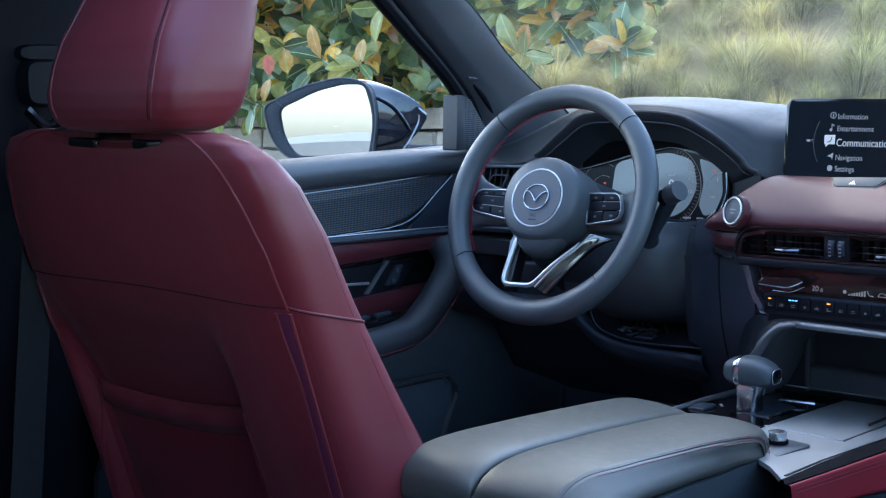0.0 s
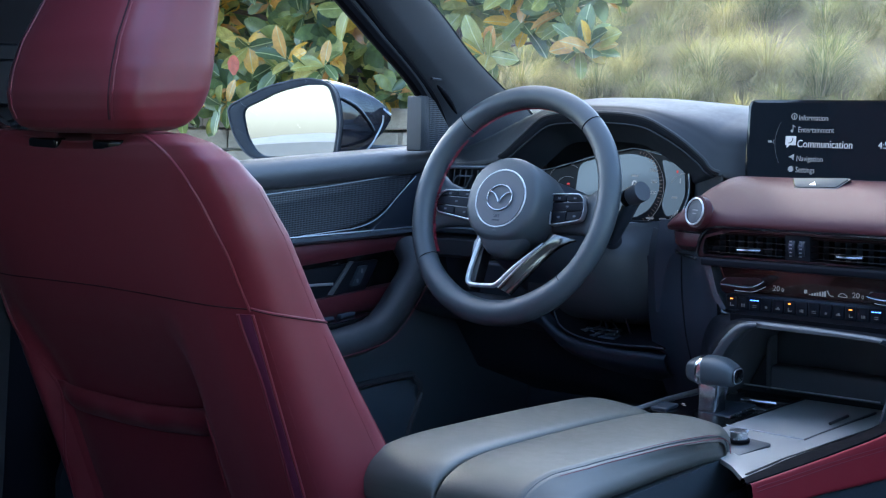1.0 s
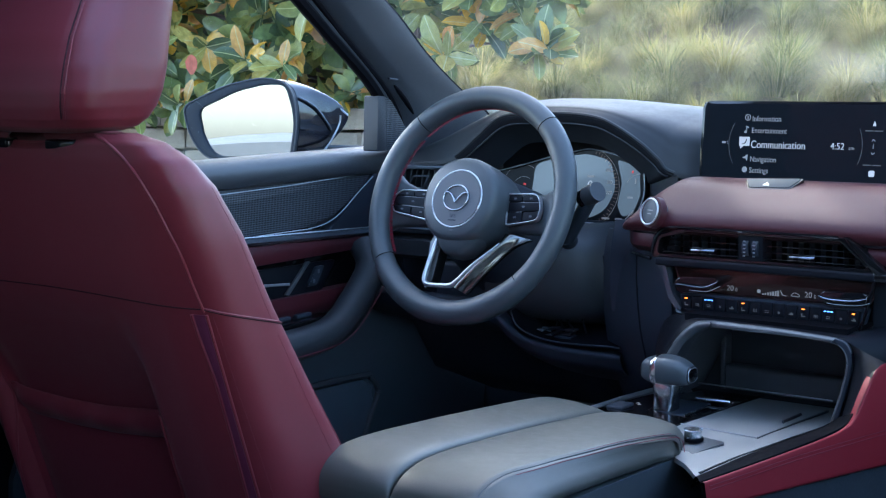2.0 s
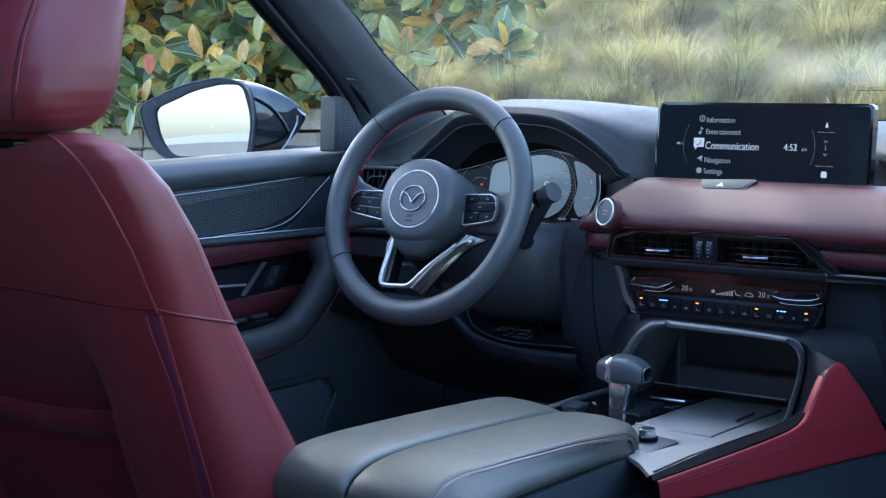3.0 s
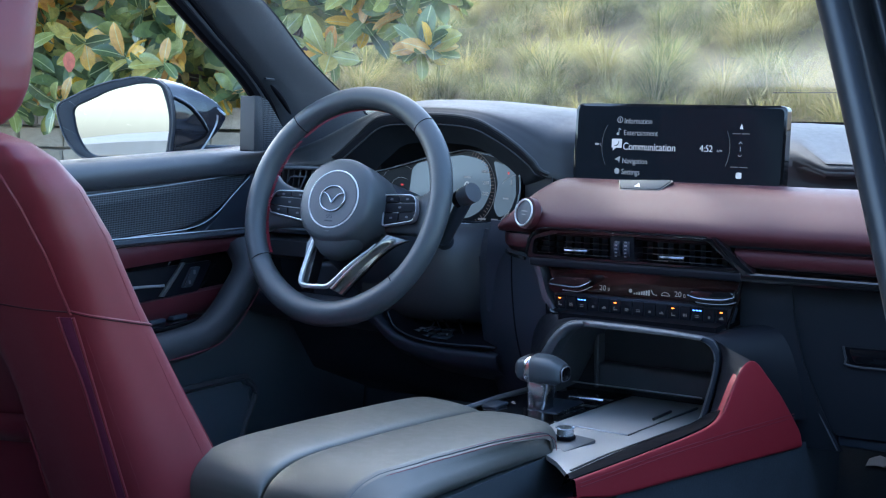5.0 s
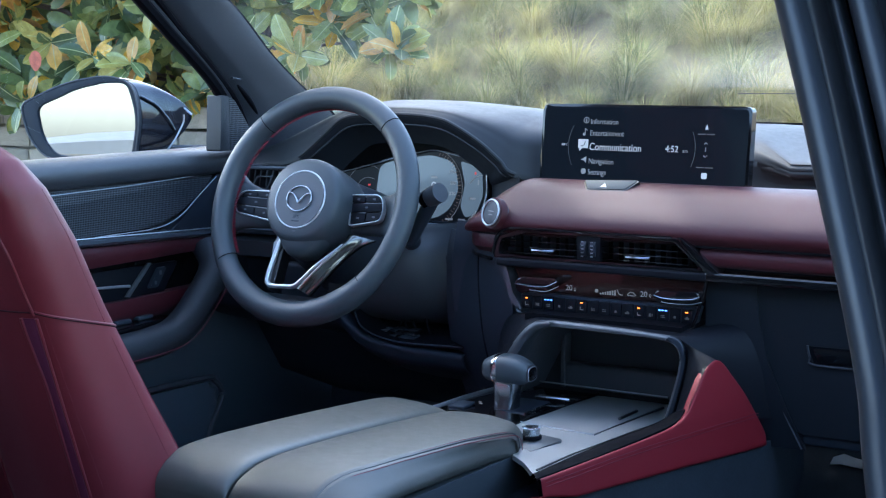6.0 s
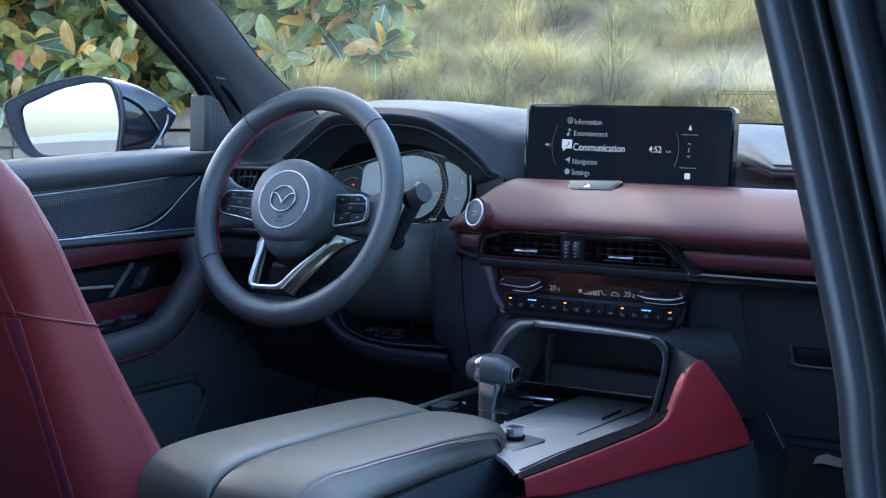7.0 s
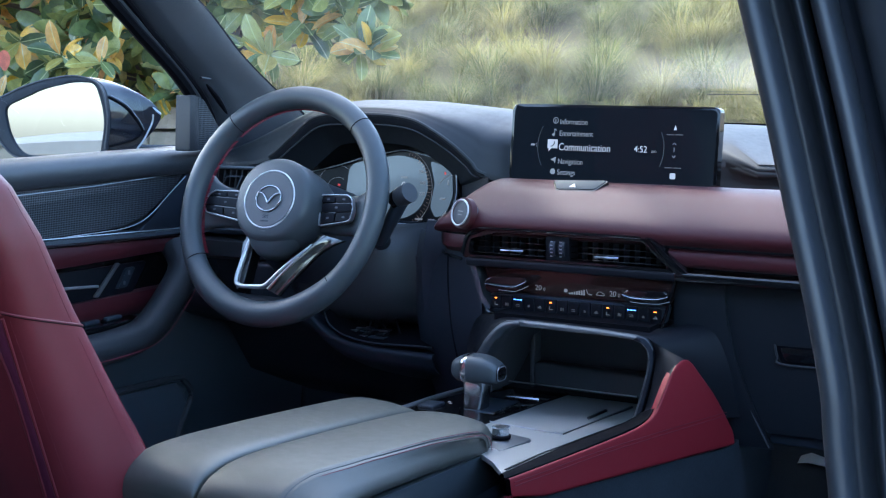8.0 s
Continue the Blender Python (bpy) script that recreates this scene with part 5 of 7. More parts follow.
def armrest():
    th = thing("console_armrest", "grey black padded twin lid armrest with red stitching", "armrest", (-0.05, -0.36, 0.74))
    front = ((-0.20, 0.0), (-0.17, 0.0), (-0.07, -0.030), (-0.02, -0.035), (0.02, -0.055), (0.041, -0.068), (0.06, -0.095), (0.08, -0.150))
    seam = []

    def along(x, y, z, k, right):
        """The lids end in a slanted, rounded front, and the right one rises a little outward there."""
        return (x, y + k * k * float(np.interp(x, [q[0] for q in front], [q[1] for q in front])), z + (0.045 * (x + 0.0735) * k if right else 0.0))

    for x0, x1 in ((-0.185, -0.0765), (-0.0735, 0.077)):
        secs = []
        w, c = (x1 - x0) / 2, (x0 + x1) / 2
        for y, z, h in smooth_path_n([(-0.602, 0.800, 0.006), (-0.598, 0.812, 0.012), (-0.585, 0.824, 0.0155), (-0.565, 0.831, 0.0165), (-0.535, 0.8345, 0.017), (-0.487, 0.8335, 0.017), (-0.435, 0.830, 0.017), (-0.379, 0.826, 0.017), (-0.319, 0.821, 0.017), (-0.256, 0.8155, 0.016), (-0.188, 0.809, 0.0155), (-0.15, 0.8040, 0.0145), (-0.122, 0.797, 0.0125), (-0.107, 0.789, 0.009), (-0.102, 0.781, 0.004)], 4):
            loop = []
            k = min(1.0, max(0.0, (y + 0.45) / 0.35))
            ya = y - 0.085 * k * k
            xs = float(np.interp(ya, [-0.60, -0.567, -0.55, -0.53, -0.506, -0.457, -0.408, -0.354, -0.300, -0.255], [0.030, 0.034, 0.037, 0.0437, 0.0486, 0.0522, 0.0578, 0.0623, 0.0690, 0.0715]))
            section = bulge(c, z - h, w, h, 52, 6.5)
            if x1 > 0:
                # the right lid has a flat top to its seam and a padded side that falls away outward
                section = [(x, zz) for x, zz in section if x < -0.02 and zz > z - h][::-1]
                section += [(-0.02 + (xs + 0.02) * u, z) for u in np.linspace(0.15, 1, 8)]
                q = h / 0.017
                section += [(xs + 0.0016, z - 0.0018 * q), (xs + 0.0032, z - 0.0012 * q), (xs + 0.0065, z - 0.0035 * q), (xs * 0.6 + 0.077 * 0.4, z - 0.0085 * q), (xs * 0.3 + 0.077 * 0.7, z - 0.0150 * q), (0.0768, z - 0.0225 * q), (0.0765, z - 0.0285 * q), (0.073, z - 0.0325 * q), (0.05, z - 0.034 * q), (0.0, z - 0.034 * q), (-0.06, z - 0.034 * q), (x0, z - 0.024 * q), (x0, z - 0.017 * q)]
                seam.append((xs + 0.0016, y, z - 0.0016 * q, k))
            for x, zz in section:
                crown = 0.003 * max(0.0, 1 - ((x - c) / w) ** 2) if zz > z - h * 0.9 else 0.0
                loop.append(along(x, y, zz + crown, k, x1 > 0))
            secs.append(loop)
        part("lid", loft(secs), ARM_LEATHER, th, "grey black leather lid", angle=75)
    edge = [Vector(along(x, y, z + 0.0022, k, True)) for x, y, z, k in seam[6:]]
    part("lid_seam", tube(edge, 0.0009, 6), BLACK_LEATHER, th)
    part("lid_stitch", tube([p + Vector((0.0045, 0, -0.0022)) for p in edge], 0.00045, 4), STITCH, th, "red stitching")
    part("lid_stitch", tube([p + Vector((-0.0030, 0, 0.0008)) for p in edge], 0.00035, 4), STITCH, th, "red stitching")
    part("box", slab(rounded([(-0.60, 0.45), (0.0, 0.45), (-0.145, 0.695), (-0.16, 0.71), (-0.188, 0.739), (-0.222, 0.766), (-0.250, 0.785), (-0.60, 0.803)], 0.004), 0.26, frame_of("yz", (0.077, 0, 0)), 0.003), BLACK_LEATHER, th, "black armrest box")
    return th


armrest_thing = armrest()


def gear_selector():
    th = thing("gear_selector", "black leather gear lever with a metal stem", "gear lever", (-0.055, -0.04, 0.77))
    part("stem", loft([[(-0.051 + dx + a, -0.030 + b, z) for a, b in bulge(0, 0, w, d, 20, 4.5)] for z, w, d, dx in ((0.770, 0.0150, 0.017, 0.0), (0.785, 0.0145, 0.016, 0.0), (0.800, 0.0150, 0.016, 0.001), (0.812, 0.0175, 0.017, 0.002), (0.824, 0.018, 0.018, 0.003))]), BADGE_CHROME, th, "dark metal stem")
    part("stem_plate", slab(rounded([(-0.061, 0.787), (-0.050, 0.783), (-0.040, 0.790), (-0.037, 0.816), (-0.060, 0.819)], 0.003), 0.003, frame_of("xz", (0, -0.0478, 0)), 0.001), CHROME, th, "bright metal stem plate")
    secs = []
    for x, h, d, dz in smooth_path_n([(-0.0875, 0.003, 0.004, -0.002), (-0.0860, 0.0085, 0.009, -0.002), (-0.0800, 0.0145, 0.016, -0.001), (-0.068, 0.0187, 0.0205, 0.0), (-0.050, 0.0202, 0.0225, 0.0005), (-0.033, 0.0185, 0.0215, 0.0), (-0.0205, 0.0150, 0.0185, -0.002), (-0.0145, 0.0118, 0.0150, -0.003)], 3):
        secs.append([(x, -0.030 + b, 0.8340 + dz + c) for b, c in bulge(0, 0, d, h, 28, 2.9)])
    part("knob", loft(secs), BLACK_LEATHER, th, "black leather knob")
    part("knob_band", loft([[(x, -0.030 + b, 0.8338 + c) for b, c in bulge(0, 0, w, h, 28, 2.9)] for x, w, h in ((-0.0665, 0.0208, 0.0190), (-0.064, 0.0220, 0.0200), (-0.060, 0.0224, 0.0204), (-0.0575, 0.0220, 0.0200))]), CHROME, th, "satin metal band")
    part("knob_button", loft([[(x, -0.031 + b, 0.8315 + c) for b, c in bulge(0, 0, d, h, 20, 3.5)] for x, d, h in ((-0.016, 0.0125, 0.0092), (-0.0112, 0.0120, 0.0088), (-0.0098, 0.010, 0.007))]), GLOSS_BLACK, th, "gloss black release button")
    part("button_trim", tube([(-0.0118, -0.031 + b, 0.8315 + c) for b, c in bulge(0, 0, 0.0128, 0.0096, 28, 3.5)], 0.0008, 5, True), SATIN, th)
    part("gaiter", loft([[(-0.051 + a, -0.030 + b, z) for a, b in bulge(0, 0, w, d, 20, 3)] for z, w, d in ((0.771, 0.030, 0.034), (0.777, 0.026, 0.030), (0.780, 0.019, 0.021))]), GLOSS_BLACK, th)


gear_selector()


# ---- seat seams, piping and pocket ----
def seat_details():
    ring = [seat_skin(1.0, a) for a in np.linspace(-178, 62, 160)]
    run = [0.0]
    for p, q in zip(ring, ring[1:]):
        run.append(run[-1] + (q - p).length)
    corner = run[min(range(160), key=lambda i: abs(ring[i].x - (-0.20)) + (1 if ring[i].y > -0.68 else 0))]
    across = [back_point(x, 1.014 - 0.005 * step((x + 0.46) / 0.26), 0.0003) for x in np.linspace(-0.648, -0.205, 60)]
    around = [seat_skin(1.009 - 0.30 * max(0.0, s - corner), a, 0.0003) for a, s in zip(np.linspace(-178, 62, 160), run) if s > corner]
    part("shoulder_seam", tube(across + around, 0.0008, 6), SEAM_DARK, seat, "dark seam across the backrest")
    part("seam_fold", tube([p + Vector((0, 0, 0.0014)) for p in around], 0.0012, 8), RED, seat, "raised leather fold over the seam")
    # piping round the upper back panel, dipping under the headrest
    up = smooth_path([Vector(sink(back_point(x, z))) for x, z in ((-0.200, 1.006), (-0.2035, 1.035), (-0.2065, 1.065), (-0.214, 1.094), (-0.224, 1.125), (-0.243, 1.155), (-0.270, 1.174), (-0.300, 1.183), (-0.325, 1.185), (-0.350, 1.185), (-0.405, 1.185),
                                                                   (-0.465, 1.185), (-0.515, 1.185), (-0.540, 1.183), (-0.565, 1.174), (-0.592, 1.157), (-0.612, 1.125), (-0.626, 1.08), (-0.634, 1.015))], 6)
    part("upper_piping", tube(up, 0.0019, 8), RED, seat, "raised leather piping")
    # soft dark strip down the corner, with the raised edges on both sides
    zs = np.linspace(1.003, 0.52, 30)
    left = [-0.2190 + 0.008 * step((1.0 - z) / 0.08) - 0.006 * step((0.93 - z) / 0.3) for z in zs]
    strip = [[back_point(x + (-0.1985 - x) * (0.34 + 0.66 * u), z, 0.0012 + 0.0008 * math.sin(math.pi * u)) for u in (0, 0.33, 0.66, 1)] for x, z in zip(left, zs)]
    part("edge_strip", sheet(strip, 0.001, (0.4, -1, 0)), PIPING, seat, "dark purple edge strip")
    part("lower_piping", tube([r[3] for r in strip], 0.0018, 8), RED, seat, "raised leather piping")
    part("lower_piping", tube([r[0] + Vector((-0.002, 0, 0)) for r in strip], 0.0020, 8), RED, seat, "raised leather piping")
    # stitches: fine dashes beside the piping and along the front edge
    for a, z0, z1 in ((-33, 1.0, 0.55), (8, 1.13, 0.988), (8, 0.972, 0.58)):
        segs = []
        z = z0
        while z > z1:
            segs.append(tube([seat_skin(z, a, 0.0001), seat_skin(z - 0.0024, a, 0.0001)], 0.00026, 4))
            z -= 0.0034
        part("stitching", join(*segs), RED, seat, "dark red stitching")
    front = [seat_skin(z, 42, 0.0005) for z in np.linspace(1.15, 0.56, 40)]
    part("front_piping", tube(front, 0.0022, 6), RED, seat, "raised leather piping")
    # pocket: a soft gathered roll and the loose panel under it
    xs = np.linspace(-0.612, -0.316, 34)

    def mouth(x):
        u = (x + 0.612) / 0.296
        return 0.872 - 0.012 * math.sin(math.pi * u) + 0.004 * u

    roll = []
    for x in xs:
        u = (x + 0.612) / 0.296
        fat = (math.sin(math.pi * min(1, max(0, u))) ** 0.35) if 0 < u < 1 else 0.0
        wav = 1 + 0.10 * math.sin(x * 95) + 0.07 * math.sin(x * 41 + 1)
        roll.append([back_point(x, mouth(x) - 0.036 * v, 0.001 + (0.017 * fat * wav) * math.sin(math.pi * (0.04 + 0.92 * v)) ** 0.7 + 0.004 * fat * (1 - v)) for v in np.linspace(0, 1, 9)])
    part("pocket_edge", sheet(roll, 0.002, (0, -1, 0)), RED, seat, "soft rolled pocket edge", angle=80)
    pk = [[back_point(x, z if k else mouth(x) - 0.030, 0.003 + 0.010 * math.sin(math.pi * (x + 0.612) / 0.296) * step((0.86 - z) / 0.10)) for x in xs] for k, z in enumerate(np.linspace(0.836, 0.56, 16))]
    part("pocket_panel", sheet(pk, 0.002, (0, -1, 0)), RED, seat, "soft leather back pocket")
    for line in (((-0.637, 1.0), (-0.625, 0.935), (-0.613, 0.872), (-0.614, 0.835), (-0.622, 0.77), (-0.63, 0.70), (-0.635, 0.60)), ((-0.316, 0.876), (-0.314, 0.84), (-0.320, 0.775), (-0.325, 0.70), (-0.33, 0.60))):
        part("panel_seam", tube(smooth_path([back_point(x, z, 0.0004) for x, z in line], 6), 0.0018, 8), RED, seat)
    # headrest seams: a raised double line down the rear corner
    for a, rad, mat in ((-60.6, 0.0014, RED), (-64.6, 0.0010, SEAM_DARK), (-119, 0.0014, RED)):
        part("headrest_piping", tube([head_skin(z, a) for z in np.linspace(1.199, 1.44, 40)], rad, 6), mat, seat, "raised leather piping")
    part("headrest_post_guide", box(-0.485, -0.782, 1.166, -0.435, -0.748, 1.1775, 0.004), GLOSS_BLACK, seat)
    part("headrest_post_guide", box(-0.375, -0.782, 1.166, -0.325, -0.748, 1.1775, 0.004), GLOSS_BLACK, seat)


seat_details()


# ---- instrument cluster and column ----
def cluster():
    th = thing("instrument_cluster", "lit digital instrument cluster behind a dark bezel", "instrument cluster", (-0.38, 0.22, 1.05))
    m = Matrix.Translation((-0.385, 0.222, 1.048)) @ frame_of("xz", (0, 0, 0)) @ pose(0, 0, 0, -8)
    face = rounded([(-0.165, -0.03), (-0.14, -0.050), (0.060, -0.0520), (0.132, -0.0520), (0.152, -0.036), (0.1635, -0.006), (0.158, 0.0425), (0.106, 0.0570), (0.061, 0.0630), (-0.003, 0.0505), (-0.074, 0.0300), (-0.15, 0.015)], [0.02, 0.02, 0.02, 0.012, 0.012, 0.02, 0.008, 0.02, 0.008, 0.03, 0.03, 0.02])
    part("bezel", ring_frame([(x * 1.035, y * 1.06) for x, y in face], face, 0.012, m @ Matrix.Translation((0, 0, 0.004)), 0.002), GLOSS_BLACK, th, "dark bezel edge")
    part("bezel_line", tube([m @ Vector((x * 1.02, y * 1.03, 0.005)) for x, y in face], 0.0009, 6, True), SATIN, th)
    part("backing", slab(face, 0.01, m), DULL_SCREEN, th, "black display glass")
    g = m @ Matrix.Translation((0, 0, 0.0008))
    part("display", slab(rounded([(-0.045, -0.030), (-0.020, -0.046), (0.070, -0.046), (0.098, -0.030), (0.113, 0.004), (0.101, 0.047), (0.057, 0.057), (0.0, 0.048), (-0.040, 0.038)], 0.014), 0.0004, g), CLUSTER_BLUE, th, "glowing blue grey display")
    # The dark gap left beside the first display stands for a diagonal reflection.
    part("display", slab(rounded([(0.117, -0.024), (0.127, -0.041), (0.146, -0.034), (0.157, -0.005), (0.152, 0.038), (0.112, 0.049), (0.123, 0.012)], 0.006), 0.0004, g), CLUSTER_BLUE, th, "glowing blue grey display")
    h = m @ Matrix.Translation((0, 0, 0.0014))

    def arc(cx, cy, r, a0, a1, rad, mat, name):
        pts = [h @ Vector((cx + r * math.cos(radians(a)), cy + r * math.sin(radians(a)), 0)) for a in np.linspace(a0, a1, 28)]
        part(name, tube(pts, rad, 4), mat, th)

    arc(0.053, 0.002, 0.066, -55, 70, 0.0004, LIT_DIM, "dial_arc")
    arc(-0.062, -0.004, 0.040, 60, 190, 0.0003, LIT_DIM, "dial_arc")
    arc(-0.060, -0.006, 0.022, 60, 180, 0.0003, LIT_DIM, "dial_arc")
    arc(0.158, -0.002, 0.030, 70, 150, 0.0004, LIT_DIM, "dial_arc")
    for i in range(25):
        a = radians(-55 + 125 * i / 24)
        p0, p1 = (h @ Vector((0.053 + rr * math.cos(a), 0.002 + rr * math.sin(a), 0)) for rr in (0.0595 if i % 2 else 0.0575, 0.0635))
        part("dial_tick", tube([p0, p1], 0.0004, 4), LIT_ORANGE, th)
    words("0", 0.021, h @ Matrix.Translation((0.066, 0.006, 0)), LIT_WHITE, "speed_figure", th, "CENTER")
    part("unit_bar", slab(rect(0.012, 0.003, 0, 0.066, 0.021), 0.0003, h), LIT_DIM, th)
    for text, x, y in (("180", 0.097, 0.031), ("200", 0.101, 0.013), ("220", 0.101, -0.004)):
        words(text, 0.0075, h @ Matrix.Translation((x, y, 0)), LIT_DIM, "scale_figure", th, "CENTER")
    for x, y, w, hh, mat in ((-0.058, 0.004, 0.005, 0.003, LIT_RED), (0.141, 0.030, 0.003, 0.004, LIT_RED), (0.139, -0.010, 0.010, 0.003, LIT_DIM), (0.147, 0.016, 0.002, 0.008, LIT_DIM), (0.098, -0.0445, 0.014, 0.003, LIT_DIM), (0.121, -0.0445, 0.012, 0.003, LIT_DIM)):
        part("tell_tale", slab(rect(w, hh, 0.001, x, y), 0.0003, h), mat, th)
    for i in range(6):
        part("fuel_bar", slab(rect(0.0014, 0.002 + 0.0007 * i, 0, 0.134 + 0.0024 * i, -0.043 + 0.0022 * i), 0.0003, h), LIT_DIM, th)


cluster()


def column():
    th = thing("steering_column", "dark grey steering column cover with stalk", "steering column", (-0.38, 0.12, 0.98))
    secs = []
    for d, w, hgt, drop in ((0.055, 0.050, 0.05, 0.0), (0.09, 0.078, 0.072, 0.004), (0.15, 0.088, 0.082, 0.010), (0.22, 0.09, 0.09, 0.02)):
        c = on_wheel(0, -drop, -d)
        secs.append([c + WHEEL.to_3x3() @ Vector((x, y, 0)) for x, y in bulge(0, -0.012, w, hgt, 28, 2.6)])
    part("cover", loft(secs), HARD_BLACK, th, "black column cover")
    stalk = smooth_path([(-0.274, 0.080, 0.982), (-0.257, 0.072, 1.006), (-0.240, 0.066, 1.030), (-0.221, 0.057, 1.055)], 6)
    st = part("stalk", tube(stalk, [0.0085 + 0.0035 * i / (len(stalk) - 1) for i in range(len(stalk))], 14), HARD_BLACK, th, "black wiper stalk")
    part("stalk_end", tube([(-0.226, 0.057, 1.0545), (-0.205, 0.0505, 1.0635)], 0.0146, 24), SHROUD, st, "grey twist end")
    part("stalk_ring", tube([(-0.236, 0.059, 1.0495), (-0.230, 0.0575, 1.0525)], 0.0136, 24), GLOSS_BLACK, st)
    # left hand stalk, mostly hidden behind the rim
    part("left_stalk", tube(smooth_path([(-0.48, 0.08, 1.02), (-0.54, 0.07, 1.03), (-0.60, 0.06, 1.035)], 5), 0.009, 12), HARD_BLACK, th, "black indicator stalk")


column()


def driver_side_dash():
    # big soft grey knee panel that sweeps from the column to the console
    rows = []
    for z, y, x0, x1 in smooth_path_n([(1.000, 0.150, -0.40, -0.262), (0.992, 0.116, -0.41, -0.258), (0.965, 0.086, -0.42, -0.250), (0.92, 0.086, -0.43, -0.243), (0.88, 0.104, -0.44, -0.236), (0.85, 0.14, -0.44, -0.232), (0.835, 0.19, -0.44, -0.23)], 5):
        rows.append([(x0 + (x1 - x0) * math.sin(0.5 * math.pi * u), y + 0.10 * (1 - math.cos(0.5 * math.pi * u)) ** 1.5, z) for u in np.linspace(0, 1, 13)])
    part("knee_panel", sheet(rows, 0.004, (0, -1, 0)), SHROUD, dash, "dark grey column shroud")
    part("stalk_boot", tube([(-0.278, 0.090, 0.982), (-0.275, 0.078, 0.990)], 0.014, 20), HARD_BLACK, dash)
    bracket = [[(x, 0.088 + dy, z) for x in np.linspace(x0, x1, 5)] for z, x0, x1, dy in smooth_path_n([(1.018, -0.204, -0.168, 0.012), (0.98, -0.204, -0.165, 0.0), (0.93, -0.209, -0.165, 0.004), (0.88, -0.21, -0.165, 0.012)], 4)]
    part("dash_bracket", sheet(bracket, 0.004, (0, -1, 0)), HARD_BLACK, dash, "dark grey panel beside the leather pad")
    wide = [[(x, 0.062 + 0.35 * (0.10 + x) ** 2 * 8 + dy, z) for x in np.linspace(-0.235, -0.095, 9)] for z, dy in smooth_path_n([(1.0, 0.022), (0.965, 0.008), (0.92, 0.006), (0.86, 0.010), (0.80, 0.030), (0.72, 0.075)], 4)]
    part("side_panel", sheet(wide, 0.004, (0, -1, 0)), HARD_BLACK, dash, "black side panel beside the centre stack")
    part("panel_joint", tube(smooth_path([(-0.150, 0.066, 0.975), (-0.146, 0.06, 0.92), (-0.138, 0.058, 0.86), (-0.125, 0.062, 0.80)], 6), 0.0012, 5), DARK_PIT, dash)
    # open shelf under the column with the bright rim, loom and connectors in it
    sh = thing("under_dash_shelf", "open dark shelf with wiring connectors under the column", "shelf", (-0.32, 0.15, 0.82))
    rim = smooth_path([(-0.395, 0.105, 0.862), (-0.385, 0.105, 0.842), (-0.360, 0.105, 0.829), (-0.318, 0.105, 0.822), (-0.267, 0.105, 0.822), (-0.227, 0.105, 0.824), (-0.20, 0.105, 0.824)], 6)
    part("rim", tube(rim, 0.0013, 6), HARD_BLACK, sh)
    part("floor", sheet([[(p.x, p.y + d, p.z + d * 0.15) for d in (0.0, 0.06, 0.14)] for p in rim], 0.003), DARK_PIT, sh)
    r = random.Random(4)
    for i in range(14):
        x = -0.368 + 0.0048 * i
        z = 0.8235 + 0.0045 * (i % 3)
        part("connector", box(x, 0.118 + 0.009 * (i % 3) + r.uniform(0, 0.01), z, x + r.uniform(0.006, 0.018), 0.140 + r.uniform(0, 0.02), z + r.uniform(0.002, 0.005), 0.0007, 1), r.choice((SHROUD, DARK_CHROME, HARD_BLACK, GREY_TRIM)), sh)
    for i in range(5):
        x = -0.375 + 0.02 * i
        part("cable", tube(smooth_path([(x, 0.17, 0.875), (x + r.uniform(-0.01, 0.02), 0.155, 0.855), (x + 0.012, 0.150, 0.830)], 5), 0.0018, 6), DARK_PIT, sh)
    # side air vent by the door
    v = thing("side_air_vent", "black side air vent with bright surround", "air vent", (-0.6, 0.18, 1.045))
    o = rounded([(-0.682, 1.024), (-0.556, 1.024), (-0.564, 1.0815), (-0.668, 1.0795)], [0.012, 0.012, 0.010, 0.012])
    i_ = rounded([(-0.677, 1.028), (-0.560, 1.028), (-0.568, 1.0755), (-0.664, 1.0740)], [0.010, 0.010, 0.008, 0.010])
    fm = frame_of("xz", (0, 0.165, 0))
    part("surround", ring_frame(o, i_, 0.02, fm, 0.002), ARCH_METAL, v, "satin dark chrome surround")
    part("recess", slab(i_, 0.003, frame_of("xz", (0, 0.184, 0))), DARK_PIT, v)
    for k in range(8):
        x = -0.662 + 0.0125 * k
        part("vane", slab([(x, 1.029), (x + 0.0028, 1.029), (x + 0.0105, 1.073), (x + 0.0077, 1.073)], 0.012, frame_of("xz", (0, 0.172, 0)), 0.0006), SHROUD, v)
    # the raised trapezoid tab that turns the vanes
    tab_o = rounded([(-0.645, 1.041), (-0.609, 1.041), (-0.596, 1.0645), (-0.631, 1.0640)], 0.004)
    tab_i = rounded([(-0.6405, 1.0435), (-0.6115, 1.0435), (-0.6015, 1.0620), (-0.6290, 1.0615)], 0.003)
    part("vane_tab", ring_frame(tab_o, tab_i, 0.006, frame_of("xz", (0, 0.163, 0)), 0.0008), ARCH_METAL, v, "dark chrome vane tab")
    part("end_panel", box(-0.72, 0.186, 0.985, -0.54, 0.22, 1.084, 0.006), HARD_BLACK, dash)
    part("end_panel_cover", box(-0.72, 0.170, 0.985, -0.54, 0.187, 1.0225, 0.004), HARD_BLACK, dash)
    tr = [[(x, y, z) for x in np.linspace(-0.72, -0.50, 8)] for y, z in ((0.17, 0.985), (0.150, 0.982), (0.147, 0.975), (0.150, 0.968), (0.17, 0.965))]
    part("left_trim_strip", sheet(tr, 0.003, (0, -1, 0)), STRIP, dash, "dark metal trim strip")
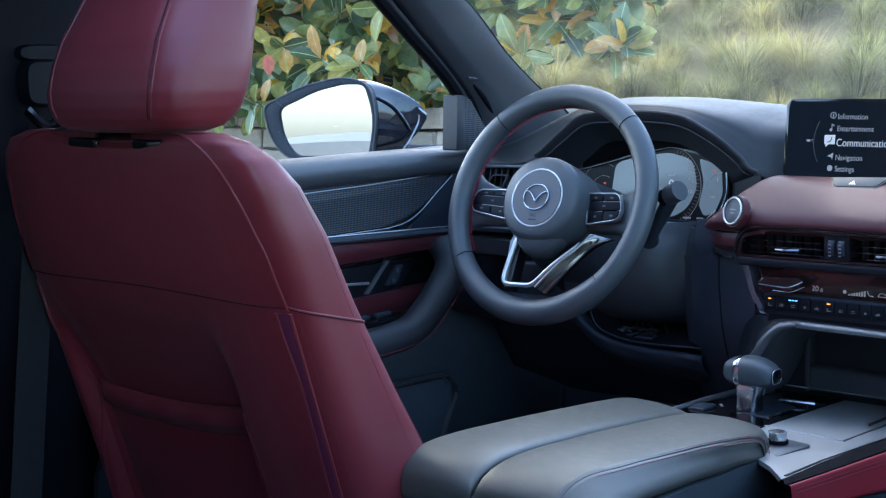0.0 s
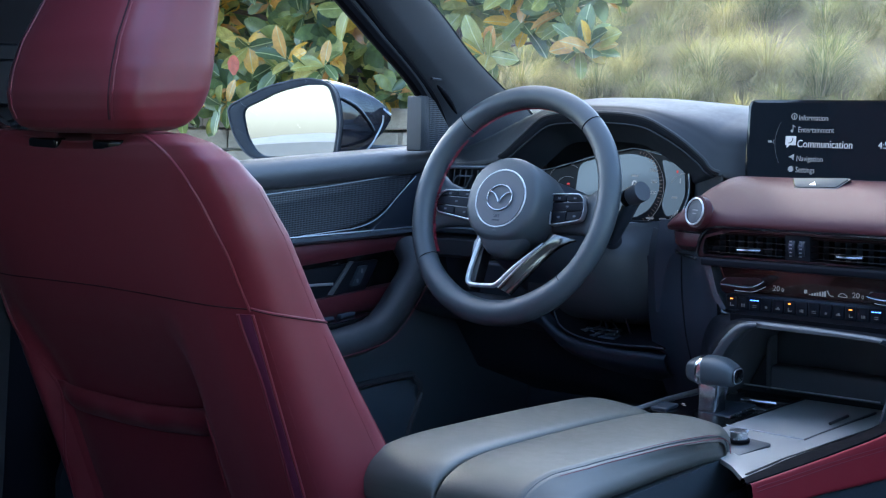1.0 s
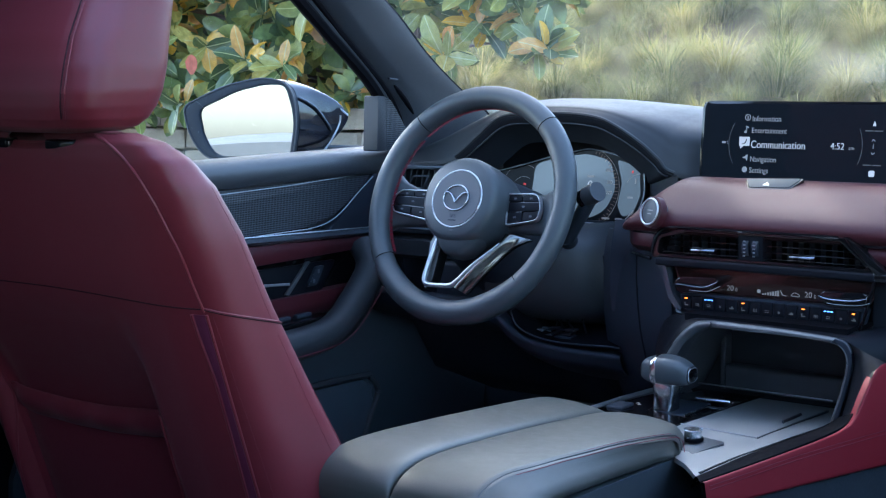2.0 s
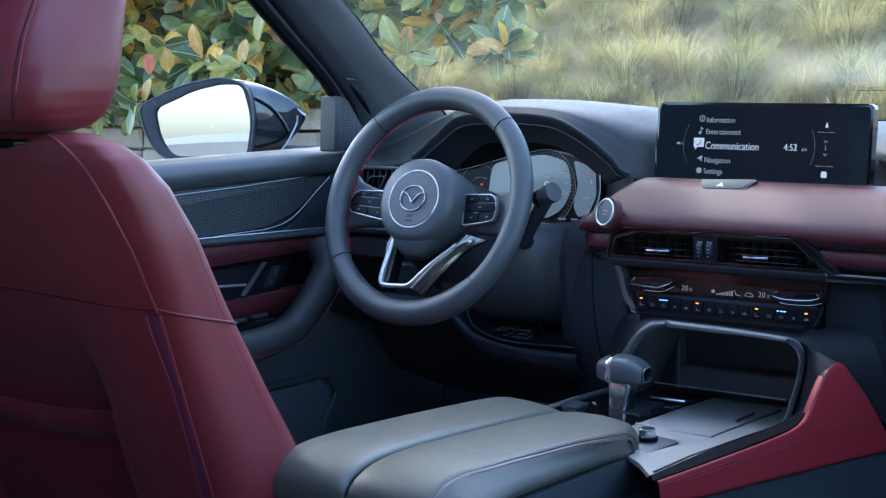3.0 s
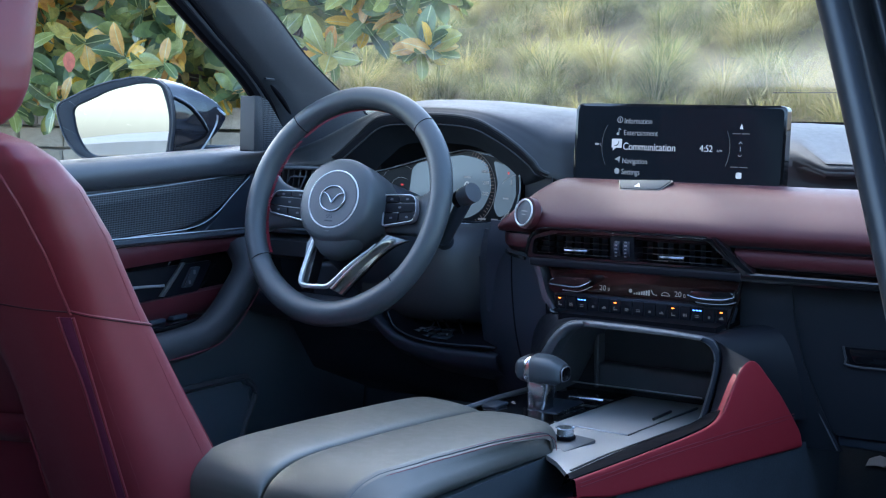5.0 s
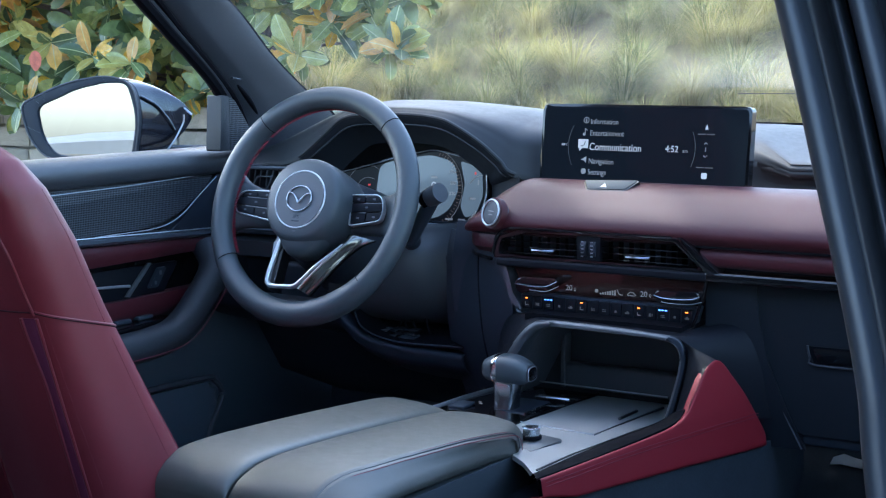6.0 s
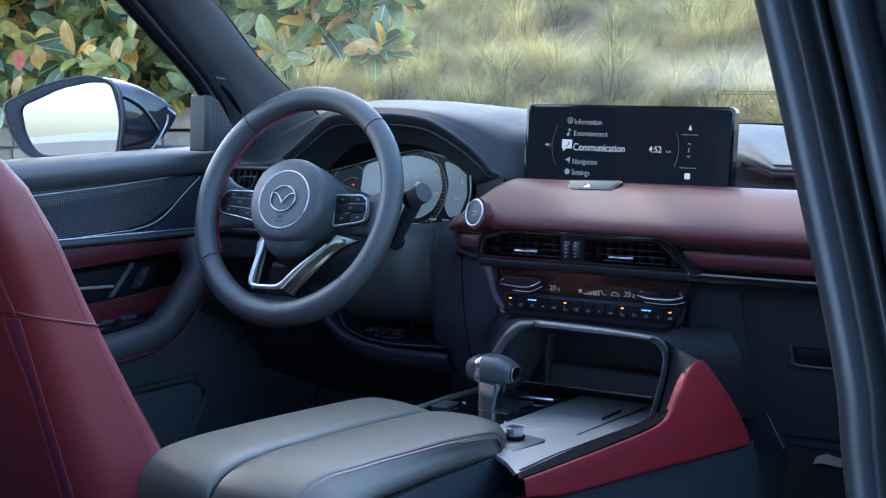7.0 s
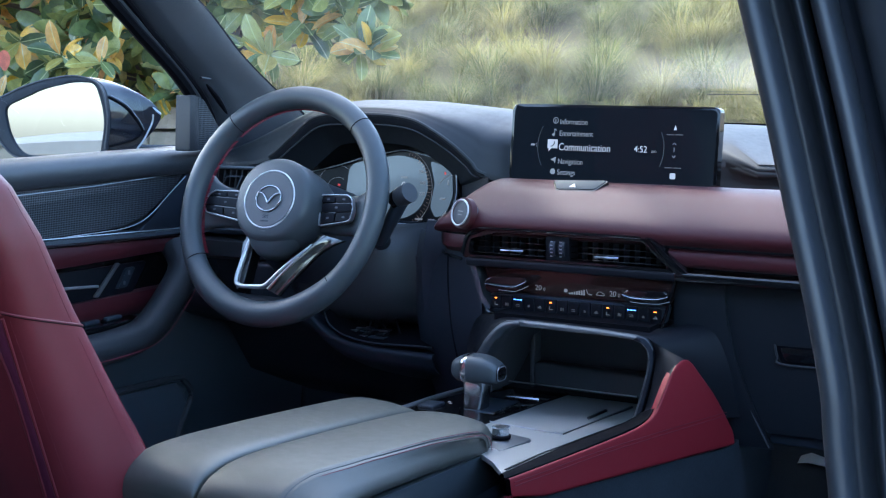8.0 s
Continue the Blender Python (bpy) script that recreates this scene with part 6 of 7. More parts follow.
    part("left_red_band", sheet([[(x, y, z) for x in np.linspace(-0.72, -0.25, 8)] for y, z in ((0.165, 0.963), (0.148, 0.955), (0.148, 0.93), (0.165, 0.922))], 0.003, (0, -1, 0)), SOFT_BLACK, dash)
    part("switch_panel", box(-0.56, 0.13, 0.86, -0.44, 0.18, 0.925, 0.006), HARD_BLACK, dash)
    for i in range(5):
        part("foot_vent_slat", box(-0.462, 0.112, 0.842 + 0.006 * i, -0.438, 0.12, 0.845 + 0.006 * i), GREY_TRIM, dash)
    cover = []
    for x in np.linspace(-0.72, -0.20, 40):
        zt = float(np.interp(x, [-0.72, -0.46, -0.425, -0.41, -0.385, -0.35, -0.30, -0.20], [0.872, 0.868, 0.858, 0.841, 0.826, 0.8165, 0.812, 0.8105]))
        cover.append([(x, y, z) for y, z in smooth_path_n([(0.125, zt + 0.004), (0.107, zt), (0.109, zt - 0.012), (0.125, zt - 0.030), (0.20, zt - 0.062), (0.35, zt - 0.10)], 3)])
    part("lower_cover", sheet(cover, 0.004, (0, -1, 0)), HARD_BLACK, dash, "black lower dash cover", angle=70)
    ped = thing("pedals", "dark foot pedals in the footwell", "pedal", (-0.4, 0.6, 0.5))
    part("pad", box(-0.50, 0.555, 0.47, -0.42, 0.575, 0.54, 0.006), RUBBER, ped)
    part("arm", tube([(-0.46, 0.58, 0.505), (-0.46, 0.66, 0.60), (-0.46, 0.76, 0.72)], 0.008), HARD_BLACK, ped)


driver_side_dash()


# ---- centre stack details ----
def vents():
    th = bpy.data.objects["air_vent_unit"]
    part("divider", slab(rounded([(0.014, 0.977), (0.049, 0.977), (0.048, 1.014), (0.013, 1.014)], 0.003), 0.03, frame_of("xz", (0, 0.052, 0)), 0.002), SURROUND_BLACK, th)
    for x in (0.0245, 0.0385):
        whl = part("thumb_wheel", tube([(x - 0.004, 0.058, 0.996), (x + 0.004, 0.058, 0.996)], 0.012, 20), RUBBER, th)
        for k in range(5):
            part("thumb_mark", slab(rect(0.0035, 0.0014, 0, x, 0.986 + 0.005 * k), 0.0006, frame_of("xz", (0, 0.0455, 0))), SATIN, whl)
    for x0, x1 in ((-0.102, 0.012), (0.050, 0.188)):
        for k in range(4):
            z = 0.983 + 0.0085 * k
            xe0 = x0 + (0.0 if x0 > 0 else 0.004 * k)
            xe1 = x1 - (0.0085 * k if x1 > 0.1 else 0.0)
            part("slat", box(xe0, 0.054, z - 0.0007, xe1, 0.075, z + 0.0007, 0.0005, 1), GLOSS_BLACK, th)
        n = 7 if x0 < 0 else 8
        for k in range(n):
            x = x0 + 0.012 + (x1 - x0 - 0.03) * k / (n - 1)
            part("vane", box(x - 0.0006, 0.066, 0.981, x + 0.0006, 0.084, 1.010), HARD_BLACK, th)
    for x in (-0.038, 0.105):
        part("slider", tube(smooth_path([(x - 0.017, 0.050, 0.9885), (x, 0.047, 0.9890), (x + 0.017, 0.050, 0.9895)], 5), 0.0022, 8), BADGE_CHROME, th, "metal vent slider")
    # frame continues as a dark lip below the pad
    part("upper_lip", tube(smooth_path([(-0.118, 0.05, 0.980), (-0.110, 0.048, 1.004), (-0.094, 0.046, 1.0165), (-0.06, 0.045, 1.019), (0.05, 0.044, 1.0195), (0.155, 0.044, 1.0195)], 6), 0.0022, 6), GLOSS_BLACK, th)
    part("left_lip", tube(smooth_path([(-0.178, 0.108, 0.977), (-0.168, 0.082, 0.976), (-0.150, 0.064, 0.975), (-0.12, 0.052, 0.972)], 5), 0.0024, 6), GLOSS_BLACK, dash)
    low = [[(x, 0.17 + (y - 0.17) * (0.3 + 0.7 * sc), z) for y, z in ((0.054, 1.009), (0.050, 1.000), (0.052, 0.988), (0.070, 0.979))] for x, sc in ((-0.178, 0.35), (-0.170, 0.62), (-0.158, 0.82), (-0.138, 0.95), (-0.110, 1.0))]
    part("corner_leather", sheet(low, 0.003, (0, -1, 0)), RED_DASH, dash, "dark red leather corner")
    part("pad_seam", tube([(0.185, 0.0535, 1.0085), (0.4, 0.0535, 1.0085), (0.77, 0.0535, 1.0085)], 0.0016, 6), DARK_PIT, dash)
    part("pad_seam", tube(smooth_path([(-0.176, 0.100, 1.008), (-0.166, 0.076, 1.008), (-0.148, 0.060, 1.008), (-0.115, 0.053, 1.008)], 5), 0.0012, 6), DARK_PIT, dash)


vents()


# small plain marks on the climate keys: offset and size of each stroke
ICONS = [[(-0.0018, 0.0, 0.0012, 0.0050), (0.0010, -0.0016, 0.0042, 0.0014)], [(-0.0020, 0.0, 0.0010, 0.0044), (0.0, 0.0, 0.0010, 0.0044), (0.0020, 0.0, 0.0010, 0.0044)], [(0.0, 0.0012, 0.0056, 0.0010), (0.0, -0.0012, 0.0056, 0.0010)],
         [(0.0, 0.0, 0.0032, 0.0032)], [(0.0, -0.0006, 0.0060, 0.0020), (0.0005, 0.0012, 0.0030, 0.0014)]]


def climate_details():
    th = bpy.data.objects["climate_panel"]
    part("left_leg", slab(rounded([(-0.108, 0.970), (-0.099, 0.970), (-0.086, 0.925), (-0.072, 0.904), (-0.077, 0.900), (-0.092, 0.917)], 0.004), 0.03, frame_of("xz", (0, 0.052, 0)), 0.003), STRIP, th, "satin metal edge trim")
    part("lower_lip", tube(smooth_path([(-0.078, 0.050, 0.902), (-0.06, 0.049, 0.8975), (0.05, 0.049, 0.8965), (0.170, 0.049, 0.8975), (0.186, 0.050, 0.905), (0.202, 0.052, 0.966)], 6), 0.0024, 6), GLOSS_BLACK, th)
    part("upper_lip", box(-0.11, 0.045, 0.964, 0.205, 0.07, 0.975, 0.003), SURROUND_BLACK, th)
    for body, rim in (([(-0.0789, 0.9385), (-0.0727, 0.9503), (-0.0168, 0.9529), (-0.0106, 0.9486), (-0.0201, 0.9367), (-0.0708, 0.9270)], [(-0.0759, 0.0395, 0.9409), (-0.0464, 0.0395, 0.9392), (-0.0287, 0.0395, 0.9398), (-0.0104, 0.0395, 0.9484)]), ([(0.1307, 0.9396), (0.1354, 0.9484), (0.1933, 0.9493), (0.1966, 0.9451), (0.1906, 0.9317), (0.1381, 0.9302)], [(0.1323, 0.0395, 0.9419), (0.1476, 0.0395, 0.9385), (0.1794, 0.0395, 0.9389), (0.1973, 0.0395, 0.9435)])):
        k = part("temperature_rocker", slab(rounded(body, 0.004), 0.024, frame_of("xz", (0, 0.0425, 0)), 0.003, 3), GLOSS_BLACK, th, "gloss black temperature rocker")
        run = smooth_path(rim, 6)
        part("rocker_edge", tube(run, [0.0008 + 0.0012 * math.sin(math.pi * i / (len(run) - 1)) for i in range(len(run))], 8, squash=0.8), BADGE_CHROME, k, "bright metal rocker edge")
        part("rocker_edge", tube([p + Vector((0.002, 0.002, -0.0062)) for p in run[4:]], 0.0005, 6), SATIN, k)
    fm = frame_of("xz", (0, 0.0612, 0))
    for x in (-0.001, 0.111):
        words("20", 0.0105, fm @ Matrix.Translation((x - 0.001, 0.9375, 0)), LIT_DIM, "temperature_figure", th, "CENTER")
        words("0", 0.0068, fm @ Matrix.Translation((x + 0.0082, 0.936, 0)), LIT_DIM, "temperature_figure", th, "CENTER")
    for k in range(7):
        part("fan_bar", slab(rect(0.0024, 0.002 + 0.0009 * k, 0, 0.046 + 0.0036 * k, 0.9335 + 0.00045 * k), 0.0003, fm), LIT_DIM, th)
    part("fan_mark", slab(rect(0.005, 0.005, 0.002, 0.040, 0.937), 0.0003, fm), LIT_DIM, th)
    part("airflow_mark", tube(smooth_path([(0.071, 0.0608, 0.941), (0.074, 0.0608, 0.935), (0.0795, 0.0608, 0.934)], 4), 0.0006, 4), LIT_DIM, th)
    part("car_mark", tube(smooth_path([(0.086, 0.0608, 0.9345), (0.089, 0.0608, 0.9385), (0.094, 0.0608, 0.9385), (0.098, 0.0608, 0.9345), (0.086, 0.0608, 0.9345)], 4), 0.0005, 4), LIT_DIM, th)
    n = 15
    bm_ = frame_of("xz", (0, 0.0535, 0))
    for k in range(n):
        x0 = -0.073 + 0.0171 * k
        bt = part("button", slab(rounded([(x0 + 0.0008, 0.9045), (x0 + 0.0162, 0.9045), (x0 + 0.0166, 0.9235), (x0 + 0.0006, 0.9235)], 0.0012, 2), 0.004, bm_, 0.0008), SURROUND_BLACK, th)
        for dx, dz, w, h in ICONS[k % 5]:
            part("button_icon", slab(rect(w, h, min(w, h) * 0.3, x0 + 0.0085 + dx, 0.9115 + dz), 0.0003, bm_ @ Matrix.Translation((0, 0, 0.0004))), LIT_FAINT, bt)
        if k in (0, 5, 10, 14):
            part("indicator", slab(rect(0.0042, 0.0016, 0.0004, x0 + 0.0082, 0.9195), 0.0003, bm_ @ Matrix.Translation((0, 0, 0.0004))), LIT_AMBER, bt, "amber indicator light")
        if k in (2, 12):
            for d in (-0.0046, 0.0, 0.0046):
                part("indicator", slab(rect(0.0034, 0.0015, 0.0004, x0 + 0.0085 + d, 0.9195), 0.0003, bm_ @ Matrix.Translation((0, 0, 0.0004))), LIT_BLUE, bt, "blue indicator light")


climate_details()


def pad_controls():
    th = thing("start_button", "round start button in a bright metal ring", "push button", (-0.1185, 0.046, 1.039))
    m = Matrix.Translation((-0.1185, 0.046, 1.039)) @ pose(0, 0, 0, 0, 0, -24) @ frame_of("xz", (0, 0, 0)) @ pose(0, 0, 0, -14)
    part("ring", tube([m @ Vector((0.0185 * math.cos(math.tau * i / 40), 0.0185 * math.sin(math.tau * i / 40), 0.001)) for i in range(40)], 0.0013, 8, True), SILVER, th, "bright metal ring")
    part("button", disc(0.0165, 0.02, m, 36, 0.001), GREY_TRIM, th, "grey button face")
    part("button_mark", slab(rect(0.012, 0.0015, 0, 0, 0.002), 0.0003, m @ Matrix.Translation((0, 0, 0.0005))), LIT_DIM, th)
    part("button_mark", slab(rect(0.008, 0.0015, 0, 0, -0.003), 0.0003, m @ Matrix.Translation((0, 0, 0.0005))), LIT_DIM, th)
    part("collar", disc(0.0225, 0.010, m @ Matrix.Translation((0, 0, -0.0025)), 40, 0.002), RED_DASH, th)
    hz = thing("hazard_switch", "grey hazard light switch set in the leather pad", "switch", (0.035, 0.1, 1.08))
    hm = Matrix.Translation((0, 0.106, 1.0752)) @ frame_of("xz", (0, 0, 0)) @ pose(0, 0, 0, -58)
    part("surround", slab(rounded([(-0.0078, 0.0168), (0.0761, 0.0208), (0.0633, -0.0035), (0.0040, -0.0063)], 0.003), 0.012, hm, 0.0012), GLOSS_BLACK, hz)
    part("switch", slab(rounded([(-0.0058, 0.0158), (0.0731, 0.0198), (0.0613, -0.0010), (0.0055, -0.0038)], 0.003), 0.012, hm @ Matrix.Translation((0, 0, 0.0012)), 0.0012), BUTTON_GREY, hz, "satin grey switch face")
    tx = 0.0278
    part("triangle_mark", slab([(tx - 0.005, 0.0012), (tx + 0.005, 0.0012), (tx, 0.0092)], 0.0004, hm @ Matrix.Translation((0, 0, 0.0017))), PAPER, hz)


pad_controls()


def screen_menu():
    th, m = screen_thing, SCREEN_M @ Matrix.Translation((0, 0, 0.0014))
    # local x from the panel's middle
    rowsz = (("Information", 0.0325, 0.0100, LIT_DIM), ("Entertainment", 0.0155, 0.0100, LIT_DIM), ("Communication", -0.0045, 0.0136, LIT_WHITE), ("Navigation", -0.0255, 0.0100, LIT_DIM), ("Settings", -0.0415, 0.0100, LIT_DIM))
    for text, y, size, mat in rowsz:
        words(text, size * 1.12, m @ Matrix.Translation((-0.083, y, 0)) @ Matrix.Diagonal((0.86, 1.0, 1.0, 1.0)), mat, "menu_text", th)
    words("4:52", 0.0132, m @ Matrix.Translation((0.039, -0.004, 0)) @ Matrix.Diagonal((0.9, 1, 1, 1)), LIT_WHITE, "clock_text", th)
    words("am", 0.007, m @ Matrix.Translation((0.0655, -0.0058, 0)), LIT_DIM, "clock_text", th)
    icon = part("menu_icon", ring_frame([(-0.090 + 0.0047 * math.cos(a) - 0.0, 0.0345 + 0.0047 * math.sin(a)) for a in np.linspace(0, math.tau, 20, False)], [(-0.090 + 0.0037 * math.cos(a), 0.0345 + 0.0037 * math.sin(a)) for a in np.linspace(0, math.tau, 20, False)], 0.0003, m), LIT_DIM, th)
    part("icon_stroke", slab(rect(0.0014, 0.0052, 0, -0.090, 0.034), 0.0003, m), LIT_DIM, icon)
    note = part("menu_icon", slab([(-0.0915, 0.0135), (-0.0905, 0.0135), (-0.0905, 0.021), (-0.0875, 0.019), (-0.0875, 0.0205), (-0.0915, 0.0228)], 0.0003, m), LIT_DIM, th)
    part("icon_stroke", disc(0.0021, 0.0003, m @ Matrix.Translation((-0.0925, 0.0138, 0)), 12), LIT_DIM, note)
    part("menu_icon", slab([(-0.1015, 0.0065), (-0.0850, 0.0065), (-0.0850, -0.0065), (-0.0945, -0.0065), (-0.0995, -0.0108), (-0.0990, -0.0065), (-0.1015, -0.0065)], 0.0003, m), LIT_WHITE, th, "white speech bubble icon")
    part("icon_stroke", tube(smooth_path([m @ Vector((x, y, 0.0004)) for x, y in ((-0.0965, -0.0035), (-0.0930, -0.0030), (-0.0905, 0.0), (-0.0900, 0.0035))], 4), 0.0006, 5), DARK_PIT, th)
    part("menu_icon", slab([(-0.0955, -0.0235), (-0.0865, -0.0185), (-0.0875, -0.0285), (-0.0895, -0.0250)], 0.0003, m), LIT_DIM, th)
    part("menu_icon", slab([((0.0048 if i % 2 else 0.0036) * math.cos(math.tau * i / 16) - 0.0905, (0.0048 if i % 2 else 0.0036) * math.sin(math.tau * i / 16) - 0.0405) for i in range(16)], 0.0003, m), LIT_DIM, th, "gear wheel icon")
    part("menu_arc", tube([m @ Vector((-0.060 + 0.058 * math.cos(radians(a)), -0.003 + 0.058 * math.sin(radians(a)), 0)) for a in np.linspace(150, 210, 16)], 0.0004, 4), LIT_ARC, th)
    part("menu_arc", tube([m @ Vector((0.025 + 0.060 * math.cos(radians(a)), -0.003 + 0.060 * math.sin(radians(a)), 0)) for a in np.linspace(-24, 24, 16)], 0.0005, 4), LIT_ARC, th)
    part("side_icon", slab([(0.0985, 0.0245), (0.1005, 0.0255), (0.1025, 0.0245), (0.1025, 0.0265), (0.1005, 0.0325), (0.0985, 0.0265)], 0.0003, m), LIT_WHITE, th)
    part("side_icon", slab(rect(0.0085, 0.0085, 0.002, 0.1005, -0.0395), 0.0003, m), LIT_WHITE, th, "rounded square icon")
    for y in (0.0185, -0.0280):
        for k in range(2):
            part("side_label_bar", slab(rect(0.0115, 0.0014, 0, 0.0935 + 0.0135 * k, y), 0.0003, m), LIT_FAINT, th)
    for pts in (((0.0980, 0.0045), (0.1005, 0.0070), (0.1030, 0.0045)), ((0.0980, -0.0110), (0.1005, -0.0135), (0.1030, -0.0110)), ((0.1005, 0.0005), (0.1005, -0.0060))):
        part("side_chevron", tube([m @ Vector((x, y, 0)) for x, y in pts], 0.0005, 4), LIT_DIM, th)
    part("back_mark", slab(rect(0.006, 0.003, 0.0006, -0.1265, -0.002), 0.0003, m), LIT_DIM, th)
    part("back_mark", tube([m @ Vector((x, y, 0)) for x, y in ((-0.1195, 0.0005), (-0.1215, -0.002), (-0.1195, -0.0045))], 0.0004, 4), LIT_DIM, th)


screen_menu()


# ---- console details ----
def console_details():
    th = console_thing
    # dark surround and metal arch of the front tray
    lo = [(-0.086, 0.792), (-0.079, 0.824), (-0.073, 0.841), (-0.057, 0.866), (-0.040, 0.886), (-0.023, 0.898), (0.001, 0.902)]
    to = [(0.001, 0.902), (0.077, 0.901), (0.133, 0.899), (0.172, 0.8965)]
    ro = [(0.172, 0.8965), (0.185, 0.892), (0.193, 0.880), (0.195, 0.865), (0.190, 0.835), (0.177, 0.785)]
    li = [(-0.060, 0.792), (-0.053, 0.831), (-0.046, 0.847), (-0.035, 0.867), (-0.021, 0.883), (-0.010, 0.889), (0.001, 0.8925)]
    ti = [(0.001, 0.8925), (0.077, 0.892), (0.133, 0.8915), (0.166, 0.890)]
    ri = [(0.166, 0.890), (0.177, 0.8865), (0.1855, 0.877), (0.188, 0.861), (0.182, 0.830), (0.169, 0.785)]

    def arch(name, outer, inner, mat, label, lift):
        """A piece of the arch: a rounded front between its two edges, running back inside."""
        rows = []
        for (x0, z0), (x1, z1) in zip(smooth_path_n(outer, 5), smooth_path_n(inner, 5)):
            rows.append([(x0, 0.004, z0), (x0 * 0.85 + x1 * 0.15, -lift, z0 * 0.85 + z1 * 0.15), (x0 * 0.5 + x1 * 0.5, -lift * 1.3, z0 * 0.5 + z1 * 0.5), (x1 * 0.85 + x0 * 0.15, -lift, z1 * 0.85 + z0 * 0.15), (x1, 0.005, z1), (x1, 0.022, z1)])
        part(name, sheet(rows, 0.0), mat, th, label, angle=60)

    arch("arch_left_leg", lo, li, ARCH_METAL, "satin metal arch leg", 0.006)
    arch("arch_top", to, ti, KNOB_PLATE, "dark metal arch top", 0.004)
    arch("arch_right_leg", ro, ri, HARD_BLACK, "dark arch leg", 0.002)
    rim_in = smooth_path([(x, 0.0005, z) for x, z in ri], 6)
    part("arch_edge", tube(rim_in, [0.0006 + 0.0020 * step(i / 20) for i in range(len(rim_in))], 8), KNOB_PLATE, th, "satin metal arch edge")
    part("arch_edge", tube(smooth_path([(x, -0.0002, z - 0.0012) for x, z in lo[3:] + to[1:] + ro[1:3]], 5), 0.0009, 6), KNOB_PLATE, th, "thin satin edge along the arch")
    # one smooth dark skin from the arch out to the fascia and the flank
    skin = []
    edge_in = smooth_path([(x, 0.004, z) for x, z in lo + to[1:] + ro[1:]], 3)
    edge_out = smooth_path([(-0.128, 0.080, 0.780), (-0.126, 0.078, 0.82), (-0.120, 0.074, 0.85), (-0.108, 0.066, 0.875), (-0.090, 0.056, 0.892), (-0.066, 0.051, 0.8975), (-0.02, 0.050, 0.8975), (0.07, 0.050, 0.8965), (0.14, 0.050, 0.897), (0.186, 0.052, 0.899), (0.214, 0.066, 0.905), (0.250, 0.078, 0.905), (0.272, 0.082, 0.885), (0.290, 0.084, 0.845), (0.306, 0.086, 0.785)], 3)
    for a, b in zip(edge_in, edge_out):
        out = (b - a).normalized()
        skin.append([a, a + Vector((0, -0.002, 0)) + out * 0.003, a * 0.7 + b * 0.3 + Vector((0, -0.0015, 0.0005)), a * 0.35 + b * 0.65, b])
    part("tray_surround", sheet(skin), SURROUND_BLACK, th, "smooth black tray surround", angle=70)
    # tray inside
    part("tray_back", box(-0.12, 0.17, 0.76, 0.20, 0.19, 0.92), SOFT_BLACK, th)
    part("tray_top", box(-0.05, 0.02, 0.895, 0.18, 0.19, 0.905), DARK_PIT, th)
    part("tray_side", sheet([[(x, y, z) for y in (0.02, 0.10, 0.175)] for x, z in smooth_path_n([(-0.098, 0.77), (-0.066, 0.83), (-0.046, 0.862), (-0.02, 0.89)], 4)], 0.004, (-1, 0, 0)), GREY_TRIM, th)
    part("tray_side", box(0.186, 0.02, 0.77, 0.195, 0.18, 0.89), SOFT_BLACK, th)
    part("tray_step", box(-0.051, 0.150, 0.772, 0.184, 0.172, 0.809, 0.006), GREY_TRIM, th)
    part("tray_post", box(-0.056, 0.148, 0.772, -0.049, 0.172, 0.86, 0.002), GREY_TRIM, th)
    part("tray_lip", tube(smooth_path([(-0.1090, 0.1480, 0.7765), (-0.0645, 0.1480, 0.7765), (-0.0175, 0.1480, 0.7765), (0.0397, 0.1480, 0.7765), (0.0932, 0.1480, 0.7765), (0.1134, 0.1480, 0.7765)], 6), 0.0012, 6), SILVER, th, "thin bright tray lip")
    # gloss black selector plate with its surround
    part("selector_plate", sheet([[(x, y, z) for x in (-0.132, -0.06, 0.001)] for y, z in ((-0.13, 0.7825), (-0.07, 0.7805), (0.04, 0.7735), (0.157, 0.7655))], 0.004), GLOSS_BLACK, th, "gloss black selector plate")
    part("plate_border", tube([(-0.135, -0.12, 0.783), (-0.138, 0.0, 0.777), (-0.136, 0.10, 0.771), (-0.10, 0.145, 0.770)], 0.0032, 8), SATIN, th)
    part("plate_joint", tube([(0.003, -0.13, 0.7825), (0.003, 0.155, 0.7672)], 0.0010, 6), DARK_PIT, th)
    part("selector_gate", box(-0.062, -0.05, 0.7765, -0.014, 0.03, 0.7805, 0.002), HARD_BLACK, th)
    part("gate_edge", tube([(-0.014, -0.05, 0.7805), (-0.014, 0.025, 0.7785), (-0.045, 0.032, 0.778)], 0.0011, 6), CHROME, th)
    part("selector_bar", tube([(-0.05, 0.055, 0.7775), (0.0, 0.062, 0.777)], 0.0022, 6), CHROME, th, "bright bar")
    for x, y, mat in ((-0.112, -0.02, LIT_AMBER), (-0.104, -0.012, LIT_DIM), (-0.098, -0.02, LIT_DIM)):
        part("gear_mark", box(x - 0.002, y - 0.002, 0.7762, x + 0.002, y + 0.002, 0.7775), mat, th)
    part("switch", box(-0.122, -0.07, 0.779, -0.098, -0.035, 0.7835, 0.002), HARD_BLACK, th)
    # lid seam, serrated edges and pull
    part("lid_seam", tube([(0.003, -0.094, 0.7812), (0.055, -0.099, 0.7812), (0.113, -0.104, 0.7812)], 0.0010, 6), SATIN, th)
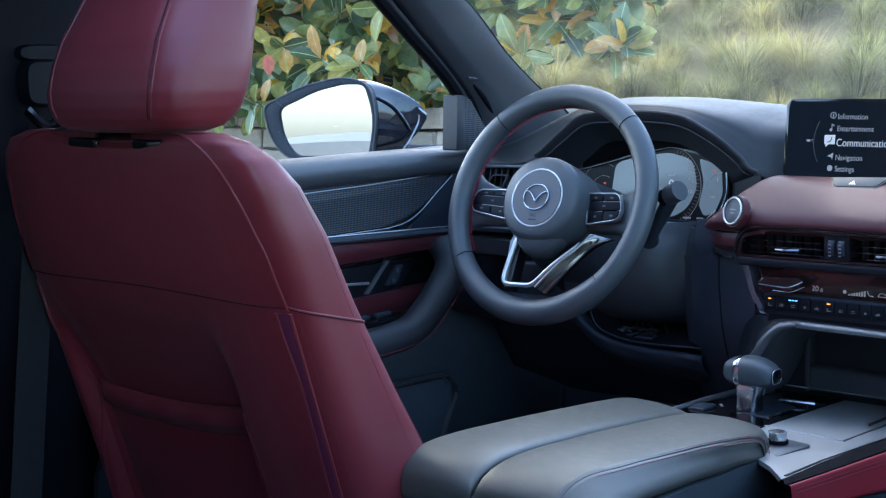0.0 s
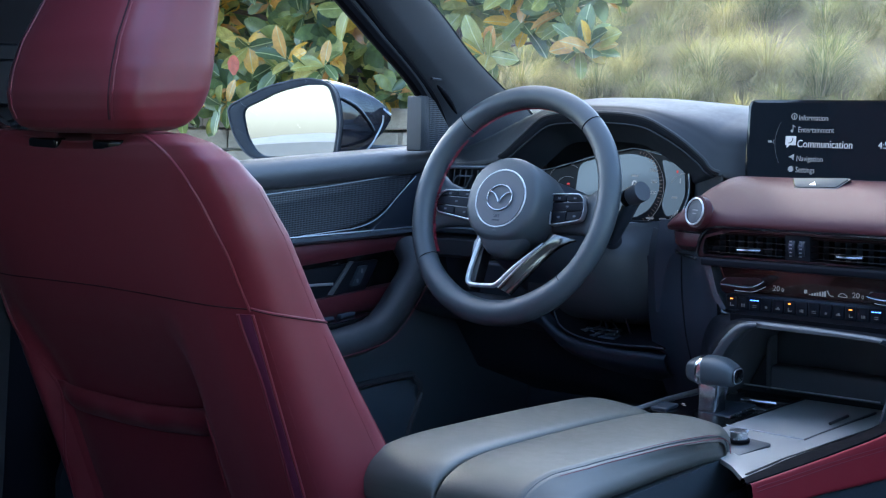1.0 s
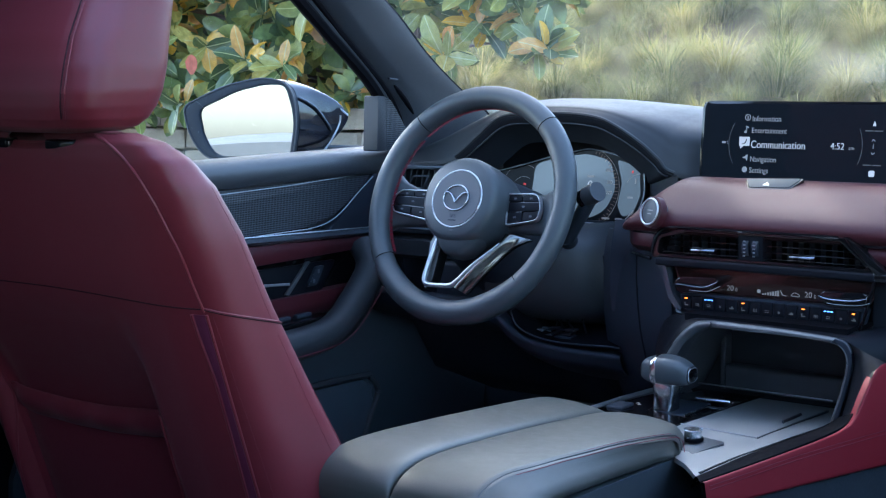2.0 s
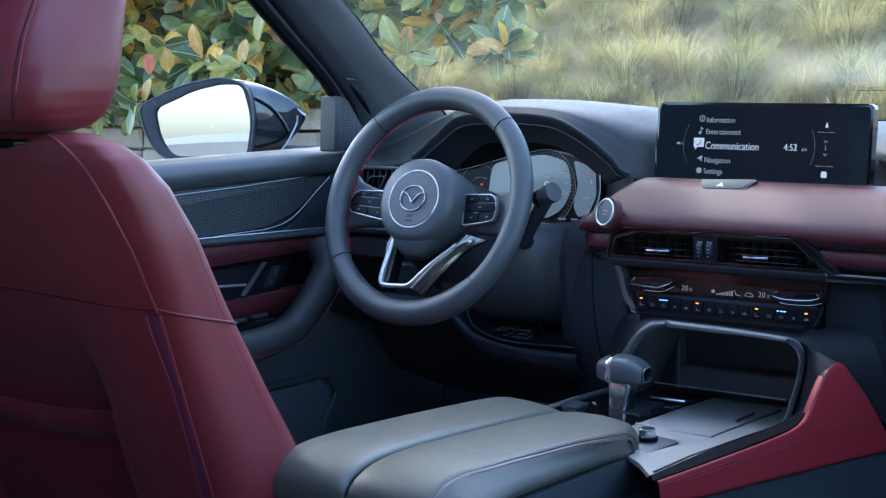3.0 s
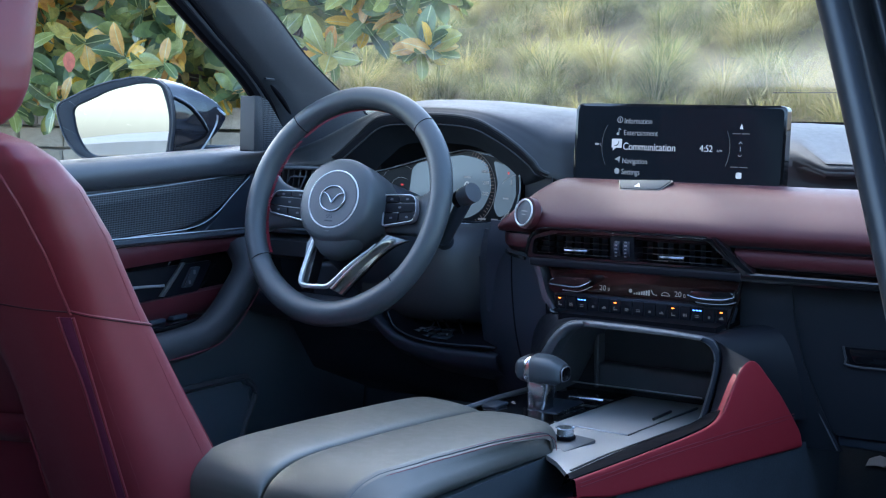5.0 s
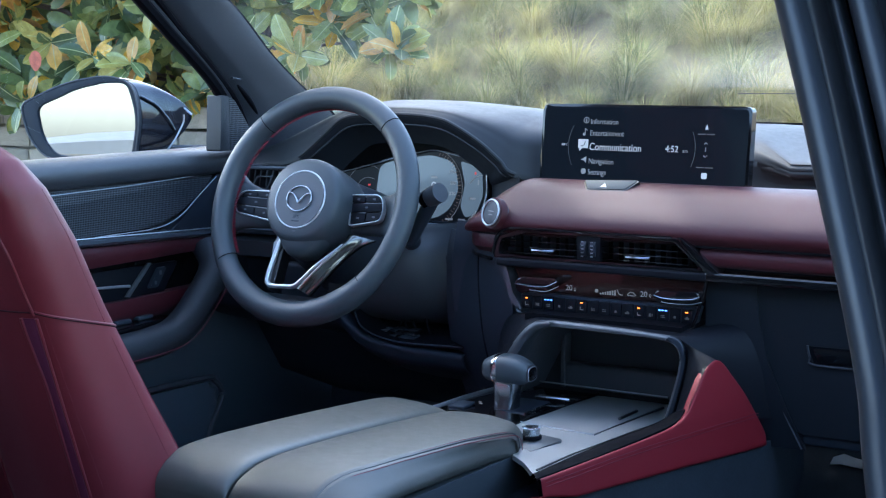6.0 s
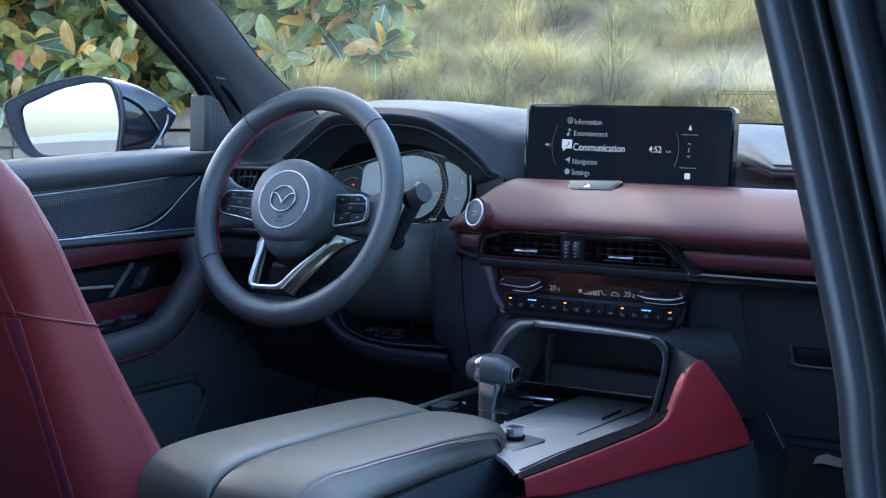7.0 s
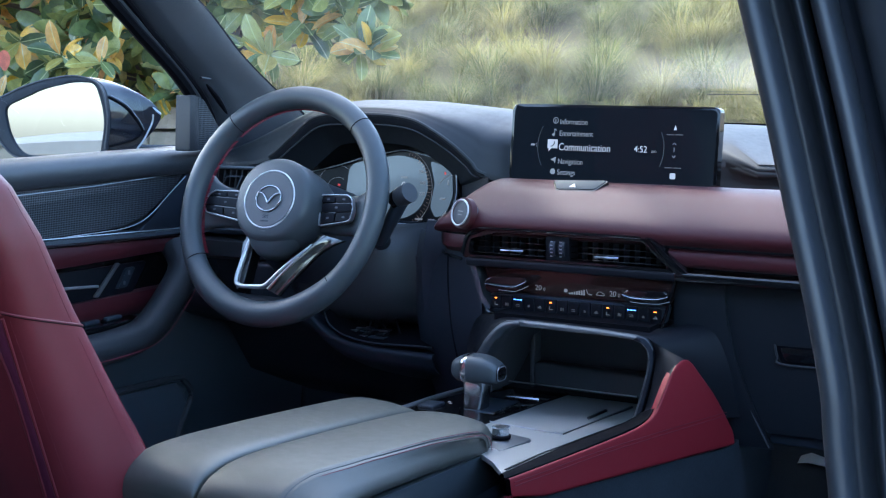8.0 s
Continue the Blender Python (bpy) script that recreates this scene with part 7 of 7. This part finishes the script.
    for (x0, y0, z0), (x1, y1, z1), n in (((0.113, -0.104, 0.7808), (0.117, 0.120, 0.7685), 54), ((0.131, -0.300, 0.7885), (0.133, -0.206, 0.7845), 24), ((0.133, -0.206, 0.7845), (0.147, -0.069, 0.7798), 34), ((0.147, -0.069, 0.7798), (0.154, 0.035, 0.7735), 26)):
        bms = []
        for k in range(n):
            u = k / (n - 1)
            x, y, z = x0 + (x1 - x0) * u, y0 + (y1 - y0) * u, z0 + (z1 - z0) * u
            bms.append(box(x - 0.0016, y, z - 0.002, x + 0.0016, y + 0.0022, z + 0.0006))
        part("serrated_edge", join(*bms), DARK_CHROME, th, "serrated dark metal edge")
    part("lid_pull", tube([(0.105, -0.004, 0.7785), (0.104, 0.057, 0.7755)], 0.0022, 8), DARK_CHROME, th)
    # control knob in its recess
    part("knob_plate", slab(rounded([(0.036, -0.235), (0.086, -0.235), (0.097, -0.160), (0.045, -0.150)], 0.006), 0.006, Matrix.Translation((0, 0, 0.7864)), 0.001), KNOB_PLATE, th, "grey metal knob plate")
    kn = thing("control_knob", "small knurled bright metal rotary knob", "rotary knob", (0.058, -0.178, 0.789))
    part("base", disc(0.0128, 0.004, Matrix.Translation((0.062, -0.178, 0.7915)), 28, 0.001), DARK_PIT, kn)
    n = 36
    part("cap", slab([((0.0101 if k % 2 else 0.0105) * math.cos(math.tau * k / (2 * n)), (0.0101 if k % 2 else 0.0105) * math.sin(math.tau * k / (2 * n))) for k in range(2 * n)], 0.0100, Matrix.Translation((0.062, -0.178, 0.8015)), 0.0028, 3), CHROME, kn, "bright knurled cap")
    # black rail and the leather flanks
    along = Vector((0.3134, 0.9496, -0.005)).normalized()
    face = Vector((0.934, -0.307, 0.183)).normalized()
    rise = face.cross(along).normalized()
    origin = Vector((0.158, -0.350, 0.757))
    fm = Matrix((along, rise, face)).transposed().to_4x4()
    fm.translation = origin
    # outline along the console and up the flank
    top = [(0.007, 0.036), (0.065, 0.0400), (0.1325, 0.0450), (0.2041, 0.0511), (0.2451, 0.0570), (0.2676, 0.0672), (0.2898, 0.0913), (0.3082, 0.1108), (0.3223, 0.1205), (0.3353, 0.1233), (0.347, 0.1185), (0.3622, 0.1006), (0.3812, 0.0774), (0.3993, 0.0482), (0.4144, 0.0206), (0.4200, 0.006), (0.4165, 0.0005)]
    bottom = [(0.3722, 0.0010), (0.2592, 0.0030), (0.1553, 0.0045), (0.059, 0.0055), (0.019, 0.0133)]
    crest, foot = smooth_path_n(top, 6), [(0.0, 0.0150)] + [(p[0], p[1]) for p in bottom[::-1]] + [(0.4165, 0.0005)]
    crest = sorted((float(p[0]), float(p[1])) for p in crest if p[0] < 0.4165)
    pad = []
    for u in np.linspace(0, 1, 90):
        al = 0.007 + (0.4165 - 0.007) * (1 - (1 - u) ** 1.35)
        hi, lo = float(np.interp(al, [p[0] for p in crest], [p[1] for p in crest])), float(np.interp(al, [p[0] for p in foot], [p[1] for p in foot]))
        hi = max(hi, lo + 0.002)
        row = [fm @ Vector((al, lo, -0.016))]
        for v in (0.0, 0.01, 0.03, 0.10, 0.25, 0.4, 0.55, 0.7, 0.85, 0.95, 0.98, 0.993, 1.0):
            near = min(v, 1 - v) * (hi - lo)
            ends = min(1.0, (al - 0.003) / 0.006, (0.4195 - al) / 0.006)
            row.append(fm @ Vector((al, lo + (hi - lo) * v, 0.004 - 0.002 * (1 - min(1.0, near / 0.0016)) ** 2 - 0.004 * (1 - ends) ** 2)))
        row.append(fm @ Vector((al, hi - 0.004, -0.010)))
        pad.append(row)
    part("leather_flank", sheet(pad), RED_FLANK, th, "dark red leather console flank", angle=75)
    for d in (0.0, 0.0042):
        ln = smooth_path([fm @ Vector((a, b + d, 0.0042)) for a, b in ((0.4055, 0.0405), (0.345, 0.0395), (0.2444, 0.0375), (0.151, 0.0345), (0.0635, 0.0290), (0.0132, 0.0262))], 6)
        part("flank_seam", tube(ln, 0.0005, 5), STITCH, th)
    rail = []
    for (x, y, z), (a, b) in zip(((0.136, -0.325, 0.789), (0.137, -0.206, 0.7848), (0.150, -0.069, 0.780), (0.158, 0.0, 0.776)), ((0.007, 0.036), (0.1325, 0.0450), (0.2451, 0.0570), (0.2720, 0.0715))):
        q = fm @ Vector((a, b, -0.004))
        p = Vector((x, y, z))
        rail.append([p + Vector((-0.004, 0, -0.012)), p, p * 0.75 + q * 0.25 + Vector((0, 0, 0.003)), p * 0.4 + q * 0.6 + Vector((0, 0, 0.004)), q, q + Vector((0.004, 0, -0.02))])
    part("deck_rail", sheet([[Vector(v) for v in np.reshape(r, (-1, 3))] for r in smooth_path_n([np.array([c for v in r for c in v]) for r in rail], 5)], 0.0), DARK_PIT, th, "black deck rail")
    leg = smooth_path([(0.160, 0.0, 0.778), (0.177, 0.003, 0.787), (0.185, 0.004, 0.812), (0.190, 0.004, 0.835), (0.195, 0.004, 0.865), (0.193, 0.004, 0.880), (0.185, 0.004, 0.892)], 5)
    ridge = smooth_path([fm @ Vector((a, b + 0.0005, 0.0022)) for a, b in ((0.268, 0.0660), (0.2800, 0.0800), (0.2898, 0.0905), (0.3000, 0.1015), (0.3082, 0.1095), (0.3223, 0.1190), (0.3353, 0.1225))], 5)
    part("flank_band", sheet([[p + (q - p) * u + Vector((0, -0.0035 * math.sin(math.pi * u), 0.001)) for u in np.linspace(0, 1, 7)] for p, q in zip(leg, ridge)]), SURROUND_BLACK, th, "smooth black band beside the leather flank", angle=70)
    Lw = [fm @ Vector((a, b, -0.004)) for a, b in ((-0.01, 0.01), (0.10, 0.004), (0.206, 0.003), (0.313, 0.001), (0.412, 0.0))]
    Lw += [Lw[-1] + Vector((0.004, 0.05, 0)), Lw[-1] + Vector((-0.004, 0.12, 0)), Lw[-1] + Vector((-0.03, 0.30, 0))]
    part("flank_carpet", sheet([[(p.x + d * 0.03, p.y, p.z - d) for d in (0.0, 0.08, 0.2, 0.32)] for p in Lw], 0.004, (1, 0, 0)), CARPET, th, "dark carpeted console side")


console_details()


def glovebox():
    th = thing("glovebox", "closed black glovebox with a recessed handle", "glovebox", (0.45, 0.08, 0.87))
    fm = frame_of("xz", (0, 0.078, 0))
    part("lid", slab(rounded([(0.2565, 0.962), (0.700, 0.965), (0.700, 0.770), (0.322, 0.768), (0.277, 0.852), (0.2595, 0.92)], [0.004, 0.004, 0.004, 0.004, 0.03, 0.03]), 0.03, fm, 0.004, 3), GLOVE_BLACK, th, "black glovebox lid")
    part("handle_recess", slab(rounded([(0.331, 0.886), (0.45, 0.888), (0.45, 0.864), (0.341, 0.862)], 0.004), 0.002, frame_of("xz", (0, 0.0765, 0))), DARK_PIT, th)
    part("handle", slab(rounded([(0.337, 0.884), (0.448, 0.885), (0.446, 0.868), (0.346, 0.866)], 0.004), 0.003, frame_of("xz", (0, 0.0755, 0)), 0.001), GLOSS_BLACK, th, "gloss black handle")
    part("handle_edge", tube(smooth_path([(0.331, 0.076, 0.887), (0.335, 0.075, 0.872), (0.345, 0.0745, 0.862), (0.45, 0.0745, 0.864)], 5), 0.0016, 6), SOFT_BLACK, th)
    part("joint", tube(smooth_path([(0.2555, 0.076, 0.963), (0.262, 0.073, 0.915), (0.276, 0.073, 0.85), (0.300, 0.075, 0.80), (0.327, 0.078, 0.748)], 6), 0.0011, 6), GREY_TRIM, dash)
    part("lower_filler", box(0.325, 0.085, 0.752, 0.72, 0.12, 0.766, 0.004), HARD_BLACK, dash)
    # panel between centre stack and glovebox
    part("stack_flank", sheet([[(0.195, y, z), (0.225, y - 0.002, z), (0.262 + k, y + 0.002, z)] for y, z, k in ((0.070, 0.966, 0.0), (0.070, 0.92, 0.004), (0.070, 0.86, 0.018), (0.072, 0.80, 0.044), (0.078, 0.746, 0.07))], 0.006, (0, -1, 0)), GLOVE_BLACK, dash)
    pp = thing("paper_scrap", "small crumpled white paper on the carpet", "paper", (0.304, 0.385, 0.648))
    part("sheet", sheet([[(0.288 + 0.016 * i, 0.372 + 0.010 * j, 0.6475 + 0.003 * j + (0.0, 0.007, 0.003, 0.001)[i] * (0.4 + 0.3 * j)) for i in range(4)] for j in range(3)], 0.001), PAPER, pp)


glovebox()


# ---- planting ----
def leaf_verts(length, width, curl, fold):
    """A pointed oval leaf along local y, a ring of rows with a folded midrib."""
    rows = []
    for t, w in ((0.0, 0.07), (0.10, 0.30), (0.30, 0.76), (0.55, 1.0), (0.76, 0.90), (0.91, 0.55), (1.0, 0.06)):
        z = -curl * t * t * length
        rows.append([(-w * width / 2, t * length, z + fold * w * width), (0, t * length, z), (w * width / 2, t * length, z + fold * w * width)])
    return rows


def leaf_mesh(rnd, length):
    rows = leaf_verts(length, length * rnd.uniform(0.43, 0.54), rnd.uniform(0.0, 0.35), rnd.uniform(0.08, 0.26))
    faces = []
    for a in range(len(rows) - 1):
        o = a * 3
        faces += [(o, o + 1, o + 4, o + 3), (o + 1, o + 2, o + 5, o + 4)]
    return [p for r in rows for p in r], faces


def magnolia(name, label, at, regions, seed, lean, sun_gaps=()):
    """A magnolia: trunk, limbs, near leaves one by one, and the rest of the crown as one mass of leaves.
    regions: (x0, x1, y0, y1, z0, z1, twigs, how many leaves stand singly)."""
    rnd = random.Random(seed)
    th = thing(name, label, "shrub", at)
    off = Vector(at)
    shared = []
    for k in range(8):
        v, f = leaf_mesh(rnd, 0.155)
        me = bpy.data.meshes.new("leaf")
        me.from_pydata(v, [], f)
        me.materials.append(LEAF_SINGLE)
        for q in me.polygons:
            q.use_smooth = True
        shared.append(me)
    verts, faces, stems = [], [], []
    for x0, x1, y0, y1, z0, z1, twigs, singles in regions:
        for i in range(twigs):
            tip = Vector((rnd.uniform(x0, x1), rnd.uniform(y0, y1), rnd.uniform(z0, z1)))
            aim = Vector((rnd.uniform(-0.5, 1.1), rnd.uniform(-1.3, 0.1), rnd.uniform(-0.5, 0.9))).normalized()
            if any(((tip - p) - (tip - p).dot(d) * d).length < r for p, d, r in sun_gaps):
                continue
            stems.append((tip, aim))
            k = rnd.randint(6, 9)
            q = aim.to_track_quat("Z", "Y").to_matrix().to_4x4()
            for j in range(k):
                L = rnd.uniform(0.10, 0.185)
                m = Matrix.Translation(tip - aim * rnd.uniform(0, 0.06)) @ q @ pose(0, 0, 0, 0, 0, 360 * j / k + rnd.uniform(-25, 25)) @ pose(0, 0, 0, rnd.uniform(-15, 55), rnd.uniform(-25, 25))
                if singles > 0:
                    singles -= 1
                    ob = new("leaf", rnd.choice(shared))
                    ob.parent = th
                    ob.matrix_basis = Matrix.Translation(-off) @ m @ Matrix.Diagonal((L / 0.155, L / 0.155, L / 0.155, 1))
                    continue
                v, f = leaf_mesh(rnd, L)
                b = len(verts)
                verts.extend(tuple(m @ Vector(p) - off) for p in v)
                faces.extend(tuple(b + c for c in g) for g in f)
    me = bpy.data.meshes.new("crown")
    me.from_pydata(verts, [], faces)
    me.materials.append(LEAF)
    for q in me.polygons:
        q.use_smooth = True
    ob = new("crown", me)
    ob.parent = th
    ob["kind"] = "stuff"
    trunk = smooth_path([off, off + Vector((0.1, 0.05, 0.6)), off + Vector((lean * 0.3, -0.1, 1.5)), off + Vector((lean * 0.5, -0.5, 2.8)), off + Vector((lean * 0.4, -1.0, 4.2))], 6)
    part("trunk", tube(trunk, [0.07 - 0.055 * i / (len(trunk) - 1) for i in range(len(trunk))], 8), BARK, th)
    for tip, aim in stems[::7]:
        base = trunk[min(len(trunk) - 1, max(3, int((tip.z - at[2]) / 4.2 * len(trunk)) - 4))]
        mid = (base + tip) / 2 + Vector((0, 0, 0.12))
        part("branch", tube(smooth_path([base, mid, tip], 4), [0.014 - 0.0012 * i for i in range(9)], 5), BARK, th)
    return th


# Last region: an unseen high crown added to keep sun off the car.
shrub = magnolia("magnolia_shrub", "glossy green magnolia with yellow and brown leaves behind the wall, plus an unseen crown shading the car", (-4.6, 4.75, 0.85),
                 # The hole cut along the sun's direction lets sun onto the dash top.
                 [(-5.9, -3.05, 3.28, 3.60, 1.05, 1.75, 40, 290), (-6.6, -3.75, 3.5, 4.7, 0.98, 2.6, 620, 0), (-6.4, -2.6, 0.5, 4.6, 3.4, 6.6, 1700, 0)], 3, -0.6, [(Vector((0.42, 0.40, 1.12)), SUN_DIR, 0.26)])
part("red_leaf", sheet([[Vector((-4.46, 3.26, 1.225)) + Vector((u * 0.05, -0.02 * v, v)) for u in us] for v, us in ((0.0, (-0.2, 0.0, 0.2)), (0.03, (-0.75, 0.0, 0.75)), (0.065, (-0.9, 0.0, 0.9)), (0.09, (-0.5, 0.05, 0.6)), (0.10, (-0.1, 0.05, 0.2)))], 0.001, (0, -1, 0)), RED_LEAF, shrub, "single red leaf")
magnolia("magnolia_shrub", "glossy green magnolia bough with tan leaf undersides", (-4.45, 4.9, 0.85),
         [(-2.42, -2.31, 3.28, 3.36, 1.31, 1.38, 3, 24), (-2.86, -2.78, 3.2, 3.3, 1.26, 1.30, 2, 16), (-2.95, -2.46, 3.2, 3.5, 1.37, 1.75, 14, 100), (-3.7, -2.75, 3.5, 4.3, 1.50, 2.3, 110, 0)], 8, 0.3)


def grass_clump(seed, mat, blades=950):
    r = random.Random(seed)
    verts, faces = [], []
    for i in range(blades):
        a, r0 = r.uniform(0, math.tau), r.uniform(0, 0.07)
        L, w = r.uniform(0.18, 0.44), r.uniform(0.0006, 0.0014)
        lean, droop = r.uniform(0.05, 0.9), r.uniform(0.7, 2.6)
        d = Vector((math.cos(a), math.sin(a), 0))
        s = Vector((-d.y, d.x, 0))
        p = d * r0
        ang = lean
        b = len(verts)
        n = 3
        for k in range(n + 1):
            ww = w * (1 - 0.9 * (k / n) ** 2)
            verts += [tuple(p - s * ww), tuple(p + s * ww)]
            p = p + (d * math.sin(ang) + Vector((0, 0, 1)) * math.cos(ang)) * (L / n)
            ang += droop / n * 1.3
        for k in range(n):
            o = b + 2 * k
            faces.append((o, o + 1, o + 3, o + 2))
    me = bpy.data.meshes.new("grass_clump")
    me.from_pydata(verts, [], faces)
    me.materials.append(mat)
    for p in me.polygons:
        p.use_smooth = True
    return me


clump_meshes = [grass_clump(40 + i, STRAW if i % 3 == 1 else BLADE) for i in range(9)]
rnd = random.Random(5)
row_y = 4.55
while row_y < 13:
    x = 0.82 - 1.25 * (row_y + 1.67) if row_y < 8 else 0.82 - 0.8 * (row_y + 1.67)
    while x < 0.82 - 0.20 * (row_y + 1.67):
        px, py = x + rnd.uniform(-0.12, 0.12), row_y + rnd.uniform(-0.15, 0.15)
        k = rnd.randrange(9)
        ob = new("grass_clump", clump_meshes[k])
        sc = rnd.uniform(0.80, 1.40) * (1.0 + 0.03 * (row_y - 5))
        ob.matrix_world = Matrix.Translation((px, py, bank_height(px, py) - 0.02)) @ pose(0, 0, 0, rnd.uniform(-6, 6), rnd.uniform(-6, 6), rnd.uniform(0, 360)) @ Matrix.Diagonal((sc, sc, sc, 1))
        tagged(ob, "arching clump of straw yellow ornamental grass" if k % 3 == 1 else "arching clump of green ornamental grass", "grass clump", "ornamental grasses on the bank", "stuff")
        x += rnd.uniform(0.34, 0.58)
    row_y += 0.29 + 0.02 * (row_y - 4.5)


def stone_wall():
    th = thing("wall_stone", "grey rough stone block retaining wall", "stone wall", (-3.0, 4.2, 0.0), kind="structure")
    part("core", box(-14, 4.03, 0.0, 12, 4.4, 0.90), MORTAR, th)
    r = random.Random(2)
    shared = []
    for k in range(8):
        bm = box(-0.5, -0.5, -0.5, 0.5, 0.5, 0.5)
        bmesh.ops.bevel(bm, geom=bm.edges[:], offset=0.06, segments=1, affect="EDGES")
        for v in bm.verts:
            v.co += Vector((r.uniform(-0.02, 0.02), r.uniform(-0.04, 0.04), r.uniform(-0.04, 0.04)))
        me = bpy.data.meshes.new("stone")
        bm.to_mesh(me)
        bm.free()
        me.materials.append(STONE)
        shared.append(me)
    z = 0.16
    while z < 0.97:
        h = 0.125
        x = -8.0 + r.uniform(0, 0.3)
        while x < -0.5:
            w = r.uniform(0.22, 0.42)
            if z > 0.88 and x > -2.3:
                break
            ob = new("stone", r.choice(shared))
            ob.parent = th
            ob.location = Vector((x + w / 2, 4.04 + r.uniform(-0.012, 0.012), z + h / 2)) - th.location
            ob.scale = (w - 0.012, 0.16, h - 0.012)
            x += w
        z += h


stone_wall()
